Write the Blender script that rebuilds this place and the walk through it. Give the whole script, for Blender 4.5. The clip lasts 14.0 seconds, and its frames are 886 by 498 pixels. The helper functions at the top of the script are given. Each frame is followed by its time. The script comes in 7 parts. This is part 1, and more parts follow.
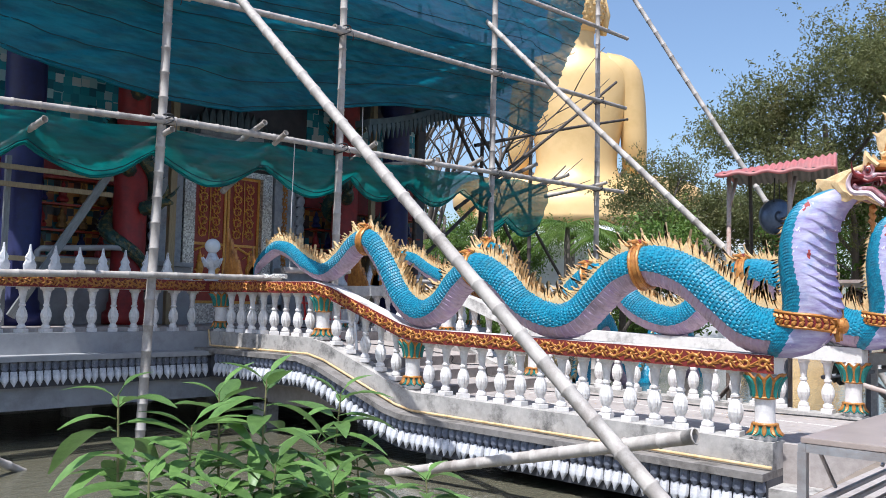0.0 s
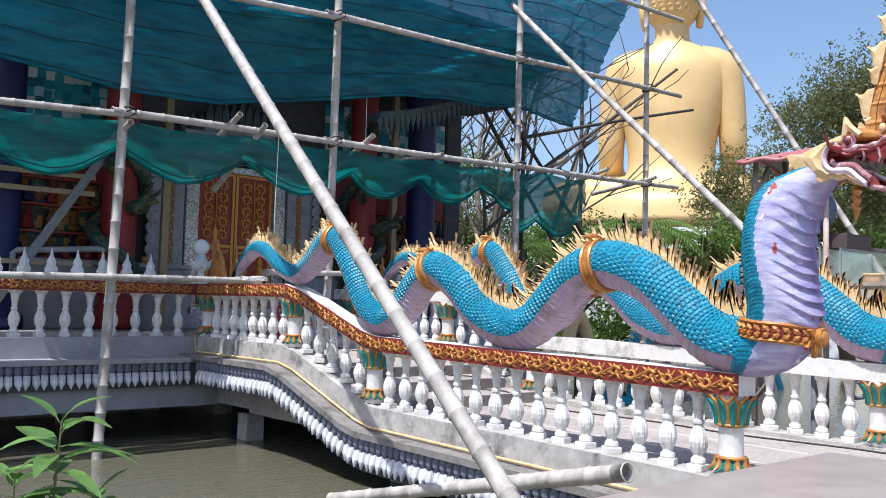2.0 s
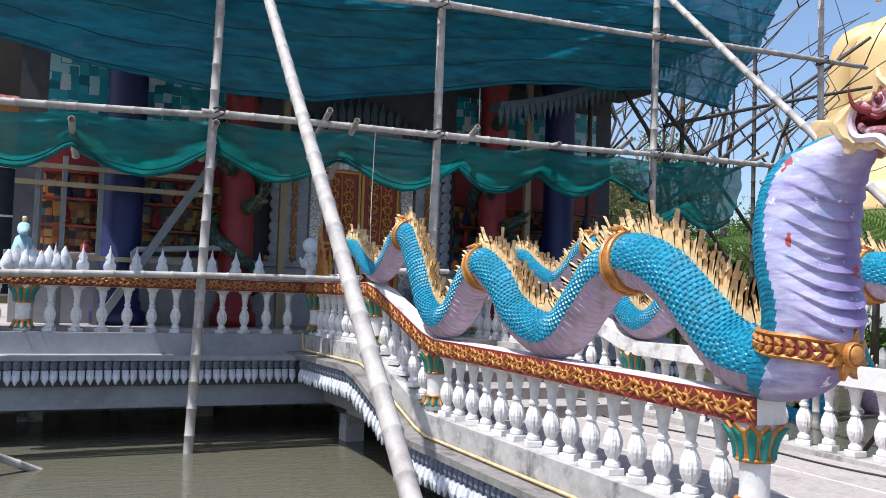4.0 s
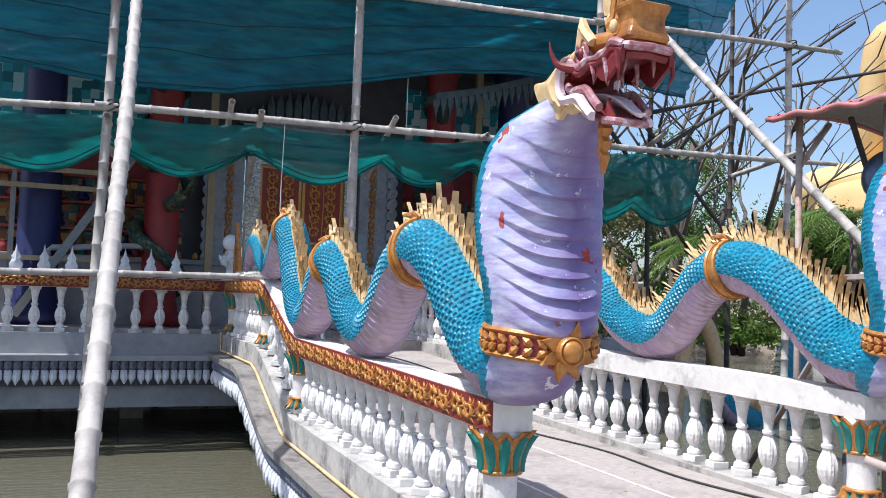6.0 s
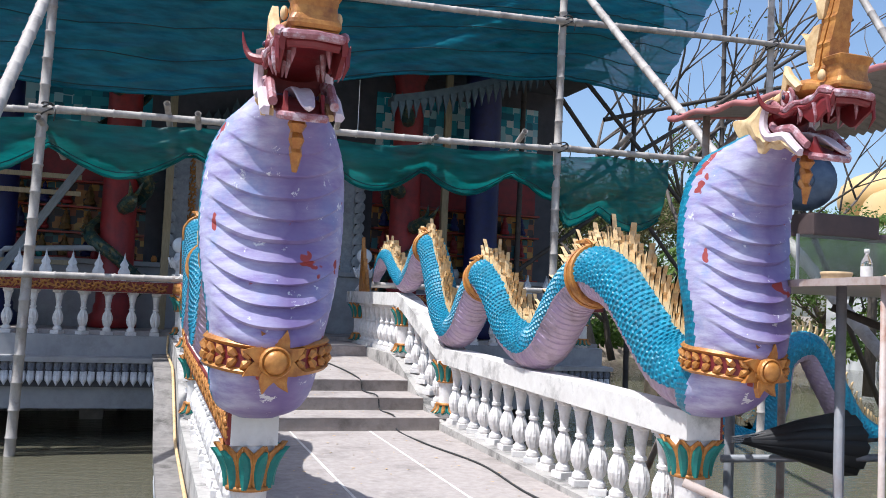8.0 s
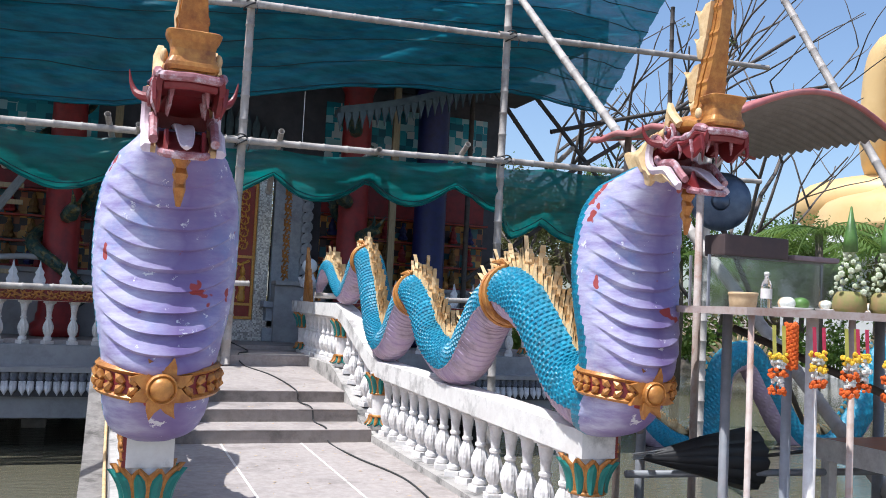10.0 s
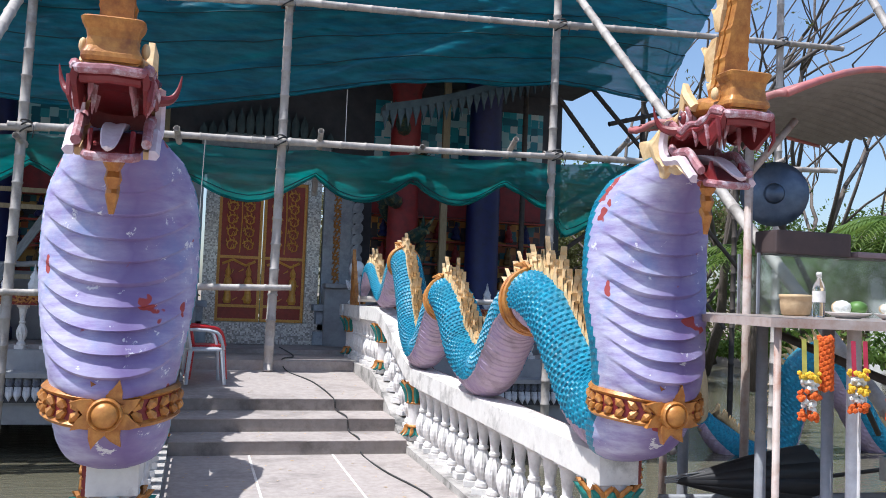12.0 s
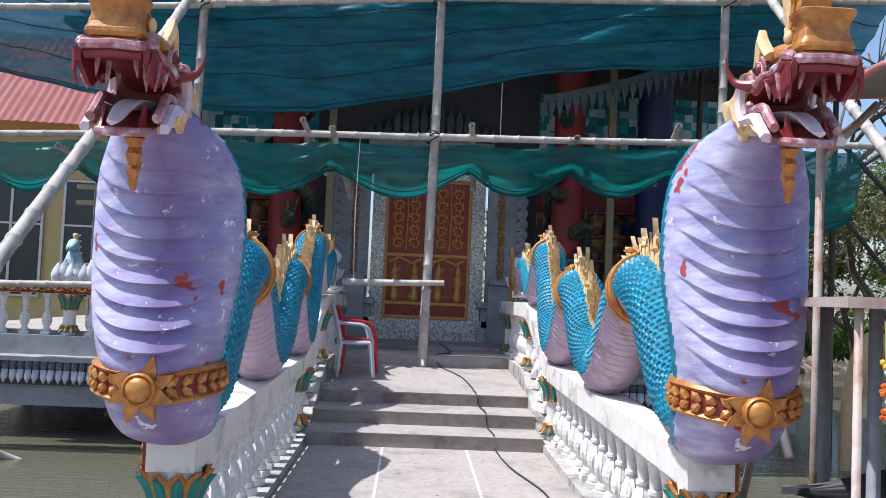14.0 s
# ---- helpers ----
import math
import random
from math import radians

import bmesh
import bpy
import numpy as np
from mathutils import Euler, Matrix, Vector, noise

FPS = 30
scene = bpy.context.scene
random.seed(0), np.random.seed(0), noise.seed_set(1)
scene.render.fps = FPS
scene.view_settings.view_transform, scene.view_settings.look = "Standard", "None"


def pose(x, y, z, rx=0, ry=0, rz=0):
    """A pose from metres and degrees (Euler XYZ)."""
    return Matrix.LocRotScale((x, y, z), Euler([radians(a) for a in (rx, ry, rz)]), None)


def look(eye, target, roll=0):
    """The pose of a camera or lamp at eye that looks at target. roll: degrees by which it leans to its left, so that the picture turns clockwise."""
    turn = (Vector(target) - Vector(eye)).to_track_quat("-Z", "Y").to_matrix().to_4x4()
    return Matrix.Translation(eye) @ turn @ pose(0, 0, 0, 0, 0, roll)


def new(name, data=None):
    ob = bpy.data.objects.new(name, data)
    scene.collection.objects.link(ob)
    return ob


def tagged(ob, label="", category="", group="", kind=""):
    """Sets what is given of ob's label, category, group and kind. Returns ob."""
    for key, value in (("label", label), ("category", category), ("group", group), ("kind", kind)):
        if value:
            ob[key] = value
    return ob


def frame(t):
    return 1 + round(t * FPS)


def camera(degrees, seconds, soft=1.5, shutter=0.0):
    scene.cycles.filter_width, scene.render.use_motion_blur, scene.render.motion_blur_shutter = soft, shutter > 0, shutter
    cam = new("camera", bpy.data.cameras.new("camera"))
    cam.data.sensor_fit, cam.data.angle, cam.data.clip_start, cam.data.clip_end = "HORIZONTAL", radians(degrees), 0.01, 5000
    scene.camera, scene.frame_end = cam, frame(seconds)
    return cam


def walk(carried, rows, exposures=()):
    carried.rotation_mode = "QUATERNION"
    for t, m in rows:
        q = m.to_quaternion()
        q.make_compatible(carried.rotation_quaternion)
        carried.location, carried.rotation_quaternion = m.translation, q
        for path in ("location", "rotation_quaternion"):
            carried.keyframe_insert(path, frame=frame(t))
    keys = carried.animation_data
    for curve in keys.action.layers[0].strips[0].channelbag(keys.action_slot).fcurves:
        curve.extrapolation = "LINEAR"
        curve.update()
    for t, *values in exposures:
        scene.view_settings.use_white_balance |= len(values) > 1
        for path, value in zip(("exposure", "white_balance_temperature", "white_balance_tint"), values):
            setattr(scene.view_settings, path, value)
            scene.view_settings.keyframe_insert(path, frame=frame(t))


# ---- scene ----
cam = camera(53.5, 14.0, soft=0.9)
METRES, EYE, TILT, LEAN, TURN = 10.0, 1.25, 0.0, 0.0, -48.6
ROWS = [
    (0.0, 0.0, 0.0, 0.0, -0.08, 3.43, -1.3),
    (0.5, 0.0411, 0.0385, -0.0029, 1.48, 3.42, -1.37),
    (1.0, 0.0872, 0.0686, -0.0027, 2.02, 3.47, -1.35),
    (1.5, 0.131, 0.1009, -0.0015, 4.02, 3.55, -1.37),
    (2.0, 0.1732, 0.1302, 0.0036, 7.37, 3.59, -1.5),
    (2.5, 0.2204, 0.1553, 0.0061, 11.85, 3.35, -1.71),
    (5.0, 0.4111, 0.3194, 0.0142, 25.45, 3.1, -1.91),
    (5.5, 0.452, 0.3502, 0.0114, 25.68, 3.14, -1.93),
    (6.0, 0.491, 0.383, 0.0109, 25.84, 3.13, -1.87),
    (6.5, 0.5341, 0.4111, 0.0122, 27.73, 3.24, -2.0),
    (7.0, 0.5677, 0.4457, 0.0135, 29.28, 3.15, -2.09),
    (9.5, 0.6661, 0.4874, 0.0293, 29.45, 3.53, -2.92),
    (10.0, 0.6671, 0.488, 0.033, 27.7, 3.51, -2.8),
    (10.5, 0.6671, 0.4977, 0.0362, 27.53, 3.35, -2.68),
    (11.0, 0.6629, 0.5202, 0.0398, 27.59, 3.25, -2.63),
    (11.5, 0.6672, 0.5374, 0.0407, 29.42, 3.18, -2.28),
    (12.0, 0.684, 0.5551, 0.0418, 32.97, 3.14, -2.2),
    (12.5, 0.6906, 0.5707, 0.0397, 38.02, 2.78, -2.35),
    (13.0, 0.6957, 0.5931, 0.0377, 43.0, 2.6, -2.31),
    (13.5, 0.7091, 0.6148, 0.036, 45.69, 2.74, -2.3),
    (14.0, 0.726, 0.625, 0.0335, 46.53, 2.86, -2.43),
]
walk(cam, [(t, pose(-9.69, -3.11, EYE, TILT, LEAN, TURN) @ pose(METRES * x, METRES * y, METRES * z, 90 + pitch, roll, yaw)) for t, x, y, z, yaw, pitch, roll in ROWS],
     exposures=[(0.0, 0.27, 5900, 10), (14.0, 0.27, 5900, 10)])

# ---- light ----
SUN = Vector((-0.48, -0.06, 1.0)).normalized()
world = bpy.data.worlds.new("sky")
scene.world = world
world.use_nodes = True
wn = world.node_tree
sky = wn.nodes.new("ShaderNodeTexSky")
sky.sky_type = "NISHITA"
sky.sun_disc = False
sky.sun_elevation = math.asin(SUN.z)
sky.sun_rotation = math.atan2(SUN.x, SUN.y)
sky.air_density, sky.dust_density, sky.ozone_density = 1.0, 1.8, 1.0
wn.nodes["Background"].inputs[1].default_value = 0.15
wn.links.new(sky.outputs[0], wn.nodes["Background"].inputs[0])
sun_data = bpy.data.lights.new("sun", "SUN")
sun_data.energy, sun_data.angle, sun_data.color = 5.0, radians(0.53), (1.0, 0.955, 0.88)
sun = new("sun", sun_data)
sun.matrix_world = look(SUN * 60, (0, 0, 0))


# ---- materials ----
def mat(name, colour, second=None, rough=0.7, metal=0.0, scale=6.0, bump=0.3, dirt=None, dirt_amount=0.35, dist=0.01,
        stretch=(1, 1, 1), vary=0.0, dirt_scale=1.2, alpha=None, spec=0.5):
    """A surface with fine grain between two colours, broad stains, relief and a roughness that varies."""
    m = bpy.data.materials.new(name)
    m.use_nodes = True
    nt = m.node_tree
    n, l = nt.nodes, nt.links
    b = n["Principled BSDF"]
    second = second or tuple(c * 0.72 for c in colour)
    tc = n.new("ShaderNodeTexCoord")
    mp = n.new("ShaderNodeMapping")
    mp.inputs["Scale"].default_value = stretch
    l.new(tc.outputs["Object"], mp.inputs[0])
    fine = n.new("ShaderNodeTexNoise")
    fine.inputs["Scale"].default_value, fine.inputs["Detail"].default_value, fine.inputs["Roughness"].default_value = scale, 6, 0.65
    l.new(mp.outputs[0], fine.inputs["Vector"])
    ramp = n.new("ShaderNodeValToRGB")
    ramp.color_ramp.elements[0].position, ramp.color_ramp.elements[1].position = 0.32, 0.68
    ramp.color_ramp.elements[0].color, ramp.color_ramp.elements[1].color = (*second, 1), (*colour, 1)
    l.new(fine.outputs[0], ramp.inputs[0])
    col = ramp.outputs[0]
    if dirt:
        big = n.new("ShaderNodeTexNoise")
        big.inputs["Scale"].default_value, big.inputs["Detail"].default_value, big.inputs["Roughness"].default_value = dirt_scale, 7, 0.7
        l.new(tc.outputs["Object"], big.inputs["Vector"])
        r2 = n.new("ShaderNodeValToRGB")
        r2.color_ramp.elements[0].position, r2.color_ramp.elements[1].position = 0.5, 0.66
        r2.color_ramp.elements[0].color, r2.color_ramp.elements[1].color = (0, 0, 0, 1), (dirt_amount,) * 3 + (1,)
        l.new(big.outputs[0], r2.inputs[0])
        mx = n.new("ShaderNodeMix")
        mx.data_type = "RGBA"
        mx.inputs["B"].default_value = (*dirt, 1)
        l.new(r2.outputs[0], mx.inputs["Factor"])
        l.new(col, mx.inputs["A"])
        col = mx.outputs["Result"]
    if vary:
        oi = n.new("ShaderNodeObjectInfo")
        hs = n.new("ShaderNodeHueSaturation")
        mr = n.new("ShaderNodeMapRange")
        mr.inputs[3].default_value, mr.inputs[4].default_value = 1 - vary, 1 + vary
        l.new(oi.outputs["Random"], mr.inputs[0])
        l.new(mr.outputs[0], hs.inputs["Value"])
        l.new(col, hs.inputs["Color"])
        col = hs.outputs[0]
    l.new(col, b.inputs["Base Color"])
    rr = n.new("ShaderNodeMapRange")
    rr.inputs[3].default_value, rr.inputs[4].default_value = max(0.05, rough - 0.12), min(1, rough + 0.12)
    l.new(fine.outputs[0], rr.inputs[0])
    l.new(rr.outputs[0], b.inputs["Roughness"])
    b.inputs["Metallic"].default_value = metal
    b.inputs["Specular IOR Level"].default_value = spec
    if bump:
        bp = n.new("ShaderNodeBump")
        bp.inputs["Strength"].default_value, bp.inputs["Distance"].default_value = bump, dist
        l.new(fine.outputs[0], bp.inputs["Height"])
        l.new(bp.outputs[0], b.inputs["Normal"])
    if alpha is not None:
        b.inputs["Alpha"].default_value = alpha
    return m


def net_mat(name, colour, second, cover):
    """Woven shade net: partly see-through cloth that also lets light glow through it."""
    m = bpy.data.materials.new(name)
    m.use_nodes = True
    nt = m.node_tree
    n, l = nt.nodes, nt.links
    n.remove(n["Principled BSDF"])
    tc = n.new("ShaderNodeTexCoord")
    noise_a = n.new("ShaderNodeTexNoise")
    noise_a.inputs["Scale"].default_value, noise_a.inputs["Detail"].default_value, noise_a.inputs["Roughness"].default_value = 1.6, 9, 0.62
    mp = n.new("ShaderNodeMapping")
    mp.inputs["Scale"].default_value = (1, 1, 5)
    mp.inputs["Rotation"].default_value = (0, 0.25, 0)
    l.new(tc.outputs["Object"], mp.inputs[0])
    l.new(mp.outputs[0], noise_a.inputs["Vector"])
    ramp = n.new("ShaderNodeValToRGB")
    ramp.color_ramp.elements[0].position, ramp.color_ramp.elements[1].position = 0.35, 0.65
    ramp.color_ramp.elements[0].color, ramp.color_ramp.elements[1].color = (*second, 1), (*colour, 1)
    l.new(noise_a.outputs[0], ramp.inputs[0])
    d = n.new("ShaderNodeBsdfPrincipled")
    d.inputs["Roughness"].default_value = 0.38
    l.new(ramp.outputs[0], d.inputs["Base Color"])
    weave = n.new("ShaderNodeTexWave")
    weave.inputs["Scale"].default_value = 30
    l.new(tc.outputs["Object"], weave.inputs["Vector"])
    bp = n.new("ShaderNodeBump")
    bp.inputs["Strength"].default_value, bp.inputs["Distance"].default_value = 1.0, 0.05
    creases = n.new("ShaderNodeTexNoise")
    creases.noise_type = "RIDGED_MULTIFRACTAL"
    creases.inputs["Scale"].default_value, creases.inputs["Detail"].default_value = 2.2, 9
    l.new(mp.outputs[0], creases.inputs["Vector"])
    l.new(creases.outputs[0], bp.inputs["Height"])
    l.new(bp.outputs[0], d.inputs["Normal"])
    t = n.new("ShaderNodeBsdfTranslucent")
    l.new(ramp.outputs[0], t.inputs[0])
    mix1 = n.new("ShaderNodeMixShader")
    mix1.inputs[0].default_value = 0.5
    l.new(d.outputs[0], mix1.inputs[1])
    l.new(t.outputs[0], mix1.inputs[2])
    tr = n.new("ShaderNodeBsdfTransparent")
    mix2 = n.new("ShaderNodeMixShader")
    holes = n.new("ShaderNodeMapRange")
    holes.inputs[1].default_value, holes.inputs[2].default_value = 0.3, 0.7
    holes.inputs[3].default_value, holes.inputs[4].default_value = cover - 0.1, cover + 0.07
    l.new(noise_a.outputs[0], holes.inputs[0])
    l.new(holes.outputs[0], mix2.inputs[0])
    l.new(tr.outputs[0], mix2.inputs[1])
    l.new(mix1.outputs[0], mix2.inputs[2])
    l.new(mix2.outputs[0], n["Material Output"].inputs[0])
    return m


def leafy(m, share=0.4):
    """Lets part of the light through a leaf."""
    n, l = m.node_tree.nodes, m.node_tree.links
    b = n["Principled BSDF"]
    t = n.new("ShaderNodeBsdfTranslucent")
    l.new(b.inputs["Base Color"].links[0].from_socket, t.inputs[0])
    mx = n.new("ShaderNodeMixShader")
    mx.inputs[0].default_value = share
    l.new(b.outputs[0], mx.inputs[1])
    l.new(t.outputs[0], mx.inputs[2])
    l.new(mx.outputs[0], n["Material Output"].inputs[0])
    return m


def glass_mat(name, colour, rough=0.05):
    m = bpy.data.materials.new(name)
    m.use_nodes = True
    b = m.node_tree.nodes["Principled BSDF"]
    b.inputs["Base Color"].default_value = (*colour, 1)
    b.inputs["Roughness"].default_value = rough
    b.inputs["Transmission Weight"].default_value = 1.0
    b.inputs["IOR"].default_value = 1.4
    return m


def mosaic_mat(name, scale, colours, rough=0.3, metal=0.0):
    """Small mirror and glass tiles, one colour to each cell."""
    m = bpy.data.materials.new(name)
    m.use_nodes = True
    n, l = m.node_tree.nodes, m.node_tree.links
    b = n["Principled BSDF"]
    tc = n.new("ShaderNodeTexCoord")
    v = n.new("ShaderNodeTexVoronoi")
    v.distance = "CHEBYCHEV"
    v.inputs["Scale"].default_value, v.inputs["Randomness"].default_value = scale, 0.35
    l.new(tc.outputs["Object"], v.inputs["Vector"])
    ramp = n.new("ShaderNodeValToRGB")
    ramp.color_ramp.interpolation = "CONSTANT"
    while len(ramp.color_ramp.elements) < len(colours):
        ramp.color_ramp.elements.new(0.5)
    for i, (e, c) in enumerate(zip(ramp.color_ramp.elements, colours)):
        e.position, e.color = i / len(colours), (*c, 1)
    sep = n.new("ShaderNodeSeparateColor")
    l.new(v.outputs["Color"], sep.inputs[0])
    l.new(sep.outputs[0], ramp.inputs[0])
    l.new(ramp.outputs[0], b.inputs["Base Color"])
    bp = n.new("ShaderNodeBump")
    bp.inputs["Strength"].default_value, bp.inputs["Distance"].default_value = 0.6, 0.01
    l.new(v.outputs["Distance"], bp.inputs["Height"])
    l.new(bp.outputs[0], b.inputs["Normal"])
    b.inputs["Roughness"].default_value, b.inputs["Metallic"].default_value = rough, metal
    return m


WHITE = mat("white_weathered_paint", (0.78, 0.75, 0.71), (0.66, 0.62, 0.58), 0.75, scale=9, dirt=(0.16, 0.14, 0.13), dirt_amount=0.75, dirt_scale=2.2)
WHITE_CLEAN = mat("white_paint", (0.80, 0.77, 0.74), (0.64, 0.60, 0.58), 0.65, scale=18, dirt=(0.35, 0.30, 0.28), dirt_amount=0.4, dirt_scale=5, vary=0.06)
CONCRETE = mat("concrete", (0.43, 0.38, 0.355), (0.32, 0.28, 0.26), 0.88, scale=14, dirt=(0.15, 0.13, 0.12), dirt_amount=0.6, dirt_scale=1.1, bump=0.4)
STAINED = mat("stained_concrete", (0.50, 0.47, 0.44), (0.33, 0.31, 0.29), 0.9, scale=7, dirt=(0.05, 0.05, 0.05), dirt_amount=0.8, dirt_scale=2.6, bump=0.4)
LEDGE = mat("lichen_dark_concrete", (0.27, 0.25, 0.235), (0.17, 0.155, 0.145), 0.92, scale=9, dirt=(0.05, 0.045, 0.04), dirt_amount=0.8, dirt_scale=3, bump=0.5)
# deck concrete darkened, so the step fronts carry their shade in the colour
SHADED_RISER = mat("shaded_riser_concrete", (0.34, 0.30, 0.275), (0.25, 0.22, 0.20), 0.9, scale=9, dirt=(0.07, 0.06, 0.05), dirt_amount=0.6, dirt_scale=1.8)
GREYPAINT = mat("grey_plaster", (0.36, 0.36, 0.37), (0.29, 0.29, 0.30), 0.85, scale=5, dirt=(0.16, 0.15, 0.15), dirt_amount=0.5)
RED = mat("dark_red_paint", (0.25, 0.028, 0.022), (0.15, 0.018, 0.015), 0.6, scale=12, dirt=(0.08, 0.03, 0.02), dirt_amount=0.5)
GOLD = mat("ochre_gold_paint", (0.56, 0.26, 0.06), (0.36, 0.13, 0.03), 0.40, scale=22, metal=0.2, dirt=(0.16, 0.05, 0.02), dirt_amount=0.65, dirt_scale=7)
CREAM = mat("cream_gold_paint", (0.76, 0.57, 0.32), (0.62, 0.40, 0.18), 0.6, scale=16, dirt=(0.34, 0.18, 0.06), dirt_amount=0.5, dirt_scale=6)
TEAL = mat("teal_scale_paint", (0.016, 0.27, 0.40), (0.004, 0.12, 0.21), 0.42, scale=18, dirt=(0.03, 0.14, 0.18), dirt_amount=0.6, dirt_scale=5)
BELLY = mat("pinkish_belly_paint", (0.60, 0.47, 0.53), (0.40, 0.28, 0.42), 0.65, scale=5, dirt=(0.16, 0.10, 0.14), dirt_amount=0.55, dirt_scale=5)
GREEN = mat("green_paint", (0.02, 0.23, 0.19), (0.012, 0.14, 0.13), 0.5, scale=14)
BAMBOO = mat("weathered_bamboo", (0.50, 0.46, 0.42), (0.36, 0.32, 0.29), 0.6, scale=9, stretch=(1, 1, 0.6), dirt=(0.18, 0.15, 0.13), dirt_amount=0.6, dirt_scale=3, vary=0.12)
DARKPOLE = mat("dark_wood_pole", (0.09, 0.075, 0.065), (0.05, 0.04, 0.035), 0.75, scale=10)
ROPE = mat("black_rubber_strap", (0.02, 0.02, 0.022), (0.04, 0.04, 0.04), 0.6, scale=40)
STRING = mat("white_string", (0.75, 0.73, 0.70), (0.6, 0.58, 0.55), 0.8, scale=40)
NET = net_mat("green_shade_net", (0.010, 0.25, 0.33), (0.005, 0.14, 0.205), 0.91)
NET2 = net_mat("green_shade_net_low", (0.009, 0.25, 0.24), (0.005, 0.15, 0.155), 0.88)
SEAM = mat("dark_seam_thread", (0.004, 0.06, 0.075), (0.003, 0.04, 0.05), 0.8, scale=30)
EARTH = mat("dry_earth", (0.30, 0.24, 0.19), (0.20, 0.16, 0.125), 0.95, scale=3, dirt=(0.10, 0.12, 0.05), dirt_amount=0.6, dirt_scale=0.5, bump=0.6)
# one dark grey for hall walls, roof, porch ceiling and the petal cores
DARKWALL = mat("plain_dark_grey", (0.10, 0.10, 0.115), (0.06, 0.06, 0.07), 0.8, scale=4)
PETAL = mat("petal_white_paint", (0.74, 0.74, 0.76), (0.58, 0.58, 0.62), 0.7, scale=16, dirt=(0.12, 0.13, 0.16), dirt_amount=0.6, dirt_scale=6, vary=0.1)
PETALDARK = mat("petal_blue_grey_paint", (0.20, 0.22, 0.28), (0.12, 0.13, 0.17), 0.75, scale=16, dirt=(0.45, 0.45, 0.47), dirt_amount=0.5, dirt_scale=9, vary=0.15)


# ---- mesh helpers ----
def part(name, bm, material, parent=None, label="", smooth=False):
    """Links a bmesh as one mesh object under its thing."""
    me = bpy.data.meshes.new(name)
    bm.to_mesh(me)
    bm.free()
    for mm in (material if isinstance(material, (list, tuple)) else [material]):
        me.materials.append(mm)
    if smooth:
        me.shade_smooth()
    ob = new(name, me)
    if parent:
        ob.parent = parent
    return tagged(ob, label=label)


def again(ob, m, parent=None):
    """Another object on the same mesh."""
    o = new(ob.name.split(".")[0], ob.data)
    o.parent = parent or ob.parent
    o.matrix_basis = m
    return o


def thing(name, label, category, m=None, group="", kind=""):
    e = new(name)
    e.empty_display_size = 0.1
    if m is not None:
        e.matrix_basis = m
    return tagged(e, label, category, group, kind)


def box(bm, x0, x1, y0, y1, z0, z1, bevel=0.0):
    r = bmesh.ops.create_cube(bm, size=1, matrix=Matrix.LocRotScale(((x0 + x1) / 2, (y0 + y1) / 2, (z0 + z1) / 2), None, (x1 - x0, y1 - y0, z1 - z0)))
    if bevel:
        es = list({e for v in r["verts"] for e in v.link_edges})
        bmesh.ops.bevel(bm, geom=es, offset=bevel, segments=2, affect="EDGES", profile=0.7)
    return bm


def newbox(*a, bevel=0.0):
    return box(bmesh.new(), *a, bevel=bevel)


def rings(bm, rows, close=True, cap=True, mi=0):
    """Joins rings of equally many points."""
    vs = [[bm.verts.new(p) for p in row] for row in rows]
    n = len(rows[0])
    fs = []
    for a, b in zip(vs, vs[1:]):
        for i in range(n if close else n - 1):
            j = (i + 1) % n
            fs.append(bm.faces.new((a[i], a[j], b[j], b[i])))
    if cap and close:
        fs.append(bm.faces.new(vs[0][::-1]))
        fs.append(bm.faces.new(vs[-1]))
    for f in fs:
        f.material_index = mi
    return fs


def lathe(bm, profile, seg=16, at=(0, 0, 0), lobes=0, depth=0.0, twist=0.0, span=(0, 1), square=False, mi=0):
    rows = []
    for r, z in profile:
        row = []
        for i in range(seg):
            a = 2 * math.pi * i / seg
            k = r
            if lobes and span[0] <= z <= span[1]:
                k *= 1 + depth * math.cos(lobes * a + twist * z)
            row.append((at[0] + k * math.cos(a), at[1] + k * math.sin(a), at[2] + z))
        rows.append(row)
    return rings(bm, rows, mi=mi)


def tube(bm, pts, radii, seg=8, mi=0, cap=True):
    pts = [Vector(p) for p in pts]
    rows = []
    side = None
    for i, p in enumerate(pts):
        t = (pts[min(i + 1, len(pts) - 1)] - pts[max(i - 1, 0)]).normalized()
        if side is None:
            side = t.orthogonal().normalized()
        side = (side - t * side.dot(t)).normalized()
        up = t.cross(side)
        r = radii[i] if isinstance(radii, (list, tuple)) else radii
        rows.append([p + (side * math.cos(2 * math.pi * k / seg) + up * math.sin(2 * math.pi * k / seg)) * r for k in range(seg)])
    return rings(bm, rows, cap=cap, mi=mi)


def spline(keys, n):
    """Points along a smooth curve through the keys (tuples of any length)."""
    k = [keys[0]] + list(keys) + [keys[-1]]
    out = []
    for i in range(n):
        u = i / (n - 1) * (len(keys) - 1)
        j = min(int(u), len(keys) - 2)
        f = u - j
        p0, p1, p2, p3 = (np.array(k[j + d], float) for d in range(4))
        out.append(0.5 * (2 * p1 + (p2 - p0) * f + (2 * p0 - 5 * p1 + 4 * p2 - p3) * f * f + (3 * p1 - p0 - 3 * p2 + p3) * f ** 3))
    return out


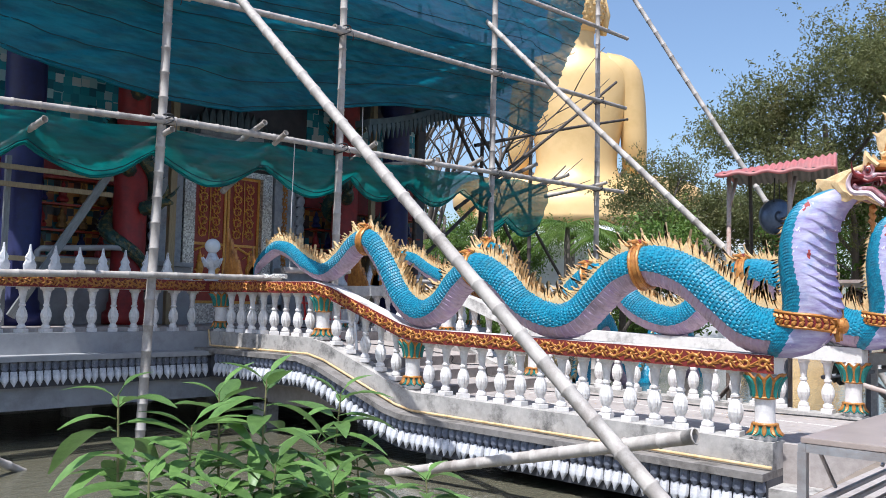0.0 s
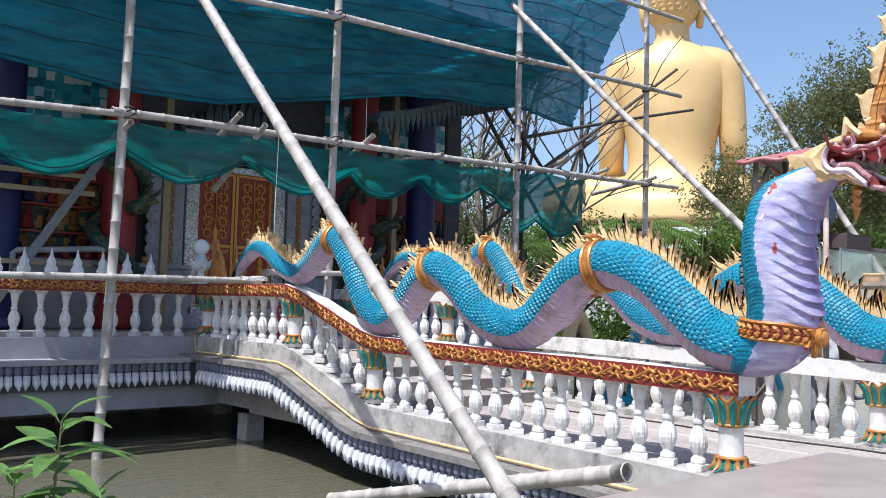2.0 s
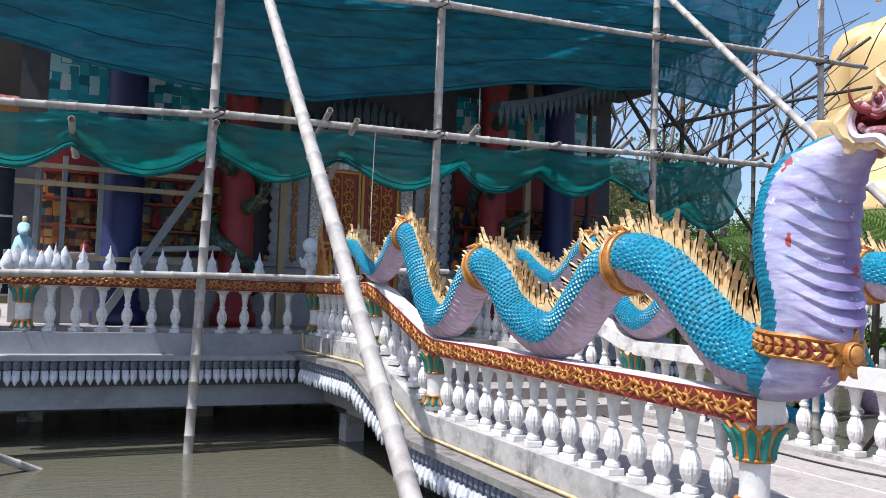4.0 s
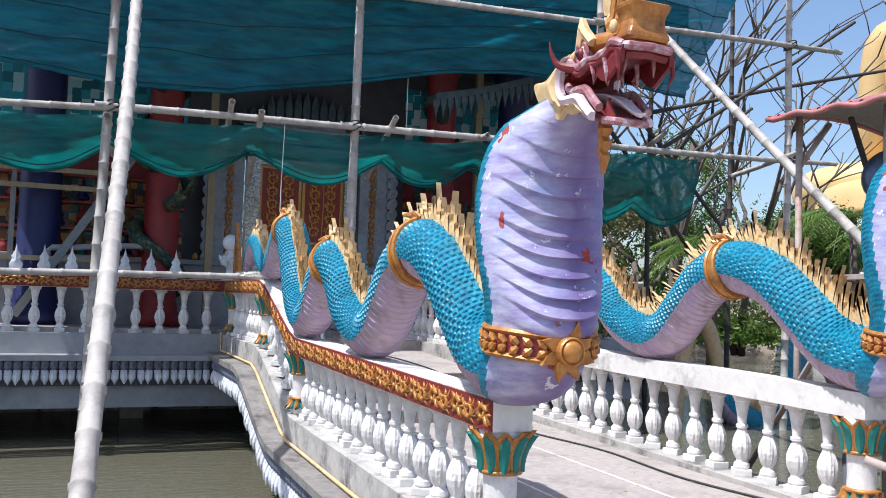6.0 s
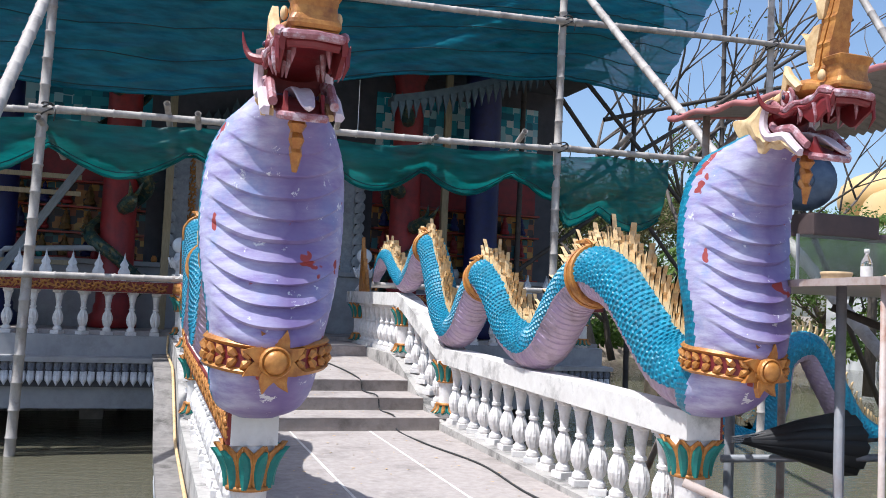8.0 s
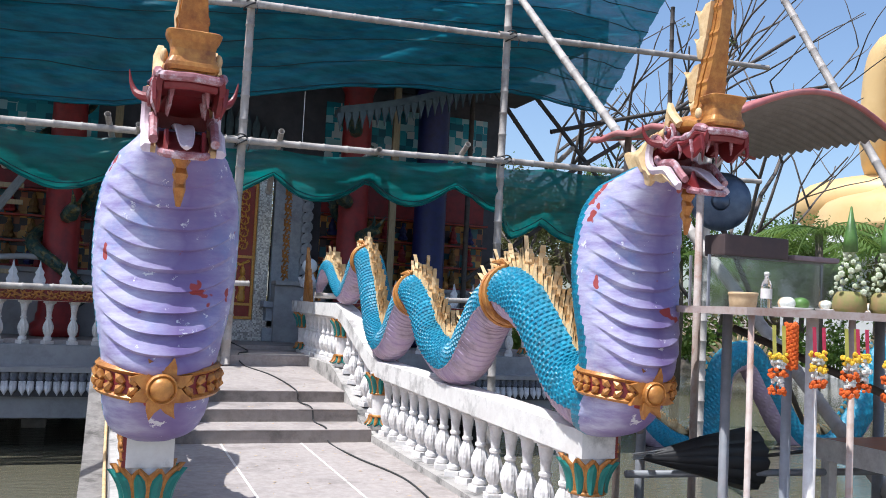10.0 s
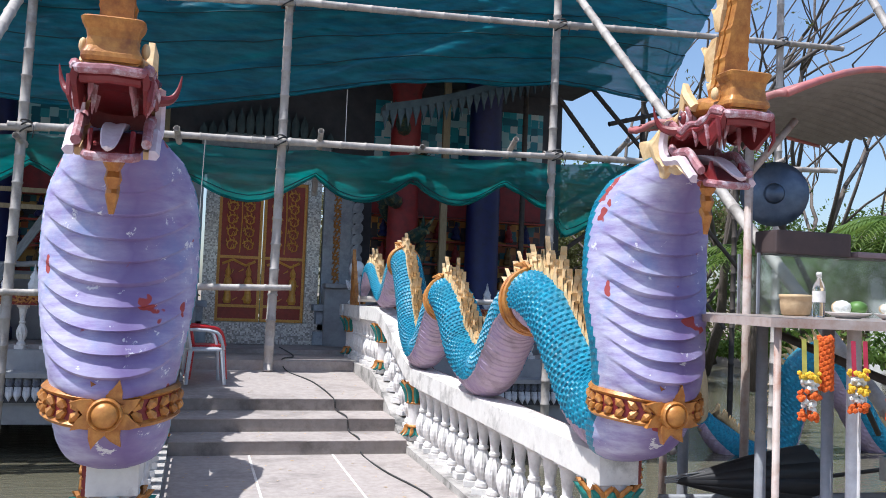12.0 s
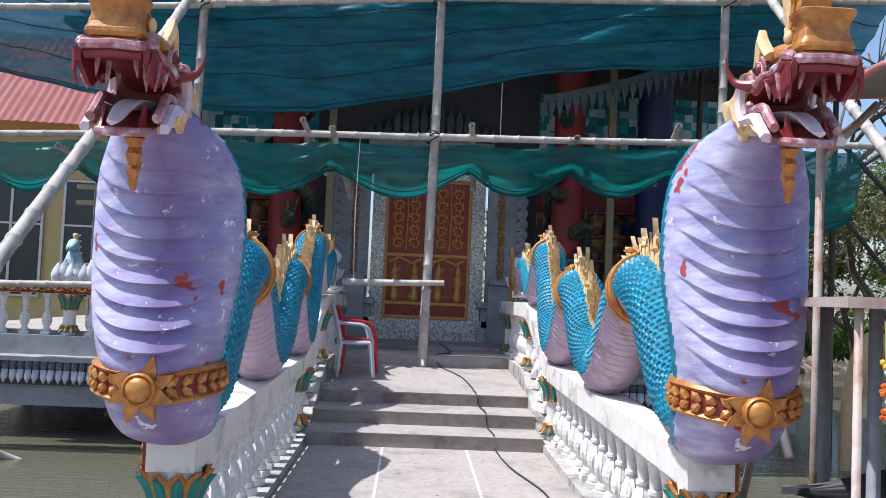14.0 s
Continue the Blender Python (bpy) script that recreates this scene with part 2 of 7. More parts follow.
def prism(bm, outline, axis_o, axis_u, axis_v, thick, mi=0, dome=0.0):
    """A flat outline given thickness, with its front face raised in the middle."""
    o, u, v = Vector(axis_o), Vector(axis_u), Vector(axis_v)
    w = u.cross(v).normalized()
    back = [bm.verts.new(o + u * a + v * b) for a, b in outline]
    front = [bm.verts.new(o + u * a + v * b + w * thick) for a, b in outline]
    n = len(outline)
    for i in range(n):
        bm.faces.new((back[i], back[(i + 1) % n], front[(i + 1) % n], front[i])).material_index = mi
    ca, cb = sum(p[0] for p in outline) / n, sum(p[1] for p in outline) / n
    c = bm.verts.new(o + u * ca + v * cb + w * (thick + dome))
    for i in range(n):
        bm.faces.new((front[i], front[(i + 1) % n], c)).material_index = mi
    bm.faces.new(back[::-1]).material_index = mi


def pole(name, p0, p1, r, parent, material, label="", hollow=True):
    """A bamboo pole with nodes, slightly bowed and tapered, cut open at its ends."""
    a, b = Vector(p0), Vector(p1)
    length = (b - a).length
    rng = random.Random(int(abs(a.x * 1000 + b.y * 77 + b.z * 31)))
    bow = Vector((rng.uniform(-1, 1), rng.uniform(-1, 1), rng.uniform(-1, 1))) * length * 0.006
    pts, rad = [], []
    step = 0.34
    n = max(2, int(length / step))
    for i in range(n + 1):
        f = i / n
        taper = 1.08 - 0.2 * f
        for df, k in ((-0.018, 1.0), (-0.006, 1.14), (0.006, 1.14), (0.018, 1.0)):
            g = f + df / max(step, 0.1) * (1 / n) * 1.0
            if 0 <= g <= 1:
                pts.append(a.lerp(b, g) + bow * math.sin(math.pi * g))
                rad.append(r * taper * k)
    pts = [a] + pts + [b]
    rad = [r * 1.08] + rad + [r * 0.88]
    bm = bmesh.new()
    tube(bm, pts, rad, 10)
    if hollow:
        d = (b - a).normalized()
        bm.faces.ensure_lookup_table()
        caps = [f for f in bm.faces if len(f.verts) > 4]
        for f in caps:
            r1 = bmesh.ops.inset_individual(bm, faces=[f], thickness=r * 0.22, depth=0)
            bmesh.ops.translate(bm, verts=f.verts, vec=d * (0.12 if (f.calc_center_median() - a).length < length / 2 else -0.12))
    return part(name, bm, material, parent, label, smooth=True)


# ---- bridge ----
RAIL_IN, RAIL_OUT = 1.23, 1.47
RAIL = [(-0.0, 0.82), (4.55, 0.90), (4.85, 0.955), (6.25, 1.43), (6.6, 1.50), (9.15, 1.50)]


def rail_z(y):
    return float(np.interp(y, [p[0] for p in RAIL], [p[1] for p in RAIL]))


def run(bm, x0, x1, top, bottom, ys, mi=0):
    """A beam along the bridge between two heights that follow the rail."""
    rows = [[(x0, y, rail_z(y) + bottom), (x1, y, rail_z(y) + bottom), (x1, y, rail_z(y) + top), (x0, y, rail_z(y) + top)] for y in ys]
    return rings(bm, rows, mi=mi)


YS = [0.0, 0.6, 1.5, 2.5, 3.5, 4.55, 4.7, 4.85, 5.2, 5.7, 6.25, 6.42, 6.6, 7.3, 8.2, 9.15]

# ground with the pond sunk into it
WATER = -0.78


def ground_z(x, y):
    bank = -0.9 + 1.5 * min(max((-5.0 - x) / 0.8, 0), 1) + 0.15 * noise.noise(Vector((x * 0.25, 3.1, 0)))
    d = max(y - bank, -1) / 0.9
    near = 1 - min(max(d, 0), 1)
    far = min(max((y - (20 if x < -4 else 27) + 2 * noise.noise(Vector((x * 0.1, 9, 0)))) / 2.0, 0), 1)
    side = min(max((abs(x - 4) - 34) / 3, 0), 1)
    k = max(near, far, side)
    z = -1.7 + (1.66) * (k * k * (3 - 2 * k))
    return z + 0.05 * noise.noise(Vector((x * 0.7, y * 0.7, 1))) * k + (-0.02 if k > 0.99 else 0)


gx = [-900, -300, -120, -60] + [-42 + 0.7 * i for i in range(121)] + [60, 120, 300, 900]
gy = [-900, -300, -100, -40, -20, -12, -8] + [-6 + 0.3 * i for i in range(24)] + [1.6 + 0.8 * i for i in range(40)] + [36, 45, 60, 120, 300, 900, 2500]
bm = bmesh.new()
rings(bm, [[(x, y, ground_z(x, y)) for x in gx] for y in gy], close=False, cap=False)
ground = tagged(part("ground", bm, EARTH, smooth=True), "dry sandy earth bank round the pond", "ground", kind="structure")

WATERMAT = bpy.data.materials.new("pond_water")
WATERMAT.use_nodes = True
_n, _l = WATERMAT.node_tree.nodes, WATERMAT.node_tree.links
_b = _n["Principled BSDF"]
_b.inputs["Base Color"].default_value = (0.115, 0.108, 0.076, 1)
_b.inputs["Roughness"].default_value = 0.09
_b.inputs["IOR"].default_value = 1.33
_tc, _no, _bp = _n.new("ShaderNodeTexCoord"), _n.new("ShaderNodeTexNoise"), _n.new("ShaderNodeBump")
_mp = _n.new("ShaderNodeMapping")
_mp.inputs["Scale"].default_value = (1.2, 4.0, 1)
_no.inputs["Scale"].default_value, _no.inputs["Detail"].default_value = 2.5, 4
_bp.inputs["Strength"].default_value, _bp.inputs["Distance"].default_value = 0.22, 0.04
_l.new(_tc.outputs["Object"], _mp.inputs[0])
_l.new(_mp.outputs[0], _no.inputs["Vector"])
_l.new(_no.outputs[0], _bp.inputs["Height"])
_l.new(_bp.outputs[0], _b.inputs["Normal"])
bm = bmesh.new()
rings(bm, [[(-45, -3, WATER), (50, -3, WATER)], [(-45, 31, WATER), (50, 31, WATER)]], close=False, cap=False)
tagged(part("water", bm, WATERMAT), "murky brown-green still pond water", "water", kind="structure")

# bridge deck: ramp, three steps, landing
bridge = thing("bridge_deck", "weathered grey concrete bridge deck with three steps", "bridge", kind="structure")
bm = bmesh.new()
rings(bm, [[(-1.24, y, z), (1.24, y, z), (1.24, y, -0.45), (-1.24, y, -0.45)] for y, z in ((-1.0, -0.02), (2, 0.0), (4.5, 0.015))])
part("ramp_slab", bm, CONCRETE, bridge)
for k, (y0, y1, z) in enumerate(((4.5, 5.1, 0.155), (5.1, 5.75, 0.295))):
    st = part("step", newbox(-1.2, 1.2, y0, y1 + 0.05, -0.3, z - 0.012, bevel=0.008), SHADED_RISER, bridge)
    part("tread", newbox(-1.2, 1.2, y0 - 0.006, y1, z - 0.012, z, bevel=0.004), CONCRETE, bridge)
bm = bmesh.new()
rings(bm, [[(-1.2, y, z - 0.012), (1.2, y, z - 0.012), (1.2, y, -0.35), (-1.2, y, -0.35)] for y, z in ((5.75, 0.43), (7.9, 0.56))])
part("step", bm, SHADED_RISER, bridge)
bm = bmesh.new()
rings(bm, [[(-1.2, y, z), (1.2, y, z), (1.2, y, z - 0.012), (-1.2, y, z - 0.012)] for y, z in ((5.744, 0.43), (7.9, 0.56))])
part("landing", bm, CONCRETE, bridge)
part("step", newbox(-1.2, 1.2, 7.9, 9.3, -0.3, 0.70, bevel=0.008), CONCRETE, bridge)
for x in (-0.42, 0.42):
    bm = bmesh.new()
    rings(bm, [[(x - 0.011, y, z), (x + 0.011, y, z), (x + 0.011, y, z + 0.003), (x - 0.011, y, z + 0.003)] for y, z in ((-0.98, -0.02), (2, 0.0), (4.49, 0.015))])
    part("joint", bm, WHITE, bridge)


def baluster_mesh():
    bm = bmesh.new()
    box(bm, -0.068, 0.068, -0.068, 0.068, 0, 0.055, bevel=0.008)
    prof = [(0.05, 0.05), (0.062, 0.07), (0.058, 0.095), (0.044, 0.11), (0.04, 0.125), (0.052, 0.15), (0.066, 0.19), (0.072, 0.23), (0.068, 0.27), (0.055, 0.31),
            (0.04, 0.345), (0.034, 0.365), (0.046, 0.375), (0.046, 0.395), (0.034, 0.405), (0.036, 0.44), (0.044, 0.5), (0.053, 0.55), (0.056, 0.575), (0.066, 0.585), (0.066, 0.60)]
    lathe(bm, prof, 24, lobes=8, depth=0.09, twist=14, span=(0.126, 0.35))
    box(bm, -0.066, 0.066, -0.066, 0.066, 0.60, 0.635, bevel=0.005)
    return bm


def leaf_outline(w, h):
    return [(-w * 0.35, 0), (-w * 0.5, h * 0.35), (-w * 0.42, h * 0.62), (-w * 0.14, h * 0.85), (0, h), (w * 0.14, h * 0.85), (w * 0.42, h * 0.62), (w * 0.5, h * 0.35), (w * 0.35, 0)]


def acanthus(bm, h, w, lean):
    """A capital leaf: green body with a raised gold rim and a tip that curls out."""
    for k, (s, mi, t) in enumerate(((1.0, 0, 0.0), (0.6, 1, 0.012))):
        rows = []
        for i in range(6):
            f = i / 5
            out = lean * f ** 2.2 + t
            ww = w * s * (0.38 + 0.75 * math.sin(math.pi * min(f * 0.8 + 0.1, 1))) * (1 if f < 0.95 else 0.25)
            z = h * (0.02 + f * (0.98 if k == 0 else 0.86))
            rows.append([(out - 0.012, -ww / 2, z), (out + 0.01, -ww / 3, z), (out + 0.022, 0, z), (out + 0.01, ww / 3, z), (out - 0.012, ww / 2, z)])
        rings(bm, rows, close=False, cap=False, mi=mi)


_leaf_proto = {}


def post(y, z, x, parent, size=0.115):
    """A round white post with a capital and a foot of green and gold leaves."""
    e = new("post")
    e.parent = parent
    e.matrix_basis = pose(x, y, z)
    bm = bmesh.new()
    lathe(bm, [(size * 0.95, 0), (size * 0.98, 0.05), (size * 0.86, 0.1), (size * 0.8, 0.25), (size * 0.84, 0.42), (size * 1.0, 0.5), (size * 1.1, 0.635)], 20)
    s = part("shaft", bm, WHITE_CLEAN, e, smooth=True)
    if "cap" not in _leaf_proto:
        bm = bmesh.new()
        acanthus(bm, 0.235, 0.105, 0.075)
        me = bpy.data.meshes.new("leaf")
        bm.to_mesh(me)
        me.materials.append(GOLD)
        me.materials.append(GREEN)
        _leaf_proto["cap"] = me
        bm = bmesh.new()
        acanthus(bm, 0.11, 0.08, 0.05)
        me = bpy.data.meshes.new("leaf")
        bm.to_mesh(me)
        me.materials.append(GREEN)
        me.materials.append(GOLD)
        _leaf_proto["foot"] = me
    for k in range(10):
        o = new("leaf", _leaf_proto["cap"])
        o.parent = e
        a = k * 36
        o.matrix_basis = pose(0, 0, 0.40, 0, 0, a) @ pose(size * 0.86, 0, 0)
        o = new("leaf", _leaf_proto["foot"])
        o.parent = e
        o.matrix_basis = pose(0, 0, 0.155, 180, 0, a + 18) @ pose(size * 0.84, 0, 0)
    for zz in (0.15, 0.40):
        bm = bmesh.new()
        lathe(bm, [(size * 0.8, -0.012), (size * 1.06, -0.006), (size * 1.06, 0.014), (size * 0.8, 0.02)], 20, at=(0, 0, zz))
        part("ring", bm, GOLD, e, smooth=True)
    return e


def scroll_mesh(length=0.36, h=0.14):
    """One unit of carved vine scroll: a curling stem with flame leaves."""
    bm = bmesh.new()
    for s in (1, -1):
        x0 = -length / 4 * s
        pts = []
        for i in range(22):
            f = i / 21
            a = math.pi * (0.1 + 2.1 * f)
            rr = h * 0.36 * (1 - 0.78 * f)
            pts.append((x0 + s * rr * math.cos(a) * -1.15, 0.0, s * rr * math.sin(a)))
        tube(bm, pts, [0.018 * (1 - 0.4 * i / 21) for i in range(22)], 6)
        for k, (a, ln) in enumerate(((0.5, 0.08), (1.2, 0.09), (2.0, 0.08), (-0.5, 0.07), (2.8, 0.07), (-1.2, 0.06), (3.6, 0.06))):
            d = Vector((math.cos(a) * s, 0, math.sin(a) * s))
            o = Vector((x0, 0, 0)) + d * h * 0.2
            q = Vector((-d.z, 0, d.x))
            tip = o + d * ln + q * 0.03 * s
            tip.z = max(-h / 2, min(h / 2, tip.z))
            tube(bm, [o, o.lerp(tip, 0.5) + q * 0.012 - Vector((0, 0.006, 0)), tip], [0.013, 0.016, 0.002], 5)
    tube(bm, [(-length / 2, 0, -0.05), (-length / 4, 0, 0.052), (0, 0, 0.0), (length / 4, 0, -0.052), (length / 2, 0, 0.05)], 0.011, 6)
    return bm


BAL = part("baluster", baluster_mesh(), WHITE_CLEAN, smooth=False)
SCROLL = part("scroll", scroll_mesh(), GOLD, smooth=True)
BAL_MESH, SCROLL_MESH = BAL.data, SCROLL.data
bpy.data.objects.remove(BAL)
bpy.data.objects.remove(SCROLL)


def put(name, mesh, m, parent):
    o = new(name, mesh)
    o.parent = parent
    o.matrix_basis = m
    return o


def petal_mesh(w, h, out, tip):
    """A moulded lotus petal that hangs from a ledge, outward along -y, top at z=0."""
    bm = bmesh.new()
    rows = []
    for i in range(6):
        f = i / 5
        ww = w * (0.42 + 0.08 * math.sin(math.pi * f)) * (1 if f < 0.6 else 1 - (f - 0.6) * 2.3 * tip)
        ww = max(ww, 0.004)
        o = -out * math.sin(math.pi * (0.15 + 0.75 * f))
        rows.append([(-ww, 0.0, -h * f), (-ww * 0.7, o * 0.7, -h * f), (0, o, -h * f - 0.004), (ww * 0.7, o * 0.7, -h * f), (ww, 0.0, -h * f)])
    rings(bm, rows, close=False, cap=False)
    return bm


PET_A = part("petal", petal_mesh(0.104, 0.15, 0.045, 0.8), PETALDARK).data
PET_B = part("petal", petal_mesh(0.104, 0.20, 0.045, 1.0), PETAL).data
for o in [o for o in scene.objects if o.name.startswith("petal")]:
    bpy.data.objects.remove(o)

for side in (-1, 1):
    nm = "left" if side < 0 else "right"
    bal = thing("balustrade", "white balustrade with carved red and gold rail band" if side < 0 else "white-painted balustrade with worn cement top rail", "balustrade")
    bm = bmesh.new()
    run(bm, side * RAIL_IN, side * RAIL_OUT, 0.0, -0.175, YS)
    bmesh.ops.recalc_face_normals(bm, faces=bm.faces)
    part("top_rail", bm, WHITE, bal)
    bm = bmesh.new()
    run(bm, side * 1.20, side * 1.50, -0.805, -1.06, YS)
    bmesh.ops.recalc_face_normals(bm, faces=bm.faces)
    part("base_curb", bm, STAINED, bal)
    for y in (0.13, 4.72, 6.5, 9.0):
        post(y, rail_z(y) - 0.81, side * 1.35, bal)
    spans = ((0.13, 4.72, 15), (4.72, 6.5, 5), (6.5, 9.0, 8))
    for y0, y1, n in spans:
        for k in range(n):
            y = y0 + (y1 - y0) * (k + 1) / (n + 1)
            put("baluster", BAL_MESH, pose(side * 1.35, y, rail_z(y) - 0.807, 0, 0, 20 * k), bal)
    # carved band on the outer face
    bm = bmesh.new()
    run(bm, side * RAIL_OUT, side * (RAIL_OUT + 0.018), -0.004, -0.172, YS)
    bmesh.ops.recalc_face_normals(bm, faces=bm.faces)
    band = part("rail_band", bm, RED, bal, "dark red band carved with gold scrolls")
    n = 26
    for k in range(n):
        y = 0.18 + k * 0.352
        sl = math.degrees(math.atan2(rail_z(y + 0.12) - rail_z(y - 0.12), 0.24))
        put("scroll", SCROLL_MESH, pose(side * (RAIL_OUT + 0.02), y, rail_z(y) - 0.088, 0, 0, 90) @ pose(0, 0, 0, 0, -sl, 0), bal)
    # ledge with two rows of lotus petals under the deck
    led = thing("bridge_moulding", "dark stained ledge over two rows of white lotus petals", "moulding", kind="structure")
    bm = bmesh.new()
    run(bm, side * 1.0, side * 1.74, -1.06, -1.13, YS)
    bmesh.ops.recalc_face_normals(bm, faces=bm.faces)
    part("ledge", bm, LEDGE, led)
    bm = bmesh.new()
    run(bm, side * 1.0, side * 1.64, -1.13, -1.50, YS)
    bmesh.ops.recalc_face_normals(bm, faces=bm.faces)
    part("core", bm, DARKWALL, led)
    for k in range(82):
        y = 0.05 + k * 0.1055
        if y > 8.7:
            break
        sl = math.degrees(math.atan2(rail_z(y + 0.05) - rail_z(y - 0.05), 0.1)) * 0.4
        put("petal", PET_A, pose(side * 1.665, y, rail_z(y) - 1.14, 0, 0, 90 * side) @ pose(0, 0, 0, 0, sl, 0), led)
        put("petal", PET_B, pose(side * 1.655, y, rail_z(y) - 1.275, 0, 0, 90 * side) @ pose(0, 0, 0, -8 + 5 * math.sin(k * 1.7), sl + 4 * math.sin(k * 2.9), 0), led)
    # conduit along the curb
    pipe = thing("conduit", "cream plastic conduit along the concrete ledge", "pipe")
    bm = bmesh.new()
    tube(bm, [(side * 1.53, y, rail_z(y) - 1.03) for y in YS[:-1]] + [(side * 1.53, 9.0, 0.47), (side * 1.53, 9.06, 0.72)], 0.016, 8)
    part("pipe_run", bm, CREAM, pipe, smooth=True)

bm = bmesh.new()
for x in (-1.0, 1.0):
    for y in (0.6, 4.5, 8.2):
        box(bm, x - 0.14, x + 0.14, y - 0.14, y + 0.14, -1.75, -0.4)
piers = tagged(part("bridge_piers", bm, STAINED), "dark concrete piers under the bridge", "pier", kind="structure")
bm = newbox(-1.6, 1.6, -1.3, 0.35, -1.75, -0.38)
tagged(part("abutment", bm, STAINED), "stained concrete abutment at the bank", "abutment", kind="structure")
bm = bmesh.new()
rings(bm, [[(-5.2, y, -0.018), (5.2, y, -0.018), (5.2, y, -0.25), (-5.2, y, -0.25)] for y in (-7, -1.0)])
tagged(part("pavement", bm, CONCRETE), "worn concrete pavement at the foot of the bridge", "pavement", kind="structure")

# ---- temple platform ----
PLAT_X = 5.75
for side in (-1, 1):
    plat = thing("platform_balustrade", "white balustrade with spear-shaped finials round the temple platform", "balustrade")
    far_x = PLAT_X if side > 0 else 7.4
    x0, x1 = sorted((side * 1.2, side * far_x))
    part("top_rail", newbox(x0, x1, 9.15, 9.37, 1.325, 1.50, bevel=0.006), WHITE, plat)
    part("rail_band", newbox(x0 + (0.3 if side > 0 else 0), x1 - (0.3 if side < 0 else 0), 9.132, 9.15, 1.33, 1.495), RED, plat, "dark red band carved with gold scrolls")
    part("base_curb", newbox(x0, x1, 9.12, 9.42, 0.36, 0.695, bevel=0.006), GREYPAINT, plat)
    for k in range(12 if side > 0 else 17):
        x = side * (1.72 + 0.335 * k)
        if k == 11:
            post(9.26, 0.69, x, plat)
        else:
            put("baluster", BAL_MESH, pose(x, 9.26, 0.692, 0, 0, 15 * k), plat)
    for k in range(11 if side > 0 else 16):
        put("scroll", SCROLL_MESH, pose(side * (1.75 + 0.352 * k), 9.128, 1.413), plat)
    bm = bmesh.new()
    prism(bm, [(-0.03, 0), (-0.075, 0.06), (-0.085, 0.13), (-0.05, 0.2), (-0.062, 0.235), (-0.02, 0.31), (0, 0.42), (0.02, 0.31), (0.062, 0.235), (0.05, 0.2), (0.085, 0.13), (0.075, 0.06), (0.03, 0)],
          (0, 0, 0), (1, 0, 0), (0, 0, 1), 0.05, dome=0.025)
    proto = part("finial", bm, PETAL)
    for k in range(10):
        put("finial", proto.data, pose(side * (2.2 + 0.355 * k), 9.28, 1.50), plat)
    bpy.data.objects.remove(proto)
    led = thing("platform_moulding", "grey ledge over two rows of white lotus petals", "moulding", kind="structure")
    xa, xb = sorted((side * 1.64, side * far_x))
    part("ledge", newbox(xa, xb, 8.72, 9.4, 0.33, 0.40, bevel=0.005), GREYPAINT, led)
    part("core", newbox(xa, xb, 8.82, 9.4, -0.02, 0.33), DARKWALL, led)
    part("beam", newbox(xa - (0.0 if side < 0 else 1.7), xb + (1.7 if side < 0 else 0.0), 8.9, 12.0, -0.33, -0.02), GREYPAINT, led)
    for k in range(36 if side > 0 else 50):
        x = side * (1.75 + 0.112 * k)
        put("petal", PET_A, pose(x, 8.81, 0.33), led)
        put("petal", PET_B, pose(x, 8.80, 0.20, -8 + 5 * math.sin(k * 1.7), 4 * math.sin(k * 2.9), 0), led)
part("platform_floor", newbox(-7.4, PLAT_X, 9.3, 22, 0.3, 0.76), CONCRETE)
tagged(bpy.data.objects["platform_floor"], "grey tiled temple platform floor", "floor", kind="structure")
bm = bmesh.new()
for k in range(5):
    for y in (11.2, 14, 20):
        box(bm, -5.2 + 2.6 * k - 0.18, -5.2 + 2.6 * k + 0.18, y - 0.18, y + 0.18, -1.75, 0.3)
tagged(part("platform_piers", bm, STAINED), "dark concrete piers under the platform", "pier", kind="structure")
# added wall that closes the space under the platform against light from behind
tagged(part("light_block_under", newbox(-7.4, 5.75, 12.0, 12.2, -1.75, 0.3), STAINED), "added concrete wall that keeps light out under the temple platform", "wall", kind="structure")


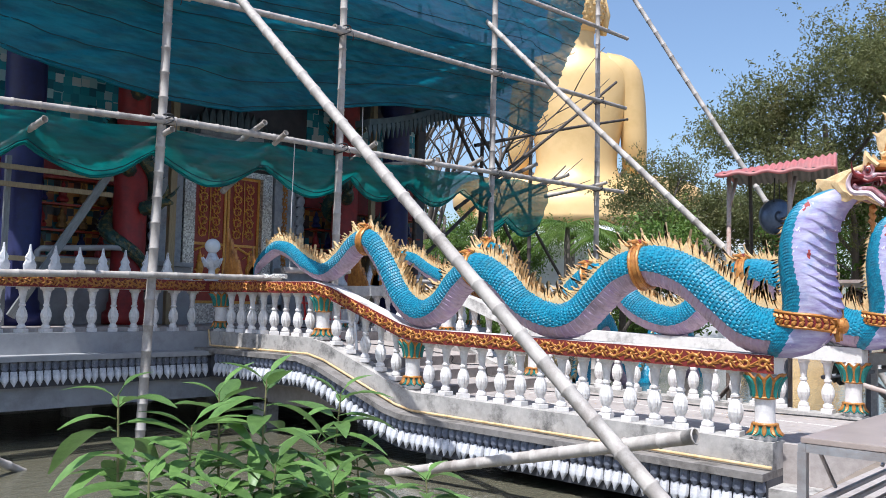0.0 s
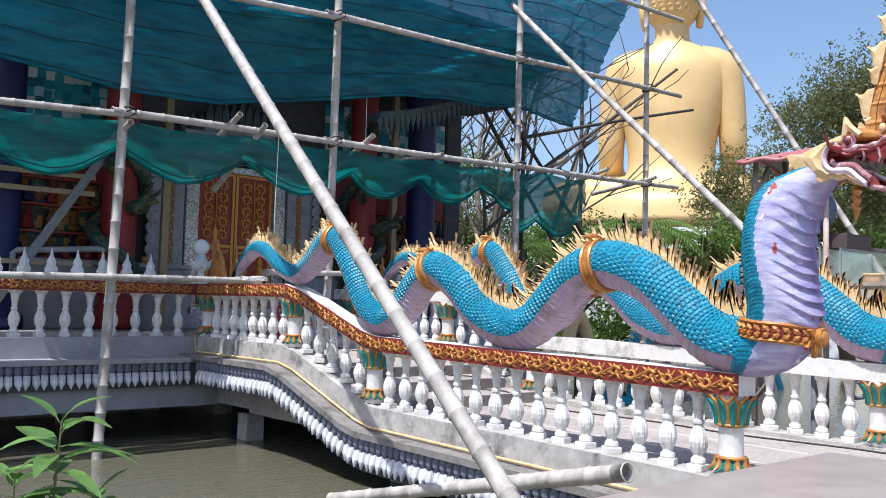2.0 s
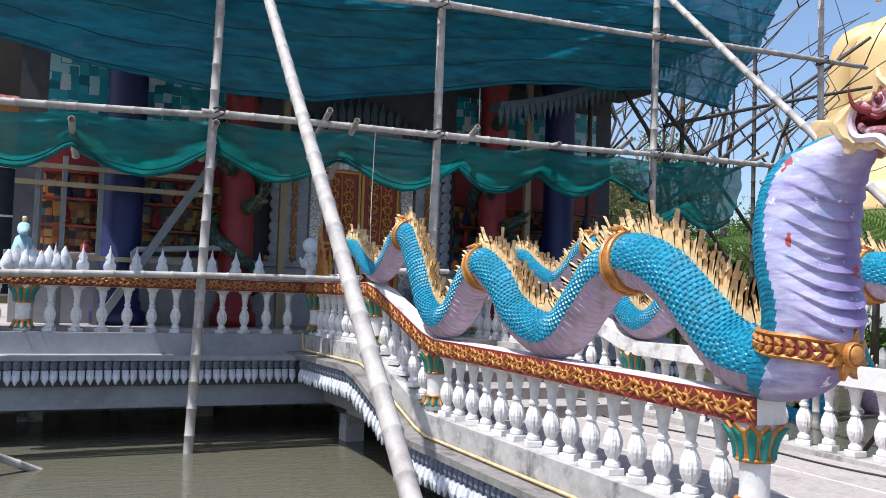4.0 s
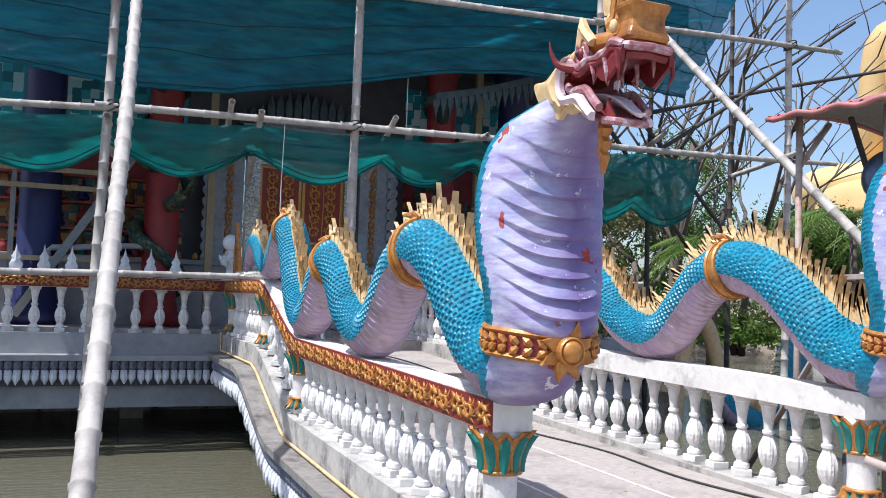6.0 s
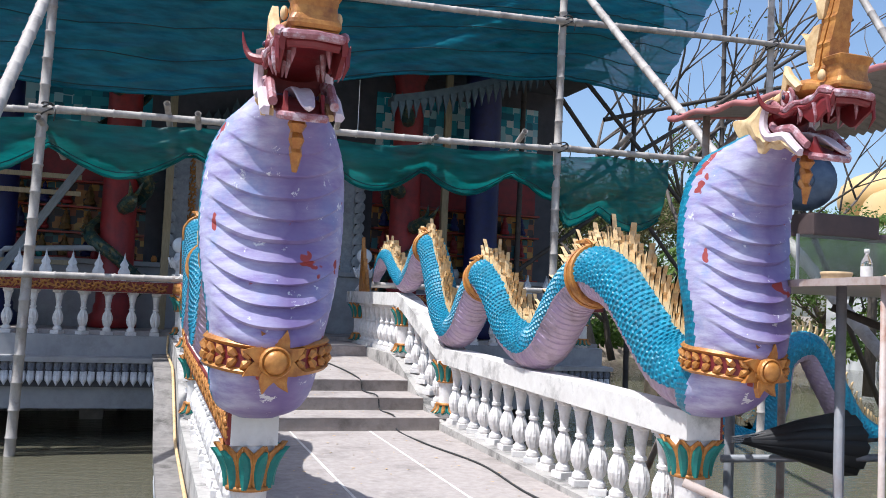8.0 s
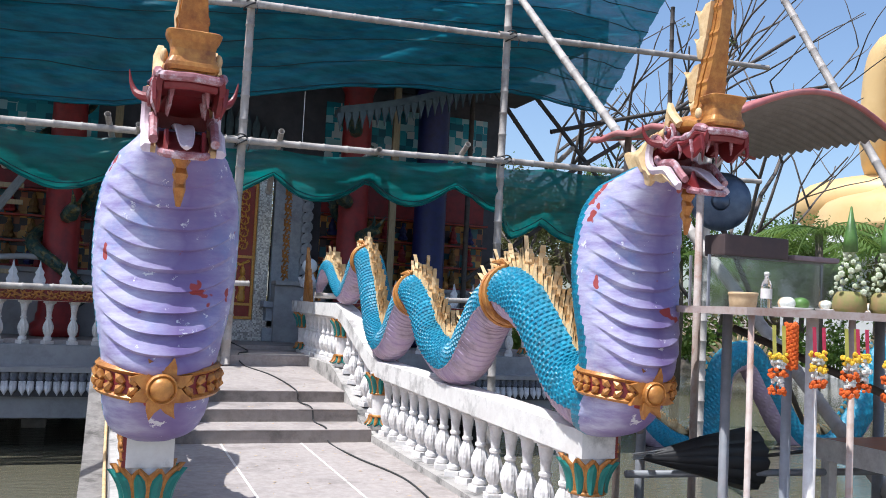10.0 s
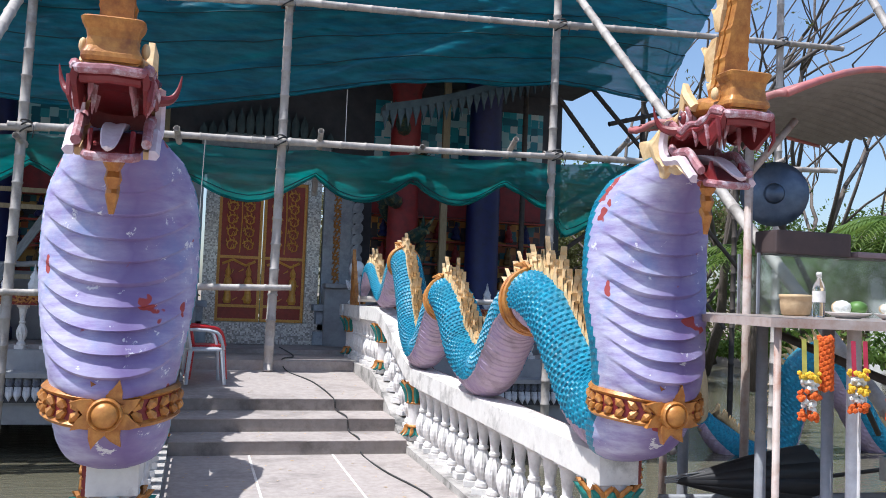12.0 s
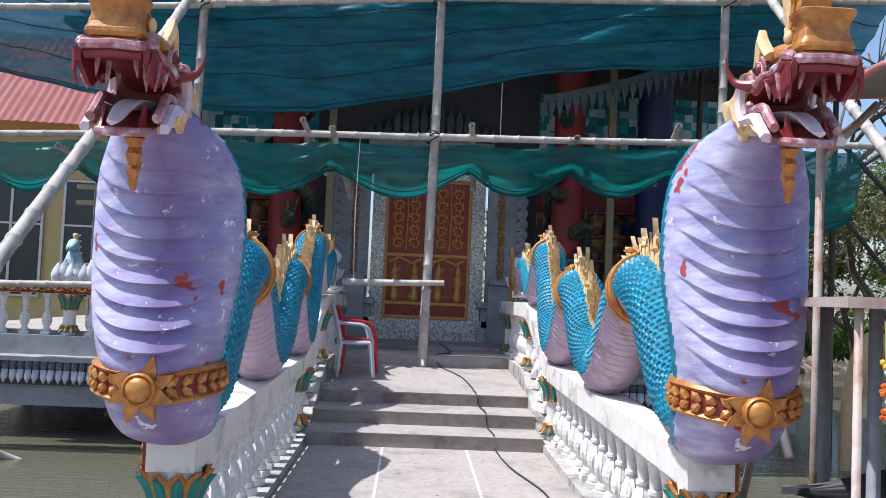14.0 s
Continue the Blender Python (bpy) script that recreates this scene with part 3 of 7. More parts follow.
# ---- naga statues ----
def hood_mat():
    m = mat("violet_hood_paint", (0.62, 0.62, 0.76), (0.30, 0.24, 0.48), 0.62, scale=5, bump=0.25, dirt=(0.22, 0.34, 0.60), dirt_amount=0.75, dirt_scale=3.0, stretch=(1, 1, 4))
    nt = m.node_tree
    n, l = nt.nodes, nt.links
    b = n["Principled BSDF"]
    old = b.inputs["Base Color"].links[0].from_socket
    tc = n["Texture Coordinate"]
    sep = n.new("ShaderNodeSeparateXYZ")
    l.new(tc.outputs["Object"], sep.inputs[0])
    wob = n.new("ShaderNodeTexNoise")
    wob.inputs["Scale"].default_value, wob.inputs["Detail"].default_value = 4.5, 5
    l.new(tc.outputs["Object"], wob.inputs["Vector"])
    add = n.new("ShaderNodeMath")
    add.operation = "MULTIPLY_ADD"
    l.new(wob.outputs[0], add.inputs[0])
    add.inputs[1].default_value = 0.42
    l.new(sep.outputs[0], add.inputs[2])
    stripe = n.new("ShaderNodeValToRGB")
    e = stripe.color_ramp.elements
    e[0].position, e[0].color = 0.0, (0.1, 0.1, 0.1, 1)
    e[1].position, e[1].color = 0.62, (0.2, 0.2, 0.2, 1)
    k = e.new(0.28)
    k.color = (0.95, 0.95, 0.95, 1)
    l.new(add.outputs[0], stripe.inputs[0])
    mx = n.new("ShaderNodeMix")
    mx.data_type = "RGBA"
    mx.inputs["B"].default_value = (0.17, 0.115, 0.29, 1)
    l.new(stripe.outputs[0], mx.inputs["Factor"])
    l.new(old, mx.inputs["A"])
    chip = n.new("ShaderNodeTexNoise")
    chip.inputs["Scale"].default_value, chip.inputs["Detail"].default_value = 4.2, 3
    l.new(tc.outputs["Object"], chip.inputs["Vector"])
    cr = n.new("ShaderNodeValToRGB")
    cr.color_ramp.elements[0].position, cr.color_ramp.elements[1].position = 0.645, 0.65
    cr.color_ramp.elements[0].color, cr.color_ramp.elements[1].color = (0, 0, 0, 1), (1, 1, 1, 1)
    l.new(chip.outputs[0], cr.inputs[0])
    mx2 = n.new("ShaderNodeMix")
    mx2.data_type = "RGBA"
    mx2.inputs["B"].default_value = (0.33, 0.05, 0.045, 1)
    l.new(cr.outputs[0], mx2.inputs["Factor"])
    l.new(mx.outputs["Result"], mx2.inputs["A"])
    # small flakes where the paint has come off to the pale primer
    fl = n.new("ShaderNodeTexNoise")
    fl.inputs["Scale"].default_value, fl.inputs["Detail"].default_value, fl.inputs["Roughness"].default_value = 9.0, 8, 0.72
    l.new(tc.outputs["Object"], fl.inputs["Vector"])
    fr = n.new("ShaderNodeValToRGB")
    fr.color_ramp.elements[0].position, fr.color_ramp.elements[1].position = 0.615, 0.635
    fr.color_ramp.elements[0].color, fr.color_ramp.elements[1].color = (0, 0, 0, 1), (0.85, 0.85, 0.85, 1)
    l.new(fl.outputs[0], fr.inputs[0])
    mx3 = n.new("ShaderNodeMix")
    mx3.data_type = "RGBA"
    mx3.inputs["B"].default_value = (0.74, 0.74, 0.76, 1)
    l.new(fr.outputs[0], mx3.inputs["Factor"])
    l.new(mx2.outputs["Result"], mx3.inputs["A"])
    l.new(mx3.outputs["Result"], b.inputs["Base Color"])
    return m


HOOD = hood_mat()
MOUTH = mat("red_mouth_paint", (0.21, 0.016, 0.018), (0.13, 0.010, 0.012), 0.45, scale=12, dirt=(0.34, 0.10, 0.10), dirt_amount=0.2, dirt_scale=8)
LIP = mat("white_lip_paint", (0.75, 0.66, 0.68), (0.55, 0.40, 0.46), 0.5, scale=12)
EYE_MAT = mat("eye_paint", (0.05, 0.03, 0.06), (0.02, 0.015, 0.03), 0.25, scale=20)
PINKLIP = mat("faded_pink_lip_paint", (0.42, 0.20, 0.22), (0.24, 0.06, 0.07), 0.5, scale=22, dirt=(0.62, 0.56, 0.60), dirt_amount=0.85, dirt_scale=14)
NAGA_MATS = [TEAL, BELLY, CREAM, GOLD, HOOD, MOUTH, LIP, EYE_MAT, PINKLIP]
BODY = [(8.12, 1.60, 0.03), (8.0, 1.78, 0.075), (7.6, 2.0, 0.105), (7.25, 1.95, 0.115), (6.85, 1.74, 0.12), (6.45, 1.63, 0.13), (6.1, 1.78, 0.145), (5.78, 2.02, 0.155), (5.5, 2.02, 0.16), (5.2, 1.70, 0.165),
        (4.9, 1.28, 0.17), (4.55, 1.085, 0.175), (4.22, 1.20, 0.18), (3.95, 1.48, 0.18), (3.65, 1.66, 0.185), (3.28, 1.50, 0.19), (2.92, 1.20, 0.195), (2.5, 1.055, 0.195), (2.2, 1.12, 0.195),
        (1.95, 1.34, 0.195), (1.68, 1.57, 0.20), (1.3, 1.67, 0.205), (0.9, 1.55, 0.21), (0.56, 1.29, 0.215), (0.28, 1.08, 0.22), (0.0, 1.02, 0.22), (-0.2, 1.04, 0.2)]
# height, front y, back y, half width of the hood
NECK = [(0.80, -0.12, 0.05, 0.10), (0.86, -0.30, 0.10, 0.20), (0.98, -0.45, 0.10, 0.25), (1.12, -0.52, 0.0, 0.262), (1.30, -0.54, -0.06, 0.30), (1.52, -0.49, -0.05, 0.335), (1.75, -0.465, -0.04, 0.345),
        (1.98, -0.50, -0.07, 0.325), (2.13, -0.57, -0.13, 0.265), (2.23, -0.66, -0.24, 0.195), (2.31, -0.76, -0.38, 0.14)]


def flame(bm, o, t, n, h, w, mi, thick=0.03, bend=0.5):
    """A flame-shaped crest blade on the back, leaning along -t."""
    outline = [(-w * 0.62, -0.03), (-w * 0.66, h * 0.12), (-w * 0.50, h * 0.30), (-w * 0.30 - bend * h * 0.10, h * 0.46), (-w * 0.20 - bend * h * 0.36, h * 0.66), (-bend * h * 0.42, h * 0.84), (-bend * h * 0.36, h),
               (-bend * h * 0.24 + w * 0.06, h * 0.84), (-bend * h * 0.12 + w * 0.16, h * 0.62), (w * 0.30, h * 0.40), (w * 0.52, h * 0.2), (w * 0.62, -0.03)]
    prism(bm, outline, Vector(o) + Vector((-thick / 2, 0, 0)), t, n, thick, mi, dome=0.014)


def naga_statue(x, rise):
    """A serpent along a rail; rise lifts its head a little."""
    bm = bmesh.new()
    # scaled body
    L = 620
    curve = spline(BODY, L)
    ys = np.array([c[0] for c in curve])
    zs = np.array([c[1] for c in curve])
    rs = np.array([c[2] for c in curve])
    seg = np.hypot(np.diff(ys), np.diff(zs))
    s = np.concatenate([[0], np.cumsum(seg)])
    pitch = 0.043
    ROWS_N = int(s[-1] / pitch) * 5 + 1
    su = np.arange(ROWS_N) * pitch / 5 + 1e-4
    ys, zs, rs = np.interp(su, s, ys), np.interp(su, s, zs), np.interp(su, s, rs)
    ty, tz = np.gradient(ys), np.gradient(zs)
    ln = np.hypot(ty, tz)
    ty, tz = ty / ln, tz / ln
    A = 160
    NS = 32
    verts, faces, mids = [], [], []
    ang = np.linspace(0, 2 * np.pi, A, endpoint=False)
    for i in range(ROWS_N):
        phi = np.where(ang > np.pi, ang - 2 * np.pi, ang)
        u = su[i] / pitch
        # overlapping scales: two half-shifted lattices of round-tipped shingles, the higher one wins
        h = np.zeros(A)
        for sh in (0.0, 0.5):
            b = (u * 0.5 + sh) % 1.0
            a = (ang / (2 * np.pi) * NS + sh) % 1.0 - 0.5
            inside = np.abs(a) < 0.56 * math.sqrt(max(0.0, 1 - b ** 4))
            h = np.maximum(h, np.where(inside, b * (1 - 1.3 * a * a), 0))
        belly = np.abs(phi) > 1.88
        hb = 0.3 + 0.7 * ((u * 0.72) % 1.0)
        r = rs[i] * np.where(belly, 0.965, 1.0) + np.where(belly, 0.013 * hb, 0.024 * h) * min(1, rs[i] / 0.15)
        ny, nz = tz[i], -ty[i]
        for j in range(A):
            c, sn = math.cos(phi[j]), math.sin(phi[j])
            verts.append((r[j] * sn, ys[i] + ny * r[j] * c, zs[i] + nz * r[j] * c))
    for i in range(ROWS_N - 1):
        for j in range(A):
            k = (j + 1) % A
            faces.append((i * A + j, i * A + k, (i + 1) * A + k, (i + 1) * A + j))
            mids.append(1 if abs((ang[j] if ang[j] <= np.pi else ang[j] - 2 * np.pi)) > 1.88 else 0)
    me = bpy.data.meshes.new("tmp")
    me.from_pydata(verts, [], faces)
    me.polygons.foreach_set("material_index", mids)
    bm.from_mesh(me)
    bpy.data.meshes.remove(me)
    for f in bm.faces:
        f.smooth = True
    # crest of flames along the back
    rng = random.Random(4)
    d = 0.55
    k = 0
    while d < s[-1] - 0.12:
        i = int(d / s[-1] * (ROWS_N - 1))
        n = Vector((0, tz[i], -ty[i]))
        t = Vector((0, ty[i], tz[i]))
        big = (k % 3 == 0)
        h = (0.13 + 0.08 * rs[i] / 0.2) * (1.15 if big else 0.75) * rng.uniform(0.85, 1.2)
        for sx, hh in ((0.0, 1.0), (-0.032, 0.66), (0.032, 0.66)):
            flame(bm, Vector((sx + rng.uniform(-0.008, 0.008), ys[i] + rng.uniform(-0.015, 0.015), zs[i])) + n * (rs[i] - 0.02), -t, n, h * hh * rng.uniform(0.9, 1.1), 0.105, 2, thick=rng.uniform(0.03, 0.05), bend=rng.uniform(-0.75, -0.3))
        d += 0.056 + 0.02 * rng.random()
        k += 1
    # carved bands round the crests of the loops
    for yb in (1.42, 3.72, 5.62):
        i = int(np.argmin(np.abs(ys - yb) + np.where(zs < 1.4, 5, 0)))
        o, n, t = Vector((0, ys[i], zs[i])), Vector((0, tz[i], -ty[i])), Vector((0, ty[i], tz[i]))
        for off, rr, wd in ((0, 1.07, 0.05), (-0.045, 1.12, 0.02), (0.045, 1.12, 0.02)):
            rows = []
            for q, add in ((-wd, -0.03), (-wd, 0.012), (0, 0.022), (wd, 0.012), (wd, -0.03)):
                rows.append([o + t * (off + q * 0.8) + (n * math.cos(a) + Vector((1, 0, 0)) * math.sin(a)) * (rs[i] * rr + add) for a in np.linspace(0, 2 * np.pi, 28, endpoint=False)])
            for f in rings(bm, rows, cap=False, mi=3):
                f.smooth = True
        top = o + n * (rs[i] * 1.12)
        for sx in (-1, 1):
            tube(bm, [top + Vector((0, 0, 0.0)), top + n * 0.05 + Vector((sx * 0.05, 0, 0)) - t * 0.03, top + n * 0.06 + Vector((sx * 0.1, 0, 0)) - t * 0.1], [0.035, 0.03, 0.008], 7, mi=3)
            for q in (-0.1, 0.0, 0.1):
                tube(bm, [top + t * q + Vector((sx * 0.04, 0, 0)), top + t * (q - 0.05) + n * 0.05 + Vector((sx * 0.07, 0, 0))], [0.025, 0.004], 6, mi=3)
        bmesh.ops.create_uvsphere(bm, u_segments=10, v_segments=7, radius=0.035, matrix=Matrix.Translation(top + n * 0.04))
        for f in bm.faces[-70:]:
            f.material_index = 5
    # neck and hood: ridged front, scaled back
    NZ, NA = 270, 96
    rows = []
    prof = spline([NECK[i] for i in range(len(NECK))], NZ)
    for q, (z, yf, yb, w) in enumerate(prof):
        row = []
        yc = (yf + yb) / 2
        for j in range(NA):
            a = 2 * math.pi * j / NA
            px, pf = math.sin(a), -math.cos(a)
            xx = w * (abs(px) ** 0.85) * (1 if px >= 0 else -1)
            half = (yb - yf) / 2
            front = pf < -0.14
            yy = yc + half * pf * (1.0 if pf < 0 else 0.9) + 0.02 * abs(px) ** 6
            if front and abs(px) < 0.97:
                rz = z
                ph = (rz / 0.1) % 1.0
                fade = min(1, max(0, (z - 1.16) / 0.1)) * min(1, max(0, (2.25 - z) / 0.25))
                ridge = (1 - ph) if ph > 0.06 else ph / 0.06 * 0.94
                yy -= fade * 0.036 * ridge * (1 - abs(px) ** 3) + 0.012 * max(0.0, 1 - abs(xx) / 0.12) * fade
            elif not front:
                k1 = a / (2 * math.pi) * 46
                row_i = z / 0.055
                h = 0
                for sh in (0, 0.5):
                    b = (row_i + sh) % 1
                    aa = (k1 + sh) % 1 - 0.5
                    lip = min(1, max(0, ((1 - 3.6 * aa * aa) * 0.95 - (1 - b) * 0.62) * 6))
                    h = max(h, lip * (0.25 + 0.75 * (1 - b)))
                yy += 0.02 * h
                xx *= 1 + 0.03 * h
            lift = min(1, max(0, (z - 0.95) / 0.3)) * min(1, max(0, (2.40 - z) / 0.25))
            row.append((xx, yy, z + lift * 0.13 * (abs(px) ** 2.2 - 0.3)))
        rows.append(row)
    fs = rings(bm, rows)
    for idx, f in enumerate(fs[:-2]):
        q, j = divmod(idx, NA)
        a = 2 * math.pi * (j + 0.5) / NA
        z = prof[q][0]
        f.material_index = 4 if -math.cos(a) < -0.14 else 0
        f.smooth = True
    # flames up the back of the neck
    for k in range(30):
        z = 1.12 + k * 0.042
        yb = float(np.interp(z, [p[0] for p in NECK], [p[2] for p in NECK]))
        flame(bm, (0, yb - 0.04, z), (0, 0, -1), (0, 1, 0), rng.uniform(0.11, 0.17), 0.085, 2, thick=0.04, bend=rng.uniform(-0.7, -0.4))
    # gold belt with chevrons and a sun medallion
    NB = 56
    rows = []
    for dz, add in ((-0.075, -0.02), (-0.075, 0.02), (-0.06, 0.034), (-0.045, 0.02), (0.045, 0.02), (0.06, 0.034), (0.075, 0.02), (0.075, -0.02)):
        row = []
        for j in range(NB):
            a = 2 * math.pi * j / NB
            yy = -0.265 - math.cos(a) * (0.262 + add)
            row.append(((0.268 + add) * math.sin(a), yy, 1.15 + dz + 0.10 * max(0, (yy + 0.27)) - 0.03 * max(0, math.cos(a)) ** 2))
        rows.append(row)
    for q, f in enumerate(rings(bm, rows, cap=False, mi=3)):
        f.smooth = True
        if q // NB == 3:
            f.material_index = 5
    for k in range(26):
        a = 2 * math.pi * (k + 0.5) / 26
        yy = -0.265 - math.cos(a) * 0.288
        sgn = 1 if math.sin(a) > 0 else -1
        for dv in (-1, 1):
            z0 = 1.15 + 0.10 * max(0, yy + 0.27) - 0.03 * max(0, math.cos(a)) ** 2
            p0 = Vector((0.296 * math.sin(a), yy, z0 + dv * 0.004))
            a2 = a + sgn * 0.17
            p1 = Vector((0.292 * math.sin(a2), -0.265 - math.cos(a2) * 0.284, z0 + dv * 0.046))
            tube(bm, [p0, p0.lerp(p1, 0.5) * 1.0, p1], [0.012, 0.024, 0.004], 6, mi=3)
    sc = Vector((0, -0.575, 1.115))
    for k in range(8):
        a = math.pi / 4 * k + 0.39
        dvec = Vector((math.cos(a), 0, math.sin(a)))
        q = Vector((-dvec.z, 0, dvec.x))
        outline = [(-0.022, 0.045), (-0.036, 0.08), (-0.022, 0.115), (0.010, 0.155), (0.020, 0.112), (0.036, 0.08), (0.022, 0.045)]
        prism(bm, outline, sc + Vector((0, 0.02 - 0.012 * (k % 2), 0)), q, dvec, 0.035, 3, dome=0.025)
    r1 = bmesh.ops.create_uvsphere(bm, u_segments=20, v_segments=12, radius=0.058, matrix=Matrix.LocRotScale(sc - Vector((0, 0.01, 0)), None, (1, 0.75, 1)))
    for v in r1["verts"]:
        for f in v.link_faces:
            f.material_index, f.smooth = 3, True
    lathe_rows = [[sc + Vector((rr * math.cos(a), yy, rr * math.sin(a))) for a in np.linspace(0, 2 * np.pi, 24, endpoint=False)] for rr, yy in ((0.072, 0.02), (0.072, -0.018), (0.065, -0.028), (0.054, -0.018))]
    rings(bm, lathe_rows, cap=False, mi=3)
    hb = bmesh.new()
    naga_head(hb)
    for v in hb.verts:
        v.co.x *= 0.92
        if v.co.y < -0.68:
            v.co.y = -0.68 + 0.8 * (v.co.y + 0.68)
    tmp = bpy.data.meshes.new("tmp")
    hb.to_mesh(tmp)
    hb.free()
    bm.from_mesh(tmp)
    bpy.data.meshes.remove(tmp)
    # the raised neck and head of the taller statue
    for v in bm.verts:
        if v.co.y < 0.35 and v.co.z > 1.2:
            v.co.z += rise * min(1.0, (v.co.z - 1.2) / 0.9) * min(1.0, max(0.0, (0.35 - v.co.y) / 0.3))
    # tail fin
    for k in range(3):
        flame(bm, (0, 8.15 + 0.05 * k, 1.55), (0, 1, 0), (0, 0, 1), 0.5 - 0.12 * k, 0.14, 3, thick=0.03, bend=-0.3)
    bmesh.ops.recalc_face_normals(bm, faces=[f for f in bm.faces])
    for e in bm.edges:
        if len(e.link_faces) == 2 and e.calc_face_angle(0) > 0.5:
            e.smooth = False
    ob = part("naga_statue", bm, NAGA_MATS)
    ob.matrix_basis = pose(x, 0, 0)
    tagged(ob, "teal scaled serpent statue with violet hood and open red mouth", "statue", group="serpents along the bridge rails")
    return ob


def loft(bm, keys, n, seg, mi, power=0.8):
    """A solid along -y: keys are y, centre z, half width, half height."""
    rows = []
    for y, zc, w, h in spline(keys, n):
        w, h = max(w, 0.004), max(h, 0.004)
        row = []
        for j in range(seg):
            a = 2 * math.pi * j / seg
            c, s_ = math.cos(a), math.sin(a)
            row.append((w * math.copysign(abs(c) ** power, c), y, zc + h * math.copysign(abs(s_) ** power, s_)))
        rows.append(row)
    for f in rings(bm, rows, mi=mi):
        f.smooth = True


def ribbon(bm, outer, inner, x, thick, mi, steps=40):
    """A flat plate between an outer and an inner curve of y and z, with thickness along x."""
    o, i = spline(outer, steps), spline(inner, steps)
    rings(bm, [[(x, *a), (x, *b), (x + thick * 0.7, *b), (x + thick, *((a + b) / 2)), (x + thick * 0.6, *a)] for a, b in zip(o, i)], mi=mi)


def naga_head(bm):
    """Open-jawed crowned head that looks along -y."""
    # cream skull and cheeks, then the gold brow
    loft(bm, [(-0.36, 2.36, 0.06, 0.05), (-0.46, 2.375, 0.12, 0.085), (-0.60, 2.41, 0.15, 0.10), (-0.72, 2.49, 0.145, 0.05), (-0.84, 2.525, 0.125, 0.045)], 16, 22, 2)
    loft(bm, [(-0.74, 2.50, 0.125, 0.03), (-0.88, 2.53, 0.13, 0.055), (-1.0, 2.53, 0.125, 0.05), (-1.14, 2.505, 0.12, 0.036), (-1.27, 2.49, 0.11, 0.022)], 18, 22, 3)
    # palate, back of the throat, lower jaw
    loft(bm, [(-0.66, 2.455, 0.13, 0.02), (-0.95, 2.445, 0.14, 0.018), (-1.26, 2.46, 0.12, 0.016)], 14, 18, 5)
    loft(bm, [(-0.68, 2.42, 0.12, 0.05), (-0.86, 2.43, 0.11, 0.03), (-1.0, 2.445, 0.08, 0.012)], 8, 16, 5)
    loft(bm, [(-0.56, 2.385, 0.14, 0.10), (-0.70, 2.38, 0.135, 0.095)], 4, 18, 5)
    loft(bm, [(-0.60, 2.285, 0.13, 0.045), (-0.75, 2.27, 0.135, 0.03), (-0.95, 2.205, 0.12, 0.028), (-1.08, 2.165, 0.10, 0.02), (-1.14, 2.155, 0.085, 0.014)], 18, 18, 5)
    # pale rim round the tip of the jaw
    tube(bm, [(-0.105, -1.04, 2.165), (-0.085, -1.13, 2.15), (0, -1.155, 2.145), (0.085, -1.13, 2.15), (0.105, -1.04, 2.165)], 0.018, 8, mi=8)
    # tongue that curls up at its tip
    rows = []
    for y, z, w, h in spline([(-0.72, 2.31, 0.05, 0.02), (-0.92, 2.285, 0.048, 0.02), (-1.05, 2.245, 0.045, 0.016), (-1.16, 2.19, 0.035, 0.012), (-1.22, 2.168, 0.022, 0.009), (-1.26, 2.172, 0.004, 0.004)], 22):
        rows.append([(w * math.cos(a), y, z + h * math.sin(a) + 0.35 * abs(w * math.cos(a))) for a in np.linspace(0, 2 * np.pi, 12, endpoint=False)])
    for f in rings(bm, rows, mi=6):
        f.smooth = True
    # wavy pink ridge across the muzzle
    tube(bm, [(-0.13, -1.26, 2.455), (-0.115, -1.285, 2.452), (0, -1.295, 2.456), (0.115, -1.285, 2.452), (0.13, -1.26, 2.455)], 0.02, 8, mi=8)
    tube(bm, [(-0.115, -1.25, 2.425), (0, -1.265, 2.43), (0.115, -1.25, 2.425)], 0.022, 8, mi=5)
    for sx in (-1, 1):
        # hanging side walls of the upper jaw
        top = [(-0.66, 2.47), (-0.8, 2.455), (-0.9, 2.43), (-0.97, 2.45), (-1.12, 2.455), (-1.2, 2.47), (-1.28, 2.455)]
        low = [(-0.68, 2.43), (-0.80, 2.425), (-0.905, 2.385), (-0.97, 2.40), (-1.10, 2.325), (-1.2, 2.36), (-1.265, 2.39)]
        ribbon(bm, top, low, sx * 0.125, sx * 0.028, 5)
        ridge = [(sx * 0.15, -0.70, 2.49), (sx * 0.155, -0.79, 2.455), (sx * 0.16, -0.88, 2.42), (sx * 0.155, -0.965, 2.445), (sx * 0.15, -1.05, 2.44), (sx * 0.15, -1.12, 2.452), (sx * 0.145, -1.18, 2.482), (sx * 0.135, -1.27, 2.458)]
        tube(bm, [tuple(q) for q in spline(ridge, 26)], [0.018 + 0.006 * math.sin(i * 0.9) for i in range(26)], 8, mi=8)
        tube(bm, [(x_ * 1.0, y_, z_ - 0.03) for x_, y_, z_ in (tuple(q) for q in spline(ridge, 26))], 0.015, 7, mi=5)
        for y, z0, ln in ((-1.00, 2.42, 0.08), (-1.13, 2.42, 0.11), (-1.245, 2.43, 0.13)):
            tube(bm, [(sx * 0.155, y, z0), (sx * 0.152, y - 0.015, z0 - ln * 0.6), (sx * 0.138, y + 0.012, z0 - ln)], [0.014, 0.011, 0.002], 6, mi=8 if y > -1.2 else 5)
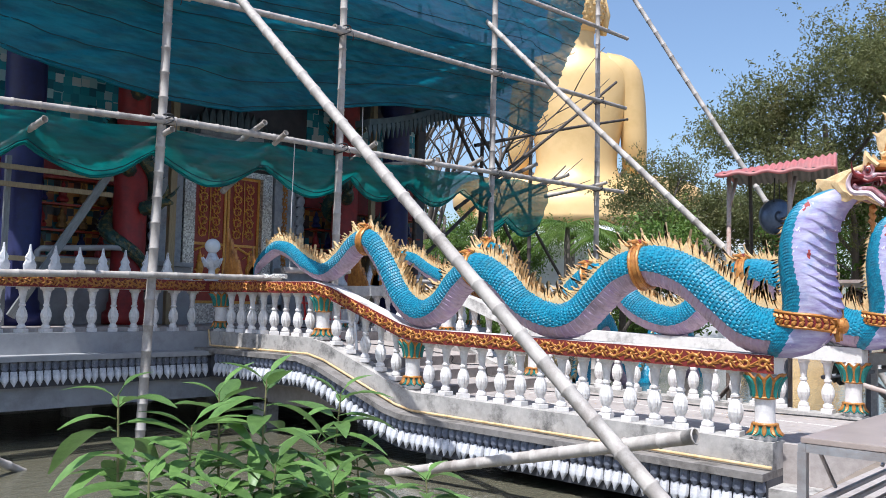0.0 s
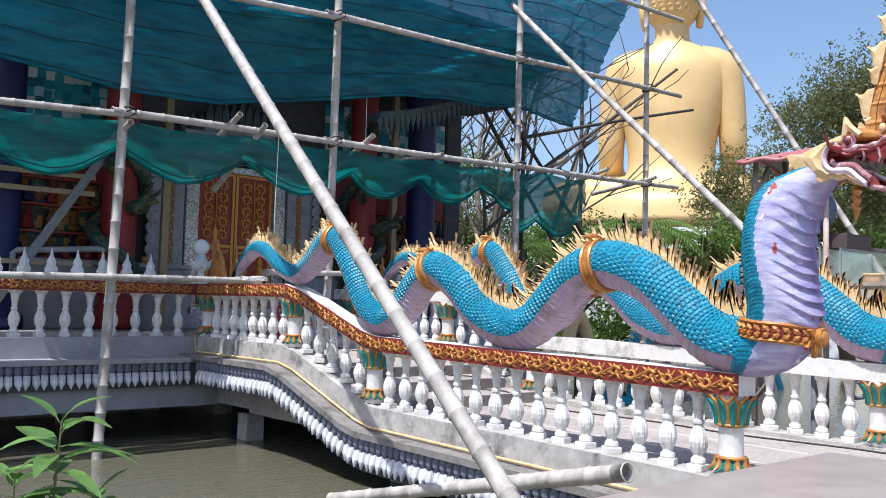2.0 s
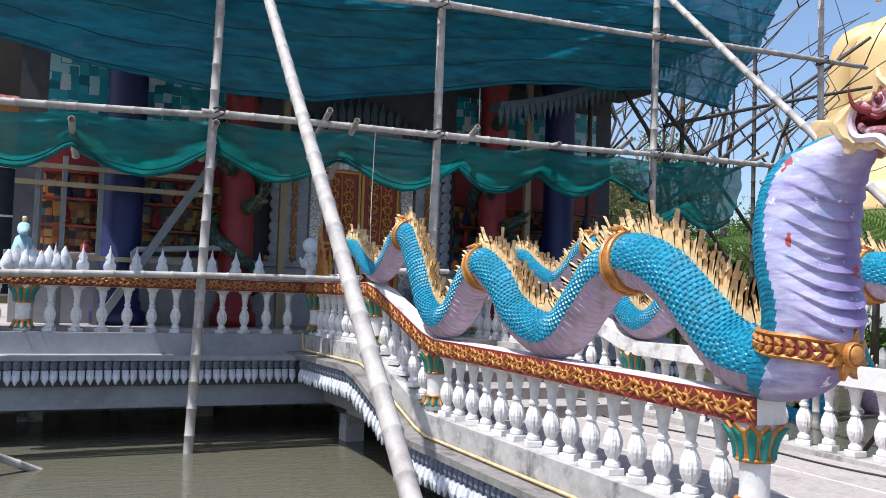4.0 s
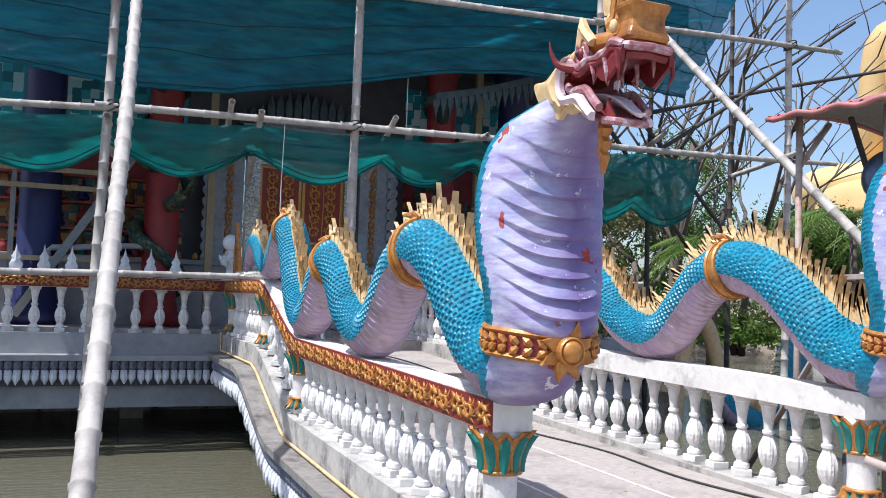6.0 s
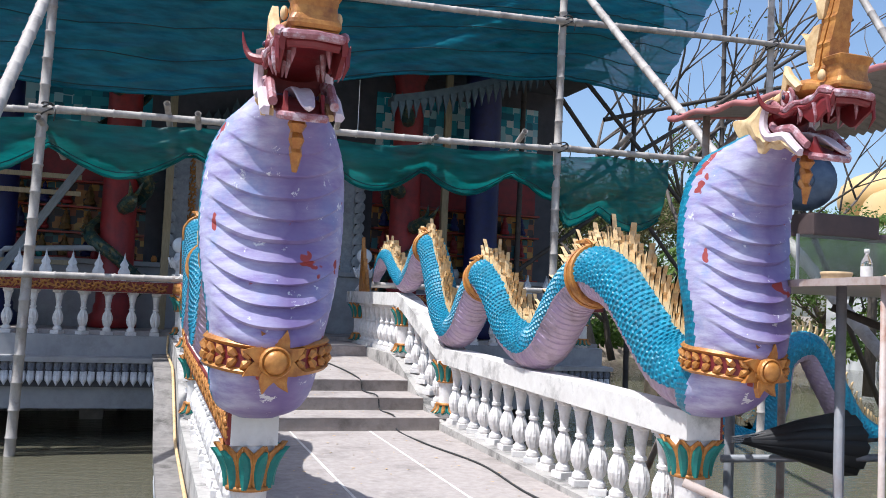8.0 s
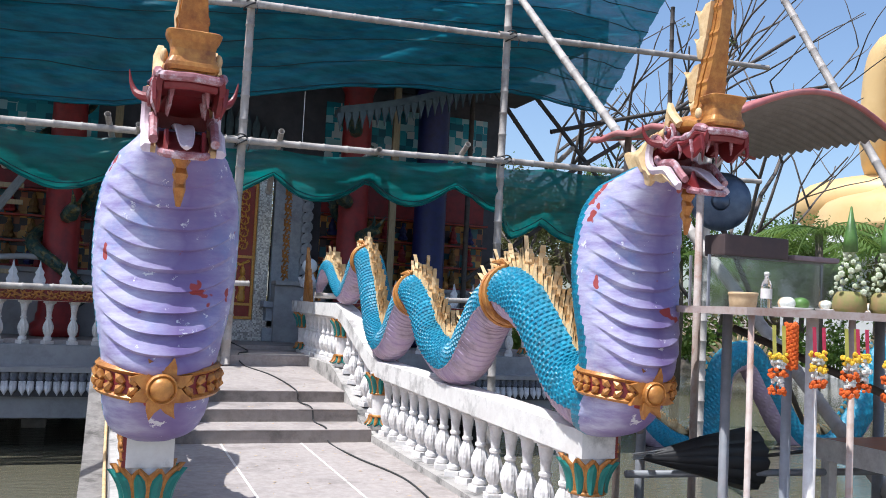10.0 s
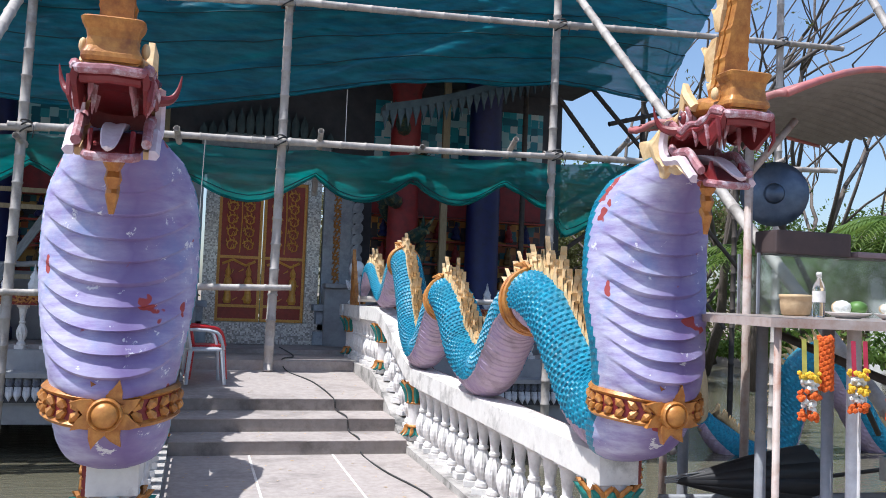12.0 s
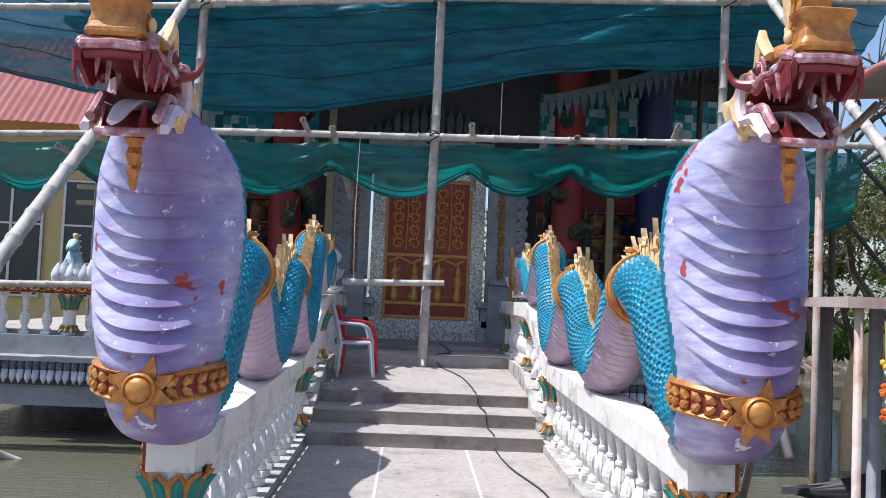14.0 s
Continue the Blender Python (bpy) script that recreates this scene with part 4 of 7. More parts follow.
        # inner ribs that hang from the palate
        for y, ln in ((-1.2, 0.10), (-1.05, 0.13), (-0.9, 0.10)):
            tube(bm, [(sx * 0.075, y, 2.45), (sx * 0.08, y, 2.45 - ln * 0.6), (sx * 0.085, y + 0.01, 2.45 - ln)], [0.014, 0.011, 0.003], 6, mi=8)
        # tusk that sweeps out and up
        tusk = [(sx * 0.14, -0.83, 2.43), (sx * 0.185, -0.79, 2.435), (sx * 0.225, -0.755, 2.455), (sx * 0.25, -0.74, 2.50), (sx * 0.262, -0.735, 2.56)]
        tube(bm, [tuple(q) for q in spline(tusk, 14)], [0.026 - 0.024 * (i / 13) ** 1.4 for i in range(14)], 8, mi=5)
        # eye in a pale socket under a pointed ear
        for rad, px_, mi_ in ((0.045, 0.118, 6), (0.032, 0.142, 5), (0.014, 0.168, 7)):
            r1 = bmesh.ops.create_uvsphere(bm, u_segments=14, v_segments=9, radius=rad, matrix=Matrix.Translation((sx * px_, -0.872, 2.487)))
            for v in r1["verts"]:
                for f in v.link_faces:
                    f.material_index, f.smooth = mi_, True
        tube(bm, [(sx * (0.14 + 0.008 * math.cos(a)), -0.872 + 0.055 * math.sin(a), 2.487 + 0.05 * math.cos(a)) for a in np.linspace(0.5, 2 * np.pi - 0.5, 16)], 0.013, 6, mi=8)
        ribbon(bm, [(-0.80, 2.47), (-0.815, 2.56), (-0.838, 2.665), (-0.90, 2.605), (-0.985, 2.54)], [(-0.83, 2.50), (-0.85, 2.53), (-0.868, 2.56), (-0.90, 2.545), (-0.95, 2.51)], sx * 0.115, sx * 0.045, 2)
        ribbon(bm, [(-0.82, 2.50), (-0.83, 2.56), (-0.848, 2.62), (-0.89, 2.575), (-0.95, 2.535)], [(-0.86, 2.51), (-0.868, 2.525), (-0.875, 2.535), (-0.885, 2.53), (-0.91, 2.515)], sx * 0.10, sx * 0.045, 3)
        # layered jowl frill with a scalloped edge
        outer = [(-0.735, 2.515), (-0.66, 2.50), (-0.58, 2.47), (-0.50, 2.435), (-0.385, 2.435), (-0.45, 2.325), (-0.51, 2.282), (-0.565, 2.262), (-0.64, 2.218), (-0.70, 2.243), (-0.78, 2.222), (-0.85, 2.228), (-0.91, 2.198), (-0.985, 2.165)]
        inner = [(-0.74, 2.485), (-0.70, 2.465), (-0.68, 2.435), (-0.665, 2.40), (-0.66, 2.375), (-0.665, 2.345), (-0.68, 2.32), (-0.70, 2.30), (-0.725, 2.285), (-0.76, 2.28), (-0.81, 2.272), (-0.86, 2.262), (-0.92, 2.235), (-0.99, 2.195)]
        mid = [tuple(0.5 * (np.array(a) + np.array(b)) + np.array((0, 0.012 * (k % 2)))) for k, (a, b) in enumerate(zip(outer, inner))]
        ribbon(bm, outer, inner, sx * 0.125, sx * 0.035, 2, 60)
        ribbon(bm, mid, inner, sx * 0.145, sx * 0.04, 2, 60)
        # white lower lip from the cheek to the jaw tip, with a red gum inside it
        la = [(-0.765, 2.49), (-0.715, 2.455), (-0.69, 2.40), (-0.70, 2.345), (-0.745, 2.312), (-0.82, 2.308), (-0.90, 2.298), (-0.97, 2.245), (-1.04, 2.195)]
        lb = [(-0.735, 2.485), (-0.685, 2.455), (-0.655, 2.39), (-0.668, 2.32), (-0.72, 2.275), (-0.80, 2.262), (-0.885, 2.255), (-0.96, 2.205), (-1.03, 2.16)]
        ribbon(bm, la, lb, sx * 0.15, sx * 0.045, 6)
        gum = [(sx * 0.14, y_ - 0.02, z_ + 0.02) for y_, z_ in la[3:]]
        tube(bm, [tuple(q) for q in spline(gum, 20)], 0.022, 8, mi=8)
        # red flames beside the tongue
        ribbon(bm, [(-1.14, 2.15), (-1.10, 2.19), (-1.055, 2.265)], [(-0.98, 2.18), (-1.01, 2.20), (-1.05, 2.255)], sx * 0.075, sx * 0.02, 5, 12)
        # scrolls at the side of the nose block
        bmesh.ops.create_uvsphere(bm, u_segments=12, v_segments=8, radius=0.03, matrix=Matrix.LocRotScale((sx * 0.122, -1.15, 2.562), None, (0.6, 1, 1)))
        bm.faces.ensure_lookup_table()
        for f in bm.faces[-96:]:
            f.material_index, f.smooth = 2, True
    # gold beard under the chin
    for k in range(3):
        tube(bm, [(0, -0.86 + 0.012 * k, 2.19 - 0.065 * k), (0, -0.875, 2.155 - 0.065 * k), (0, -0.86, 2.10 - 0.075 * k)], [0.03, 0.046 - 0.008 * k, 0.012], 8, mi=3)
    # spool-shaped gold nose block
    rows = []
    for z, w, d in ((2.485, 0.108, 0.075), (2.50, 0.120, 0.088), (2.515, 0.118, 0.086), (2.54, 0.104, 0.074), (2.575, 0.098, 0.07), (2.605, 0.104, 0.076), (2.63, 0.120, 0.09), (2.645, 0.124, 0.094), (2.65, 0.118, 0.088)):
        rows.append([(w * math.copysign(abs(math.cos(a)) ** 0.35, math.cos(a)), -1.215 + d * math.copysign(abs(math.sin(a)) ** 0.35, math.sin(a)), z) for a in np.linspace(0.1, 2 * np.pi + 0.1, 28, endpoint=False)])
    rings(bm, rows, mi=3)
    # tall crown of three leaning gold blades with barbed edges
    line = [(2.50, -1.06), (2.70, -1.065), (2.92, -1.125), (3.15, -1.18), (3.5, -1.235), (3.95, -1.27)]
    for off, w0, dp in ((-0.055, 1.0, 0.034), (0.005, 1.12, 0.022), (0.05, 0.95, 0.02), (0.028, 0.8, 0.05)):
        rows = []
        for i, (z, yc) in enumerate(spline(line, 60)):
            f = (z - 2.50) / 1.45
            w = w0 * (0.085 - 0.03 * min(1, f * 3) - 0.045 * f) + (0.008 if i % 7 == 0 and w0 != 0.8 else 0)
            k = 1 - 0.75 * f
            rows.append([(-w, yc + (off - dp) * k, z), (w, yc + (off - dp) * k, z), (w, yc + (off + dp) * k, z), (-w, yc + (off + dp) * k, z)])
        rings(bm, rows, mi=3)
    for z0, y0, h in ((2.62, -0.985, 0.10), (2.76, -0.985, 0.24), (2.95, -1.05, 0.16), (3.08, -1.09, 0.24), (3.3, -1.15, 0.18)):
        flame(bm, (0, y0 - 0.02, z0), (0, -0.25, 0.97), (0, 0.97, 0.25), h * 0.55, h * 0.7, 2, thick=0.045, bend=-0.9)


naga_statue(-1.35, 0.0)
naga_statue(1.35, 0.085)


# ---- scaffold ----
scaffold = thing("bamboo_scaffold", "weathered grey bamboo scaffold lashed with black straps", "scaffold")
LINE = 7.8
UP = ((-6.6, 0.0), (-3.2, 0.0), (0.04, 0.0), (4.17, 0.0), (8.1, 0.0))
for k, (x, _) in enumerate(UP):
    base = 0.56 if abs(x) < 1 else -1.6
    pole("upright", (x - (0.22 if x == -3.2 else 0.05), LINE, base), (x, LINE + 0.03, 9.2), 0.062, scaffold, BAMBOO)
H1 = ((-9.2, 3.36), (-3.2, 3.66), (0.04, 3.74), (4.17, 3.87), (8.9, 4.02))
H2 = ((-9.2, 5.1), (-3.2, 5.45), (0.0, 5.72), (4.17, 5.88), (9.0, 6.1))
for h in (H1, H2):
    for (xa, za), (xb, zb) in zip(h, h[1:]):
        pole("ledger", (xa - 0.25, LINE - 0.09, za), (xb + 0.25, LINE - 0.09, zb), 0.05, scaffold, BAMBOO)
pole("ledger", (-6.9, LINE - 0.1, 1.42), (-1.2, LINE - 0.1, 1.55), 0.045, scaffold, BAMBOO)
pole("ledger", (-1.15, LINE - 0.09, 1.68), (0.25, LINE - 0.09, 1.72), 0.045, scaffold, BAMBOO)
pole("ledger", (1.2, LINE - 0.05, 1.60), (5.0, LINE - 0.05, 1.68), 0.04, scaffold, BAMBOO)
pole("ledger", (4.0, LINE - 0.09, 7.6), (9.3, LINE - 0.09, 7.85), 0.05, scaffold, BAMBOO)
# long props that lean on the front
pole("prop", (-3.62, -0.91, -1.0), (-2.93, 8.8, 7.3), 0.062, scaffold, BAMBOO)
pole("prop", (4.77, -0.46, -1.0), (3.98, 8.79, 7.8), 0.06, scaffold, BAMBOO)
pole("prop", (7.81, 0.83, -1.0), (7.36, 7.96, 10.5), 0.055, scaffold, BAMBOO)
# short transoms that stick out through the net
for x, z, dz in ((-5.0, 3.3, 0.1), (-3.28, 3.45, 0.12), (-1.75, 3.75, 0.25), (-1.35, 3.6, 0.4), (0.55, 3.75, 0.35), (2.0, 3.82, -0.1), (3.4, 3.9, 0.3), (5.2, 4.05, 0.25), (6.4, 4.0, 0.2), (8.0, 4.05, 0.1)):
    pole("transom", (x + 0.15, LINE + 1.5, z - dz - 0.5 * abs(dz)), (x - 0.02, LINE - 0.35, z + dz * 0.4), 0.045, scaffold, BAMBOO)
for a, b in (((4.4, 9.6, 6.6), (9.2, 9.2, 1.5)), ((5.0, 9.5, 3.3), (11, 9.0, 7.3)), ((4.6, 10.4, 2.0), (9.6, 10.4, 5.6)), ((6.0, 9.8, 4.9), (12.5, 9.5, 6.6)), ((4.4, 9.4, 5.7), (8.2, 9.4, 1.3))):
    pole("brace", a, b, 0.04, scaffold, DARKPOLE)
for x in (4.6, 7.0, 9.0):
    pole("upright", (x, 10.4, -1.5), (x + 0.05, 10.4, 8.0), 0.05, scaffold, DARKPOLE)
# straps at the crossings
for x, _ in UP[1:]:
    for h in (H1, H2):
        z = float(np.interp(x, [q[0] for q in h], [q[1] for q in h]))
        bm = bmesh.new()
        for k in range(3):
            pts = [(x + 0.085 * math.cos(a) - 0.02, LINE - 0.045 + 0.125 * math.sin(a), z + 0.05 * math.cos(a + k) + 0.03 * (k - 1)) for a in np.linspace(0, 2 * np.pi, 20)]
            tube(bm, pts, 0.012, 6)
        tube(bm, [(x + 0.06, LINE - 0.16, z), (x + 0.075, LINE - 0.17, z - 0.07), (x + 0.06, LINE - 0.165, z - 0.16)], 0.008, 5)
        part("lashing", bm, ROPE, scaffold, smooth=True)


def net_sheet(name, label, top, bottom, nx, nz, material, sag=0.0, ripple=0.06, seed=0, seam=9):
    """Net hung between a top line and a bottom line (lists of x, y, z)."""
    bm = bmesh.new()
    rows = []
    for j in range(nz + 1):
        f = j / nz
        row = []
        for i in range(nx + 1):
            u = i / nx
            a, b = (np.array([np.interp(u, np.linspace(0, 1, len(line)), [p[c] for p in line]) for c in range(3)]) for line in (top, bottom))
            p = a * (1 - f) + b * f
            p[1] += sag * math.sin(math.pi * f)
            v = Vector((p[0] * 0.6 + seed, p[2] * 1.5 - p[0] * 0.35, seed))
            w = Vector((p[0] * 0.5 + seed, p[2] * 5.0 - p[0] * 1.3, seed))
            p[1] += ripple * 2.2 * noise.noise(v * 0.7) + ripple * 0.8 * noise.noise(w) + ripple * 0.7 * (1 - abs(noise.noise(w * 1.6))) ** 5 + ripple * 0.25 * noise.noise(w * 4.1)
            p[2] += 0.05 * noise.noise(v * 1.7 + Vector((5, 0, 0))) * (1 if 0 < j else 0)
            row.append(tuple(p))
        rows.append(row)
    rings(bm, rows, close=False, cap=False)
    net = thing(name, label, "net")
    part("cloth", bm, material, net, smooth=True)
    # sewn seams along the strips, and a rolled hem at the lower edge
    for j in list(range(seam, nz, seam)) + [nz]:
        bm = bmesh.new()
        tube(bm, [(p[0], p[1] - 0.012, p[2]) for p in rows[j][::2]], 0.022 if j == nz else 0.008, 5)
        part("hem" if j == nz else "seam", bm, material if j == nz else SEAM, net, smooth=True)
    return net


net_sheet("shade_net", "large teal-green shade net sagging over the scaffold front",
          [(-9.5, 8.3, 8.6), (-3.2, 8.2, 8.8), (4.4, 8.1, 9.0), (8.2, 8.1, 9.0)],
          [(-7.9, 8.3, 4.75), (-6.2, 8.3, 4.5), (-4.7, 8.25, 4.2), (-3.2, 8.25, 4.06), (-1.7, 8.2, 4.12), (-0.9, 8.2, 4.33), (0.3, 8.15, 4.56), (1.6, 8.1, 4.80), (2.9, 8.1, 4.95), (4.3, 8.1, 5.12), (6.1, 8.1, 5.0)],
          210, 100, NET, sag=-0.2, ripple=0.09, seed=2)
# low strip in swags between the transoms
tops, bots = [], []
knots = [-9.0, -6.3, -5.0, -3.2, -1.4, 0.55, 2.0, 3.4, 5.0, 6.3]
for a, b in zip(knots, knots[1:]):
    for k in range(8):
        f = k / 8
        x = a + (b - a) * f
        z = float(np.interp(x, [q[0] for q in H1], [q[1] for q in H1]))
        tops.append((x, LINE + 0.05, z - 0.06 - 0.05 * math.sin(math.pi * f)))
        bots.append((x, LINE + 0.25, z - 0.42 - (0.16 + 0.12 * (b - a)) * math.sin(math.pi * f) - (0.5 if x > 4.3 else 0)))
net_sheet("shade_net", "narrow green shade net hung in swags under the ledger", tops, bots, 220, 10, NET2, sag=-0.12, ripple=0.07, seed=7)



# ---- temple hall ----
BLUECOL = mat("dark_blue_paint", (0.012, 0.018, 0.11), (0.008, 0.01, 0.06), 0.5, scale=8)
REDCOL = mat("temple_red_paint", (0.30, 0.02, 0.02), (0.17, 0.012, 0.014), 0.5, scale=8)
DRAGON = mat("dark_green_dragon_paint", (0.02, 0.07, 0.06), (0.01, 0.03, 0.03), 0.45, scale=14, dirt=(0.35, 0.24, 0.06), dirt_amount=0.7, dirt_scale=9)
SILVER = mosaic_mat("silver_mirror_mosaic", 38, [(0.55, 0.52, 0.48), (0.3, 0.28, 0.26), (0.68, 0.66, 0.62), (0.42, 0.4, 0.38)], 0.3, 0.4)
TURQ = mosaic_mat("turquoise_tile_mosaic", 7, [(0.04, 0.26, 0.33), (0.06, 0.38, 0.46), (0.38, 0.64, 0.68), (0.03, 0.16, 0.22), (0.6, 0.7, 0.7), (0.04, 0.32, 0.40)], 0.25)
AMBER = mosaic_mat("amber_shrine_tiles", 9, [(0.40, 0.16, 0.03), (0.05, 0.03, 0.03), (0.5, 0.28, 0.06), (0.03, 0.12, 0.14), (0.28, 0.08, 0.03), (0.02, 0.02, 0.03)], 0.4)
CARVED = mat("grey_stucco", (0.40, 0.42, 0.45), (0.28, 0.30, 0.33), 0.8, scale=12, dirt=(0.14, 0.15, 0.17), dirt_amount=0.5, dirt_scale=4)
DOORRED = mat("door_red_lacquer", (0.36, 0.04, 0.02), (0.24, 0.022, 0.012), 0.4, scale=15)
DOORGOLD = mat("door_gold_leaf", (0.80, 0.42, 0.08), (0.60, 0.26, 0.04), 0.35, metal=0.0, scale=25)
WOODPOST = mat("raw_timber", (0.36, 0.29, 0.18), (0.25, 0.19, 0.11), 0.75, scale=8, stretch=(6, 6, 1))
GREYWOOD = mat("grey_timber", (0.24, 0.26, 0.27), (0.16, 0.17, 0.18), 0.8, scale=8, stretch=(6, 6, 1))

# gilt darkened in its colour to stand in for the dim porch
NICHE = mat("dimmed_gilt", (0.22, 0.12, 0.03), (0.10, 0.05, 0.015), 0.6, scale=12)
# the net's teal dimming is put into this stucco colour for eaves and crest
EAVE = mat("net_dimmed_stucco", (0.10, 0.14, 0.155), (0.06, 0.085, 0.10), 0.8, scale=8)
hall = thing("temple_wall", "dark temple front with tiled panels round a carved door", "wall", kind="structure")
WALL_Y = 11.0
for x0, x1, z0, z1 in ((-5.6, -1.02, 0.76, 6.3), (1.12, 5.6, 0.76, 6.3), (-1.02, 1.12, 3.66, 6.3), (-1.02, 1.12, 0.76, 1.12)):
    part("wall_panel", newbox(x0, x1, WALL_Y, WALL_Y + 0.3, z0, z1), DARKWALL, hall)
part("side_wall", newbox(-5.6, -5.3, 12.6, 22, 0.76, 6.3), DARKWALL, hall)
part("side_wall", newbox(5.3, 5.6, 12.6, 22, 0.76, 6.3), DARKWALL, hall)
part("plinth", newbox(-5.6, -1.0, WALL_Y - 0.55, WALL_Y - 0.004, 0.76, 1.75, bevel=0.015), GREYPAINT, hall)
part("plinth", newbox(1.1, 5.6, WALL_Y - 0.55, WALL_Y - 0.004, 0.76, 1.75, bevel=0.015), GREYPAINT, hall)
part("plinth_cap", newbox(-5.7, -1.0, WALL_Y - 0.62, WALL_Y - 0.008, 1.752, 1.83, bevel=0.015), GREYPAINT, hall)
part("plinth_cap", newbox(1.1, 5.7, WALL_Y - 0.62, WALL_Y - 0.008, 1.752, 1.83, bevel=0.015), GREYPAINT, hall)
for s in (-1, 1):
    for x0, x1, z0, z1, m_ in ((1.95, 5.2, 3.85, 5.2, TURQ), (1.95, 5.2, 1.86, 3.1, AMBER), (1.95, 5.2, 3.14, 3.8, REDCOL)):
        a, b = sorted((s * x0, s * x1))
        part("tile_panel", newbox(a, b, WALL_Y - 0.03, WALL_Y - 0.002, z0, z1), m_, hall)
    for k in range(9):
        for q, z in enumerate((1.88, 2.3, 2.72)):
            x = s * (2.15 + 0.34 * k)
            bm = bmesh.new()
            lathe(bm, [(0.085, 0), (0.10, 0.04), (0.06, 0.1), (0.075, 0.16), (0.05, 0.22), (0.03, 0.25), (0.035, 0.28), (0.004, 0.34)], 8)
            o = part("niche_figure", bm, (NICHE, REDCOL, BLUECOL, NICHE)[(k + q) % 4], hall)
            o.matrix_basis = pose(x, WALL_Y - 0.16, z)
    for z in (1.86, 2.26, 2.68, 3.1):
        a, b = sorted((s * 1.95, s * 5.2))
        part("shelf", newbox(a, b, WALL_Y - 0.27, WALL_Y - 0.032, z - 0.025, z + 0.005), DOORRED, hall)
# unseen roof slab behind the net, extended forward to shade the platform edge
part("shade_roof_slab", newbox(-6.3, 6.3, 8.35, 22, 6.3, 6.7), DARKWALL, hall)
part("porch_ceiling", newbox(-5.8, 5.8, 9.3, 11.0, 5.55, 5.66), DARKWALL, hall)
# eave with hanging pendants on the gable slope
for s in (-1, 1):
    bm = bmesh.new()
    pts = [(s * (1.7 + 4.1 * i / 16), 8.95, 4.55 + 0.05 * i + 0.0035 * i * i) for i in range(17)]
    rings(bm, [[(x, y - 0.1, z), (x, y + 0.3, z), (x, y + 0.3, z + 0.12), (x, y - 0.1, z + 0.12)] for x, y, z in pts])
    part("eave_beam", bm, EAVE, hall)
    for i in range(34):
        f = i / 33 * 16
        x = s * (1.7 + 4.1 * f / 16)
        z = 4.55 + 0.05 * f + 0.0035 * f * f
        bm = bmesh.new()
        prism(bm, [(-0.05, 0), (0.05, 0), (0.055, -0.06), (0.02, -0.18), (0, -0.3), (-0.02, -0.18), (-0.055, -0.06)], (x, 8.87, z), (1, 0, 0), (0, 0, 1), 0.04, dome=0.015)
        part("pendant", bm, EAVE, hall)
# pediment of the door
bm = bmesh.new()
for k, (hw, z, d) in enumerate(((1.5, 3.75, 0.34), (1.3, 3.93, 0.28), (1.1, 4.09, 0.22), (0.85, 4.23, 0.16))):
    box(bm, 0.05 - hw, 0.05 + hw, WALL_Y - d, WALL_Y - 0.004 - 0.001 * k, z, z + 0.13, bevel=0.02)
part("pediment", bm, CARVED, hall)
for k in range(15):
    bm = bmesh.new()
    x = 0.05 + (k - 7) * 0.155
    h = 0.30 + 0.28 * (1 - abs(k - 7) / 7)
    prism(bm, leaf_outline(0.14, h), (x, WALL_Y - 0.10, 4.34 if abs(k - 7) < 5 else 4.2), (1, 0, 0), (0, 0, 1), 0.06, dome=0.03)
    part("crest_leaf", bm, EAVE, hall)
# carved pilasters with scalloped edges
for s in (-1, 1):
    cx = 0.05 + s * 1.30
    part("pilaster", newbox(cx - 0.27, cx + 0.27, WALL_Y - 0.16, WALL_Y - 0.006, 1.0, 3.74, bevel=0.015), CARVED, hall)
    for k in range(13):
        bm = bmesh.new()
        prism(bm, leaf_outline(0.2, 0.24), (cx + s * 0.30, WALL_Y - 0.18, 1.2 + 0.19 * k), (1, 0, 0), (0.25 * s, 0, 1), 0.06, dome=0.03)
        part("leaf", bm, CARVED, hall)
    for k in range(9):
        o = put("scroll", SCROLL_MESH, pose(cx - s * 0.03, WALL_Y - 0.165, 1.3 + 0.28 * k, 0, 90, 0), hall)
        o.data = SCROLL_MESH
    bm = newbox(cx - 0.42, cx + 0.42, WALL_Y - 0.5, WALL_Y - 0.004, 0.765, 1.0, bevel=0.02)
    box(bm, cx - 0.36, cx + 0.36, WALL_Y - 0.42, WALL_Y - 0.005, 1.0, 1.35, bevel=0.02)
    box(bm, cx - 0.42, cx + 0.42, WALL_Y - 0.48, WALL_Y - 0.004, 1.35, 1.46, bevel=0.02)
    part("pilaster_base", bm, CARVED, hall)

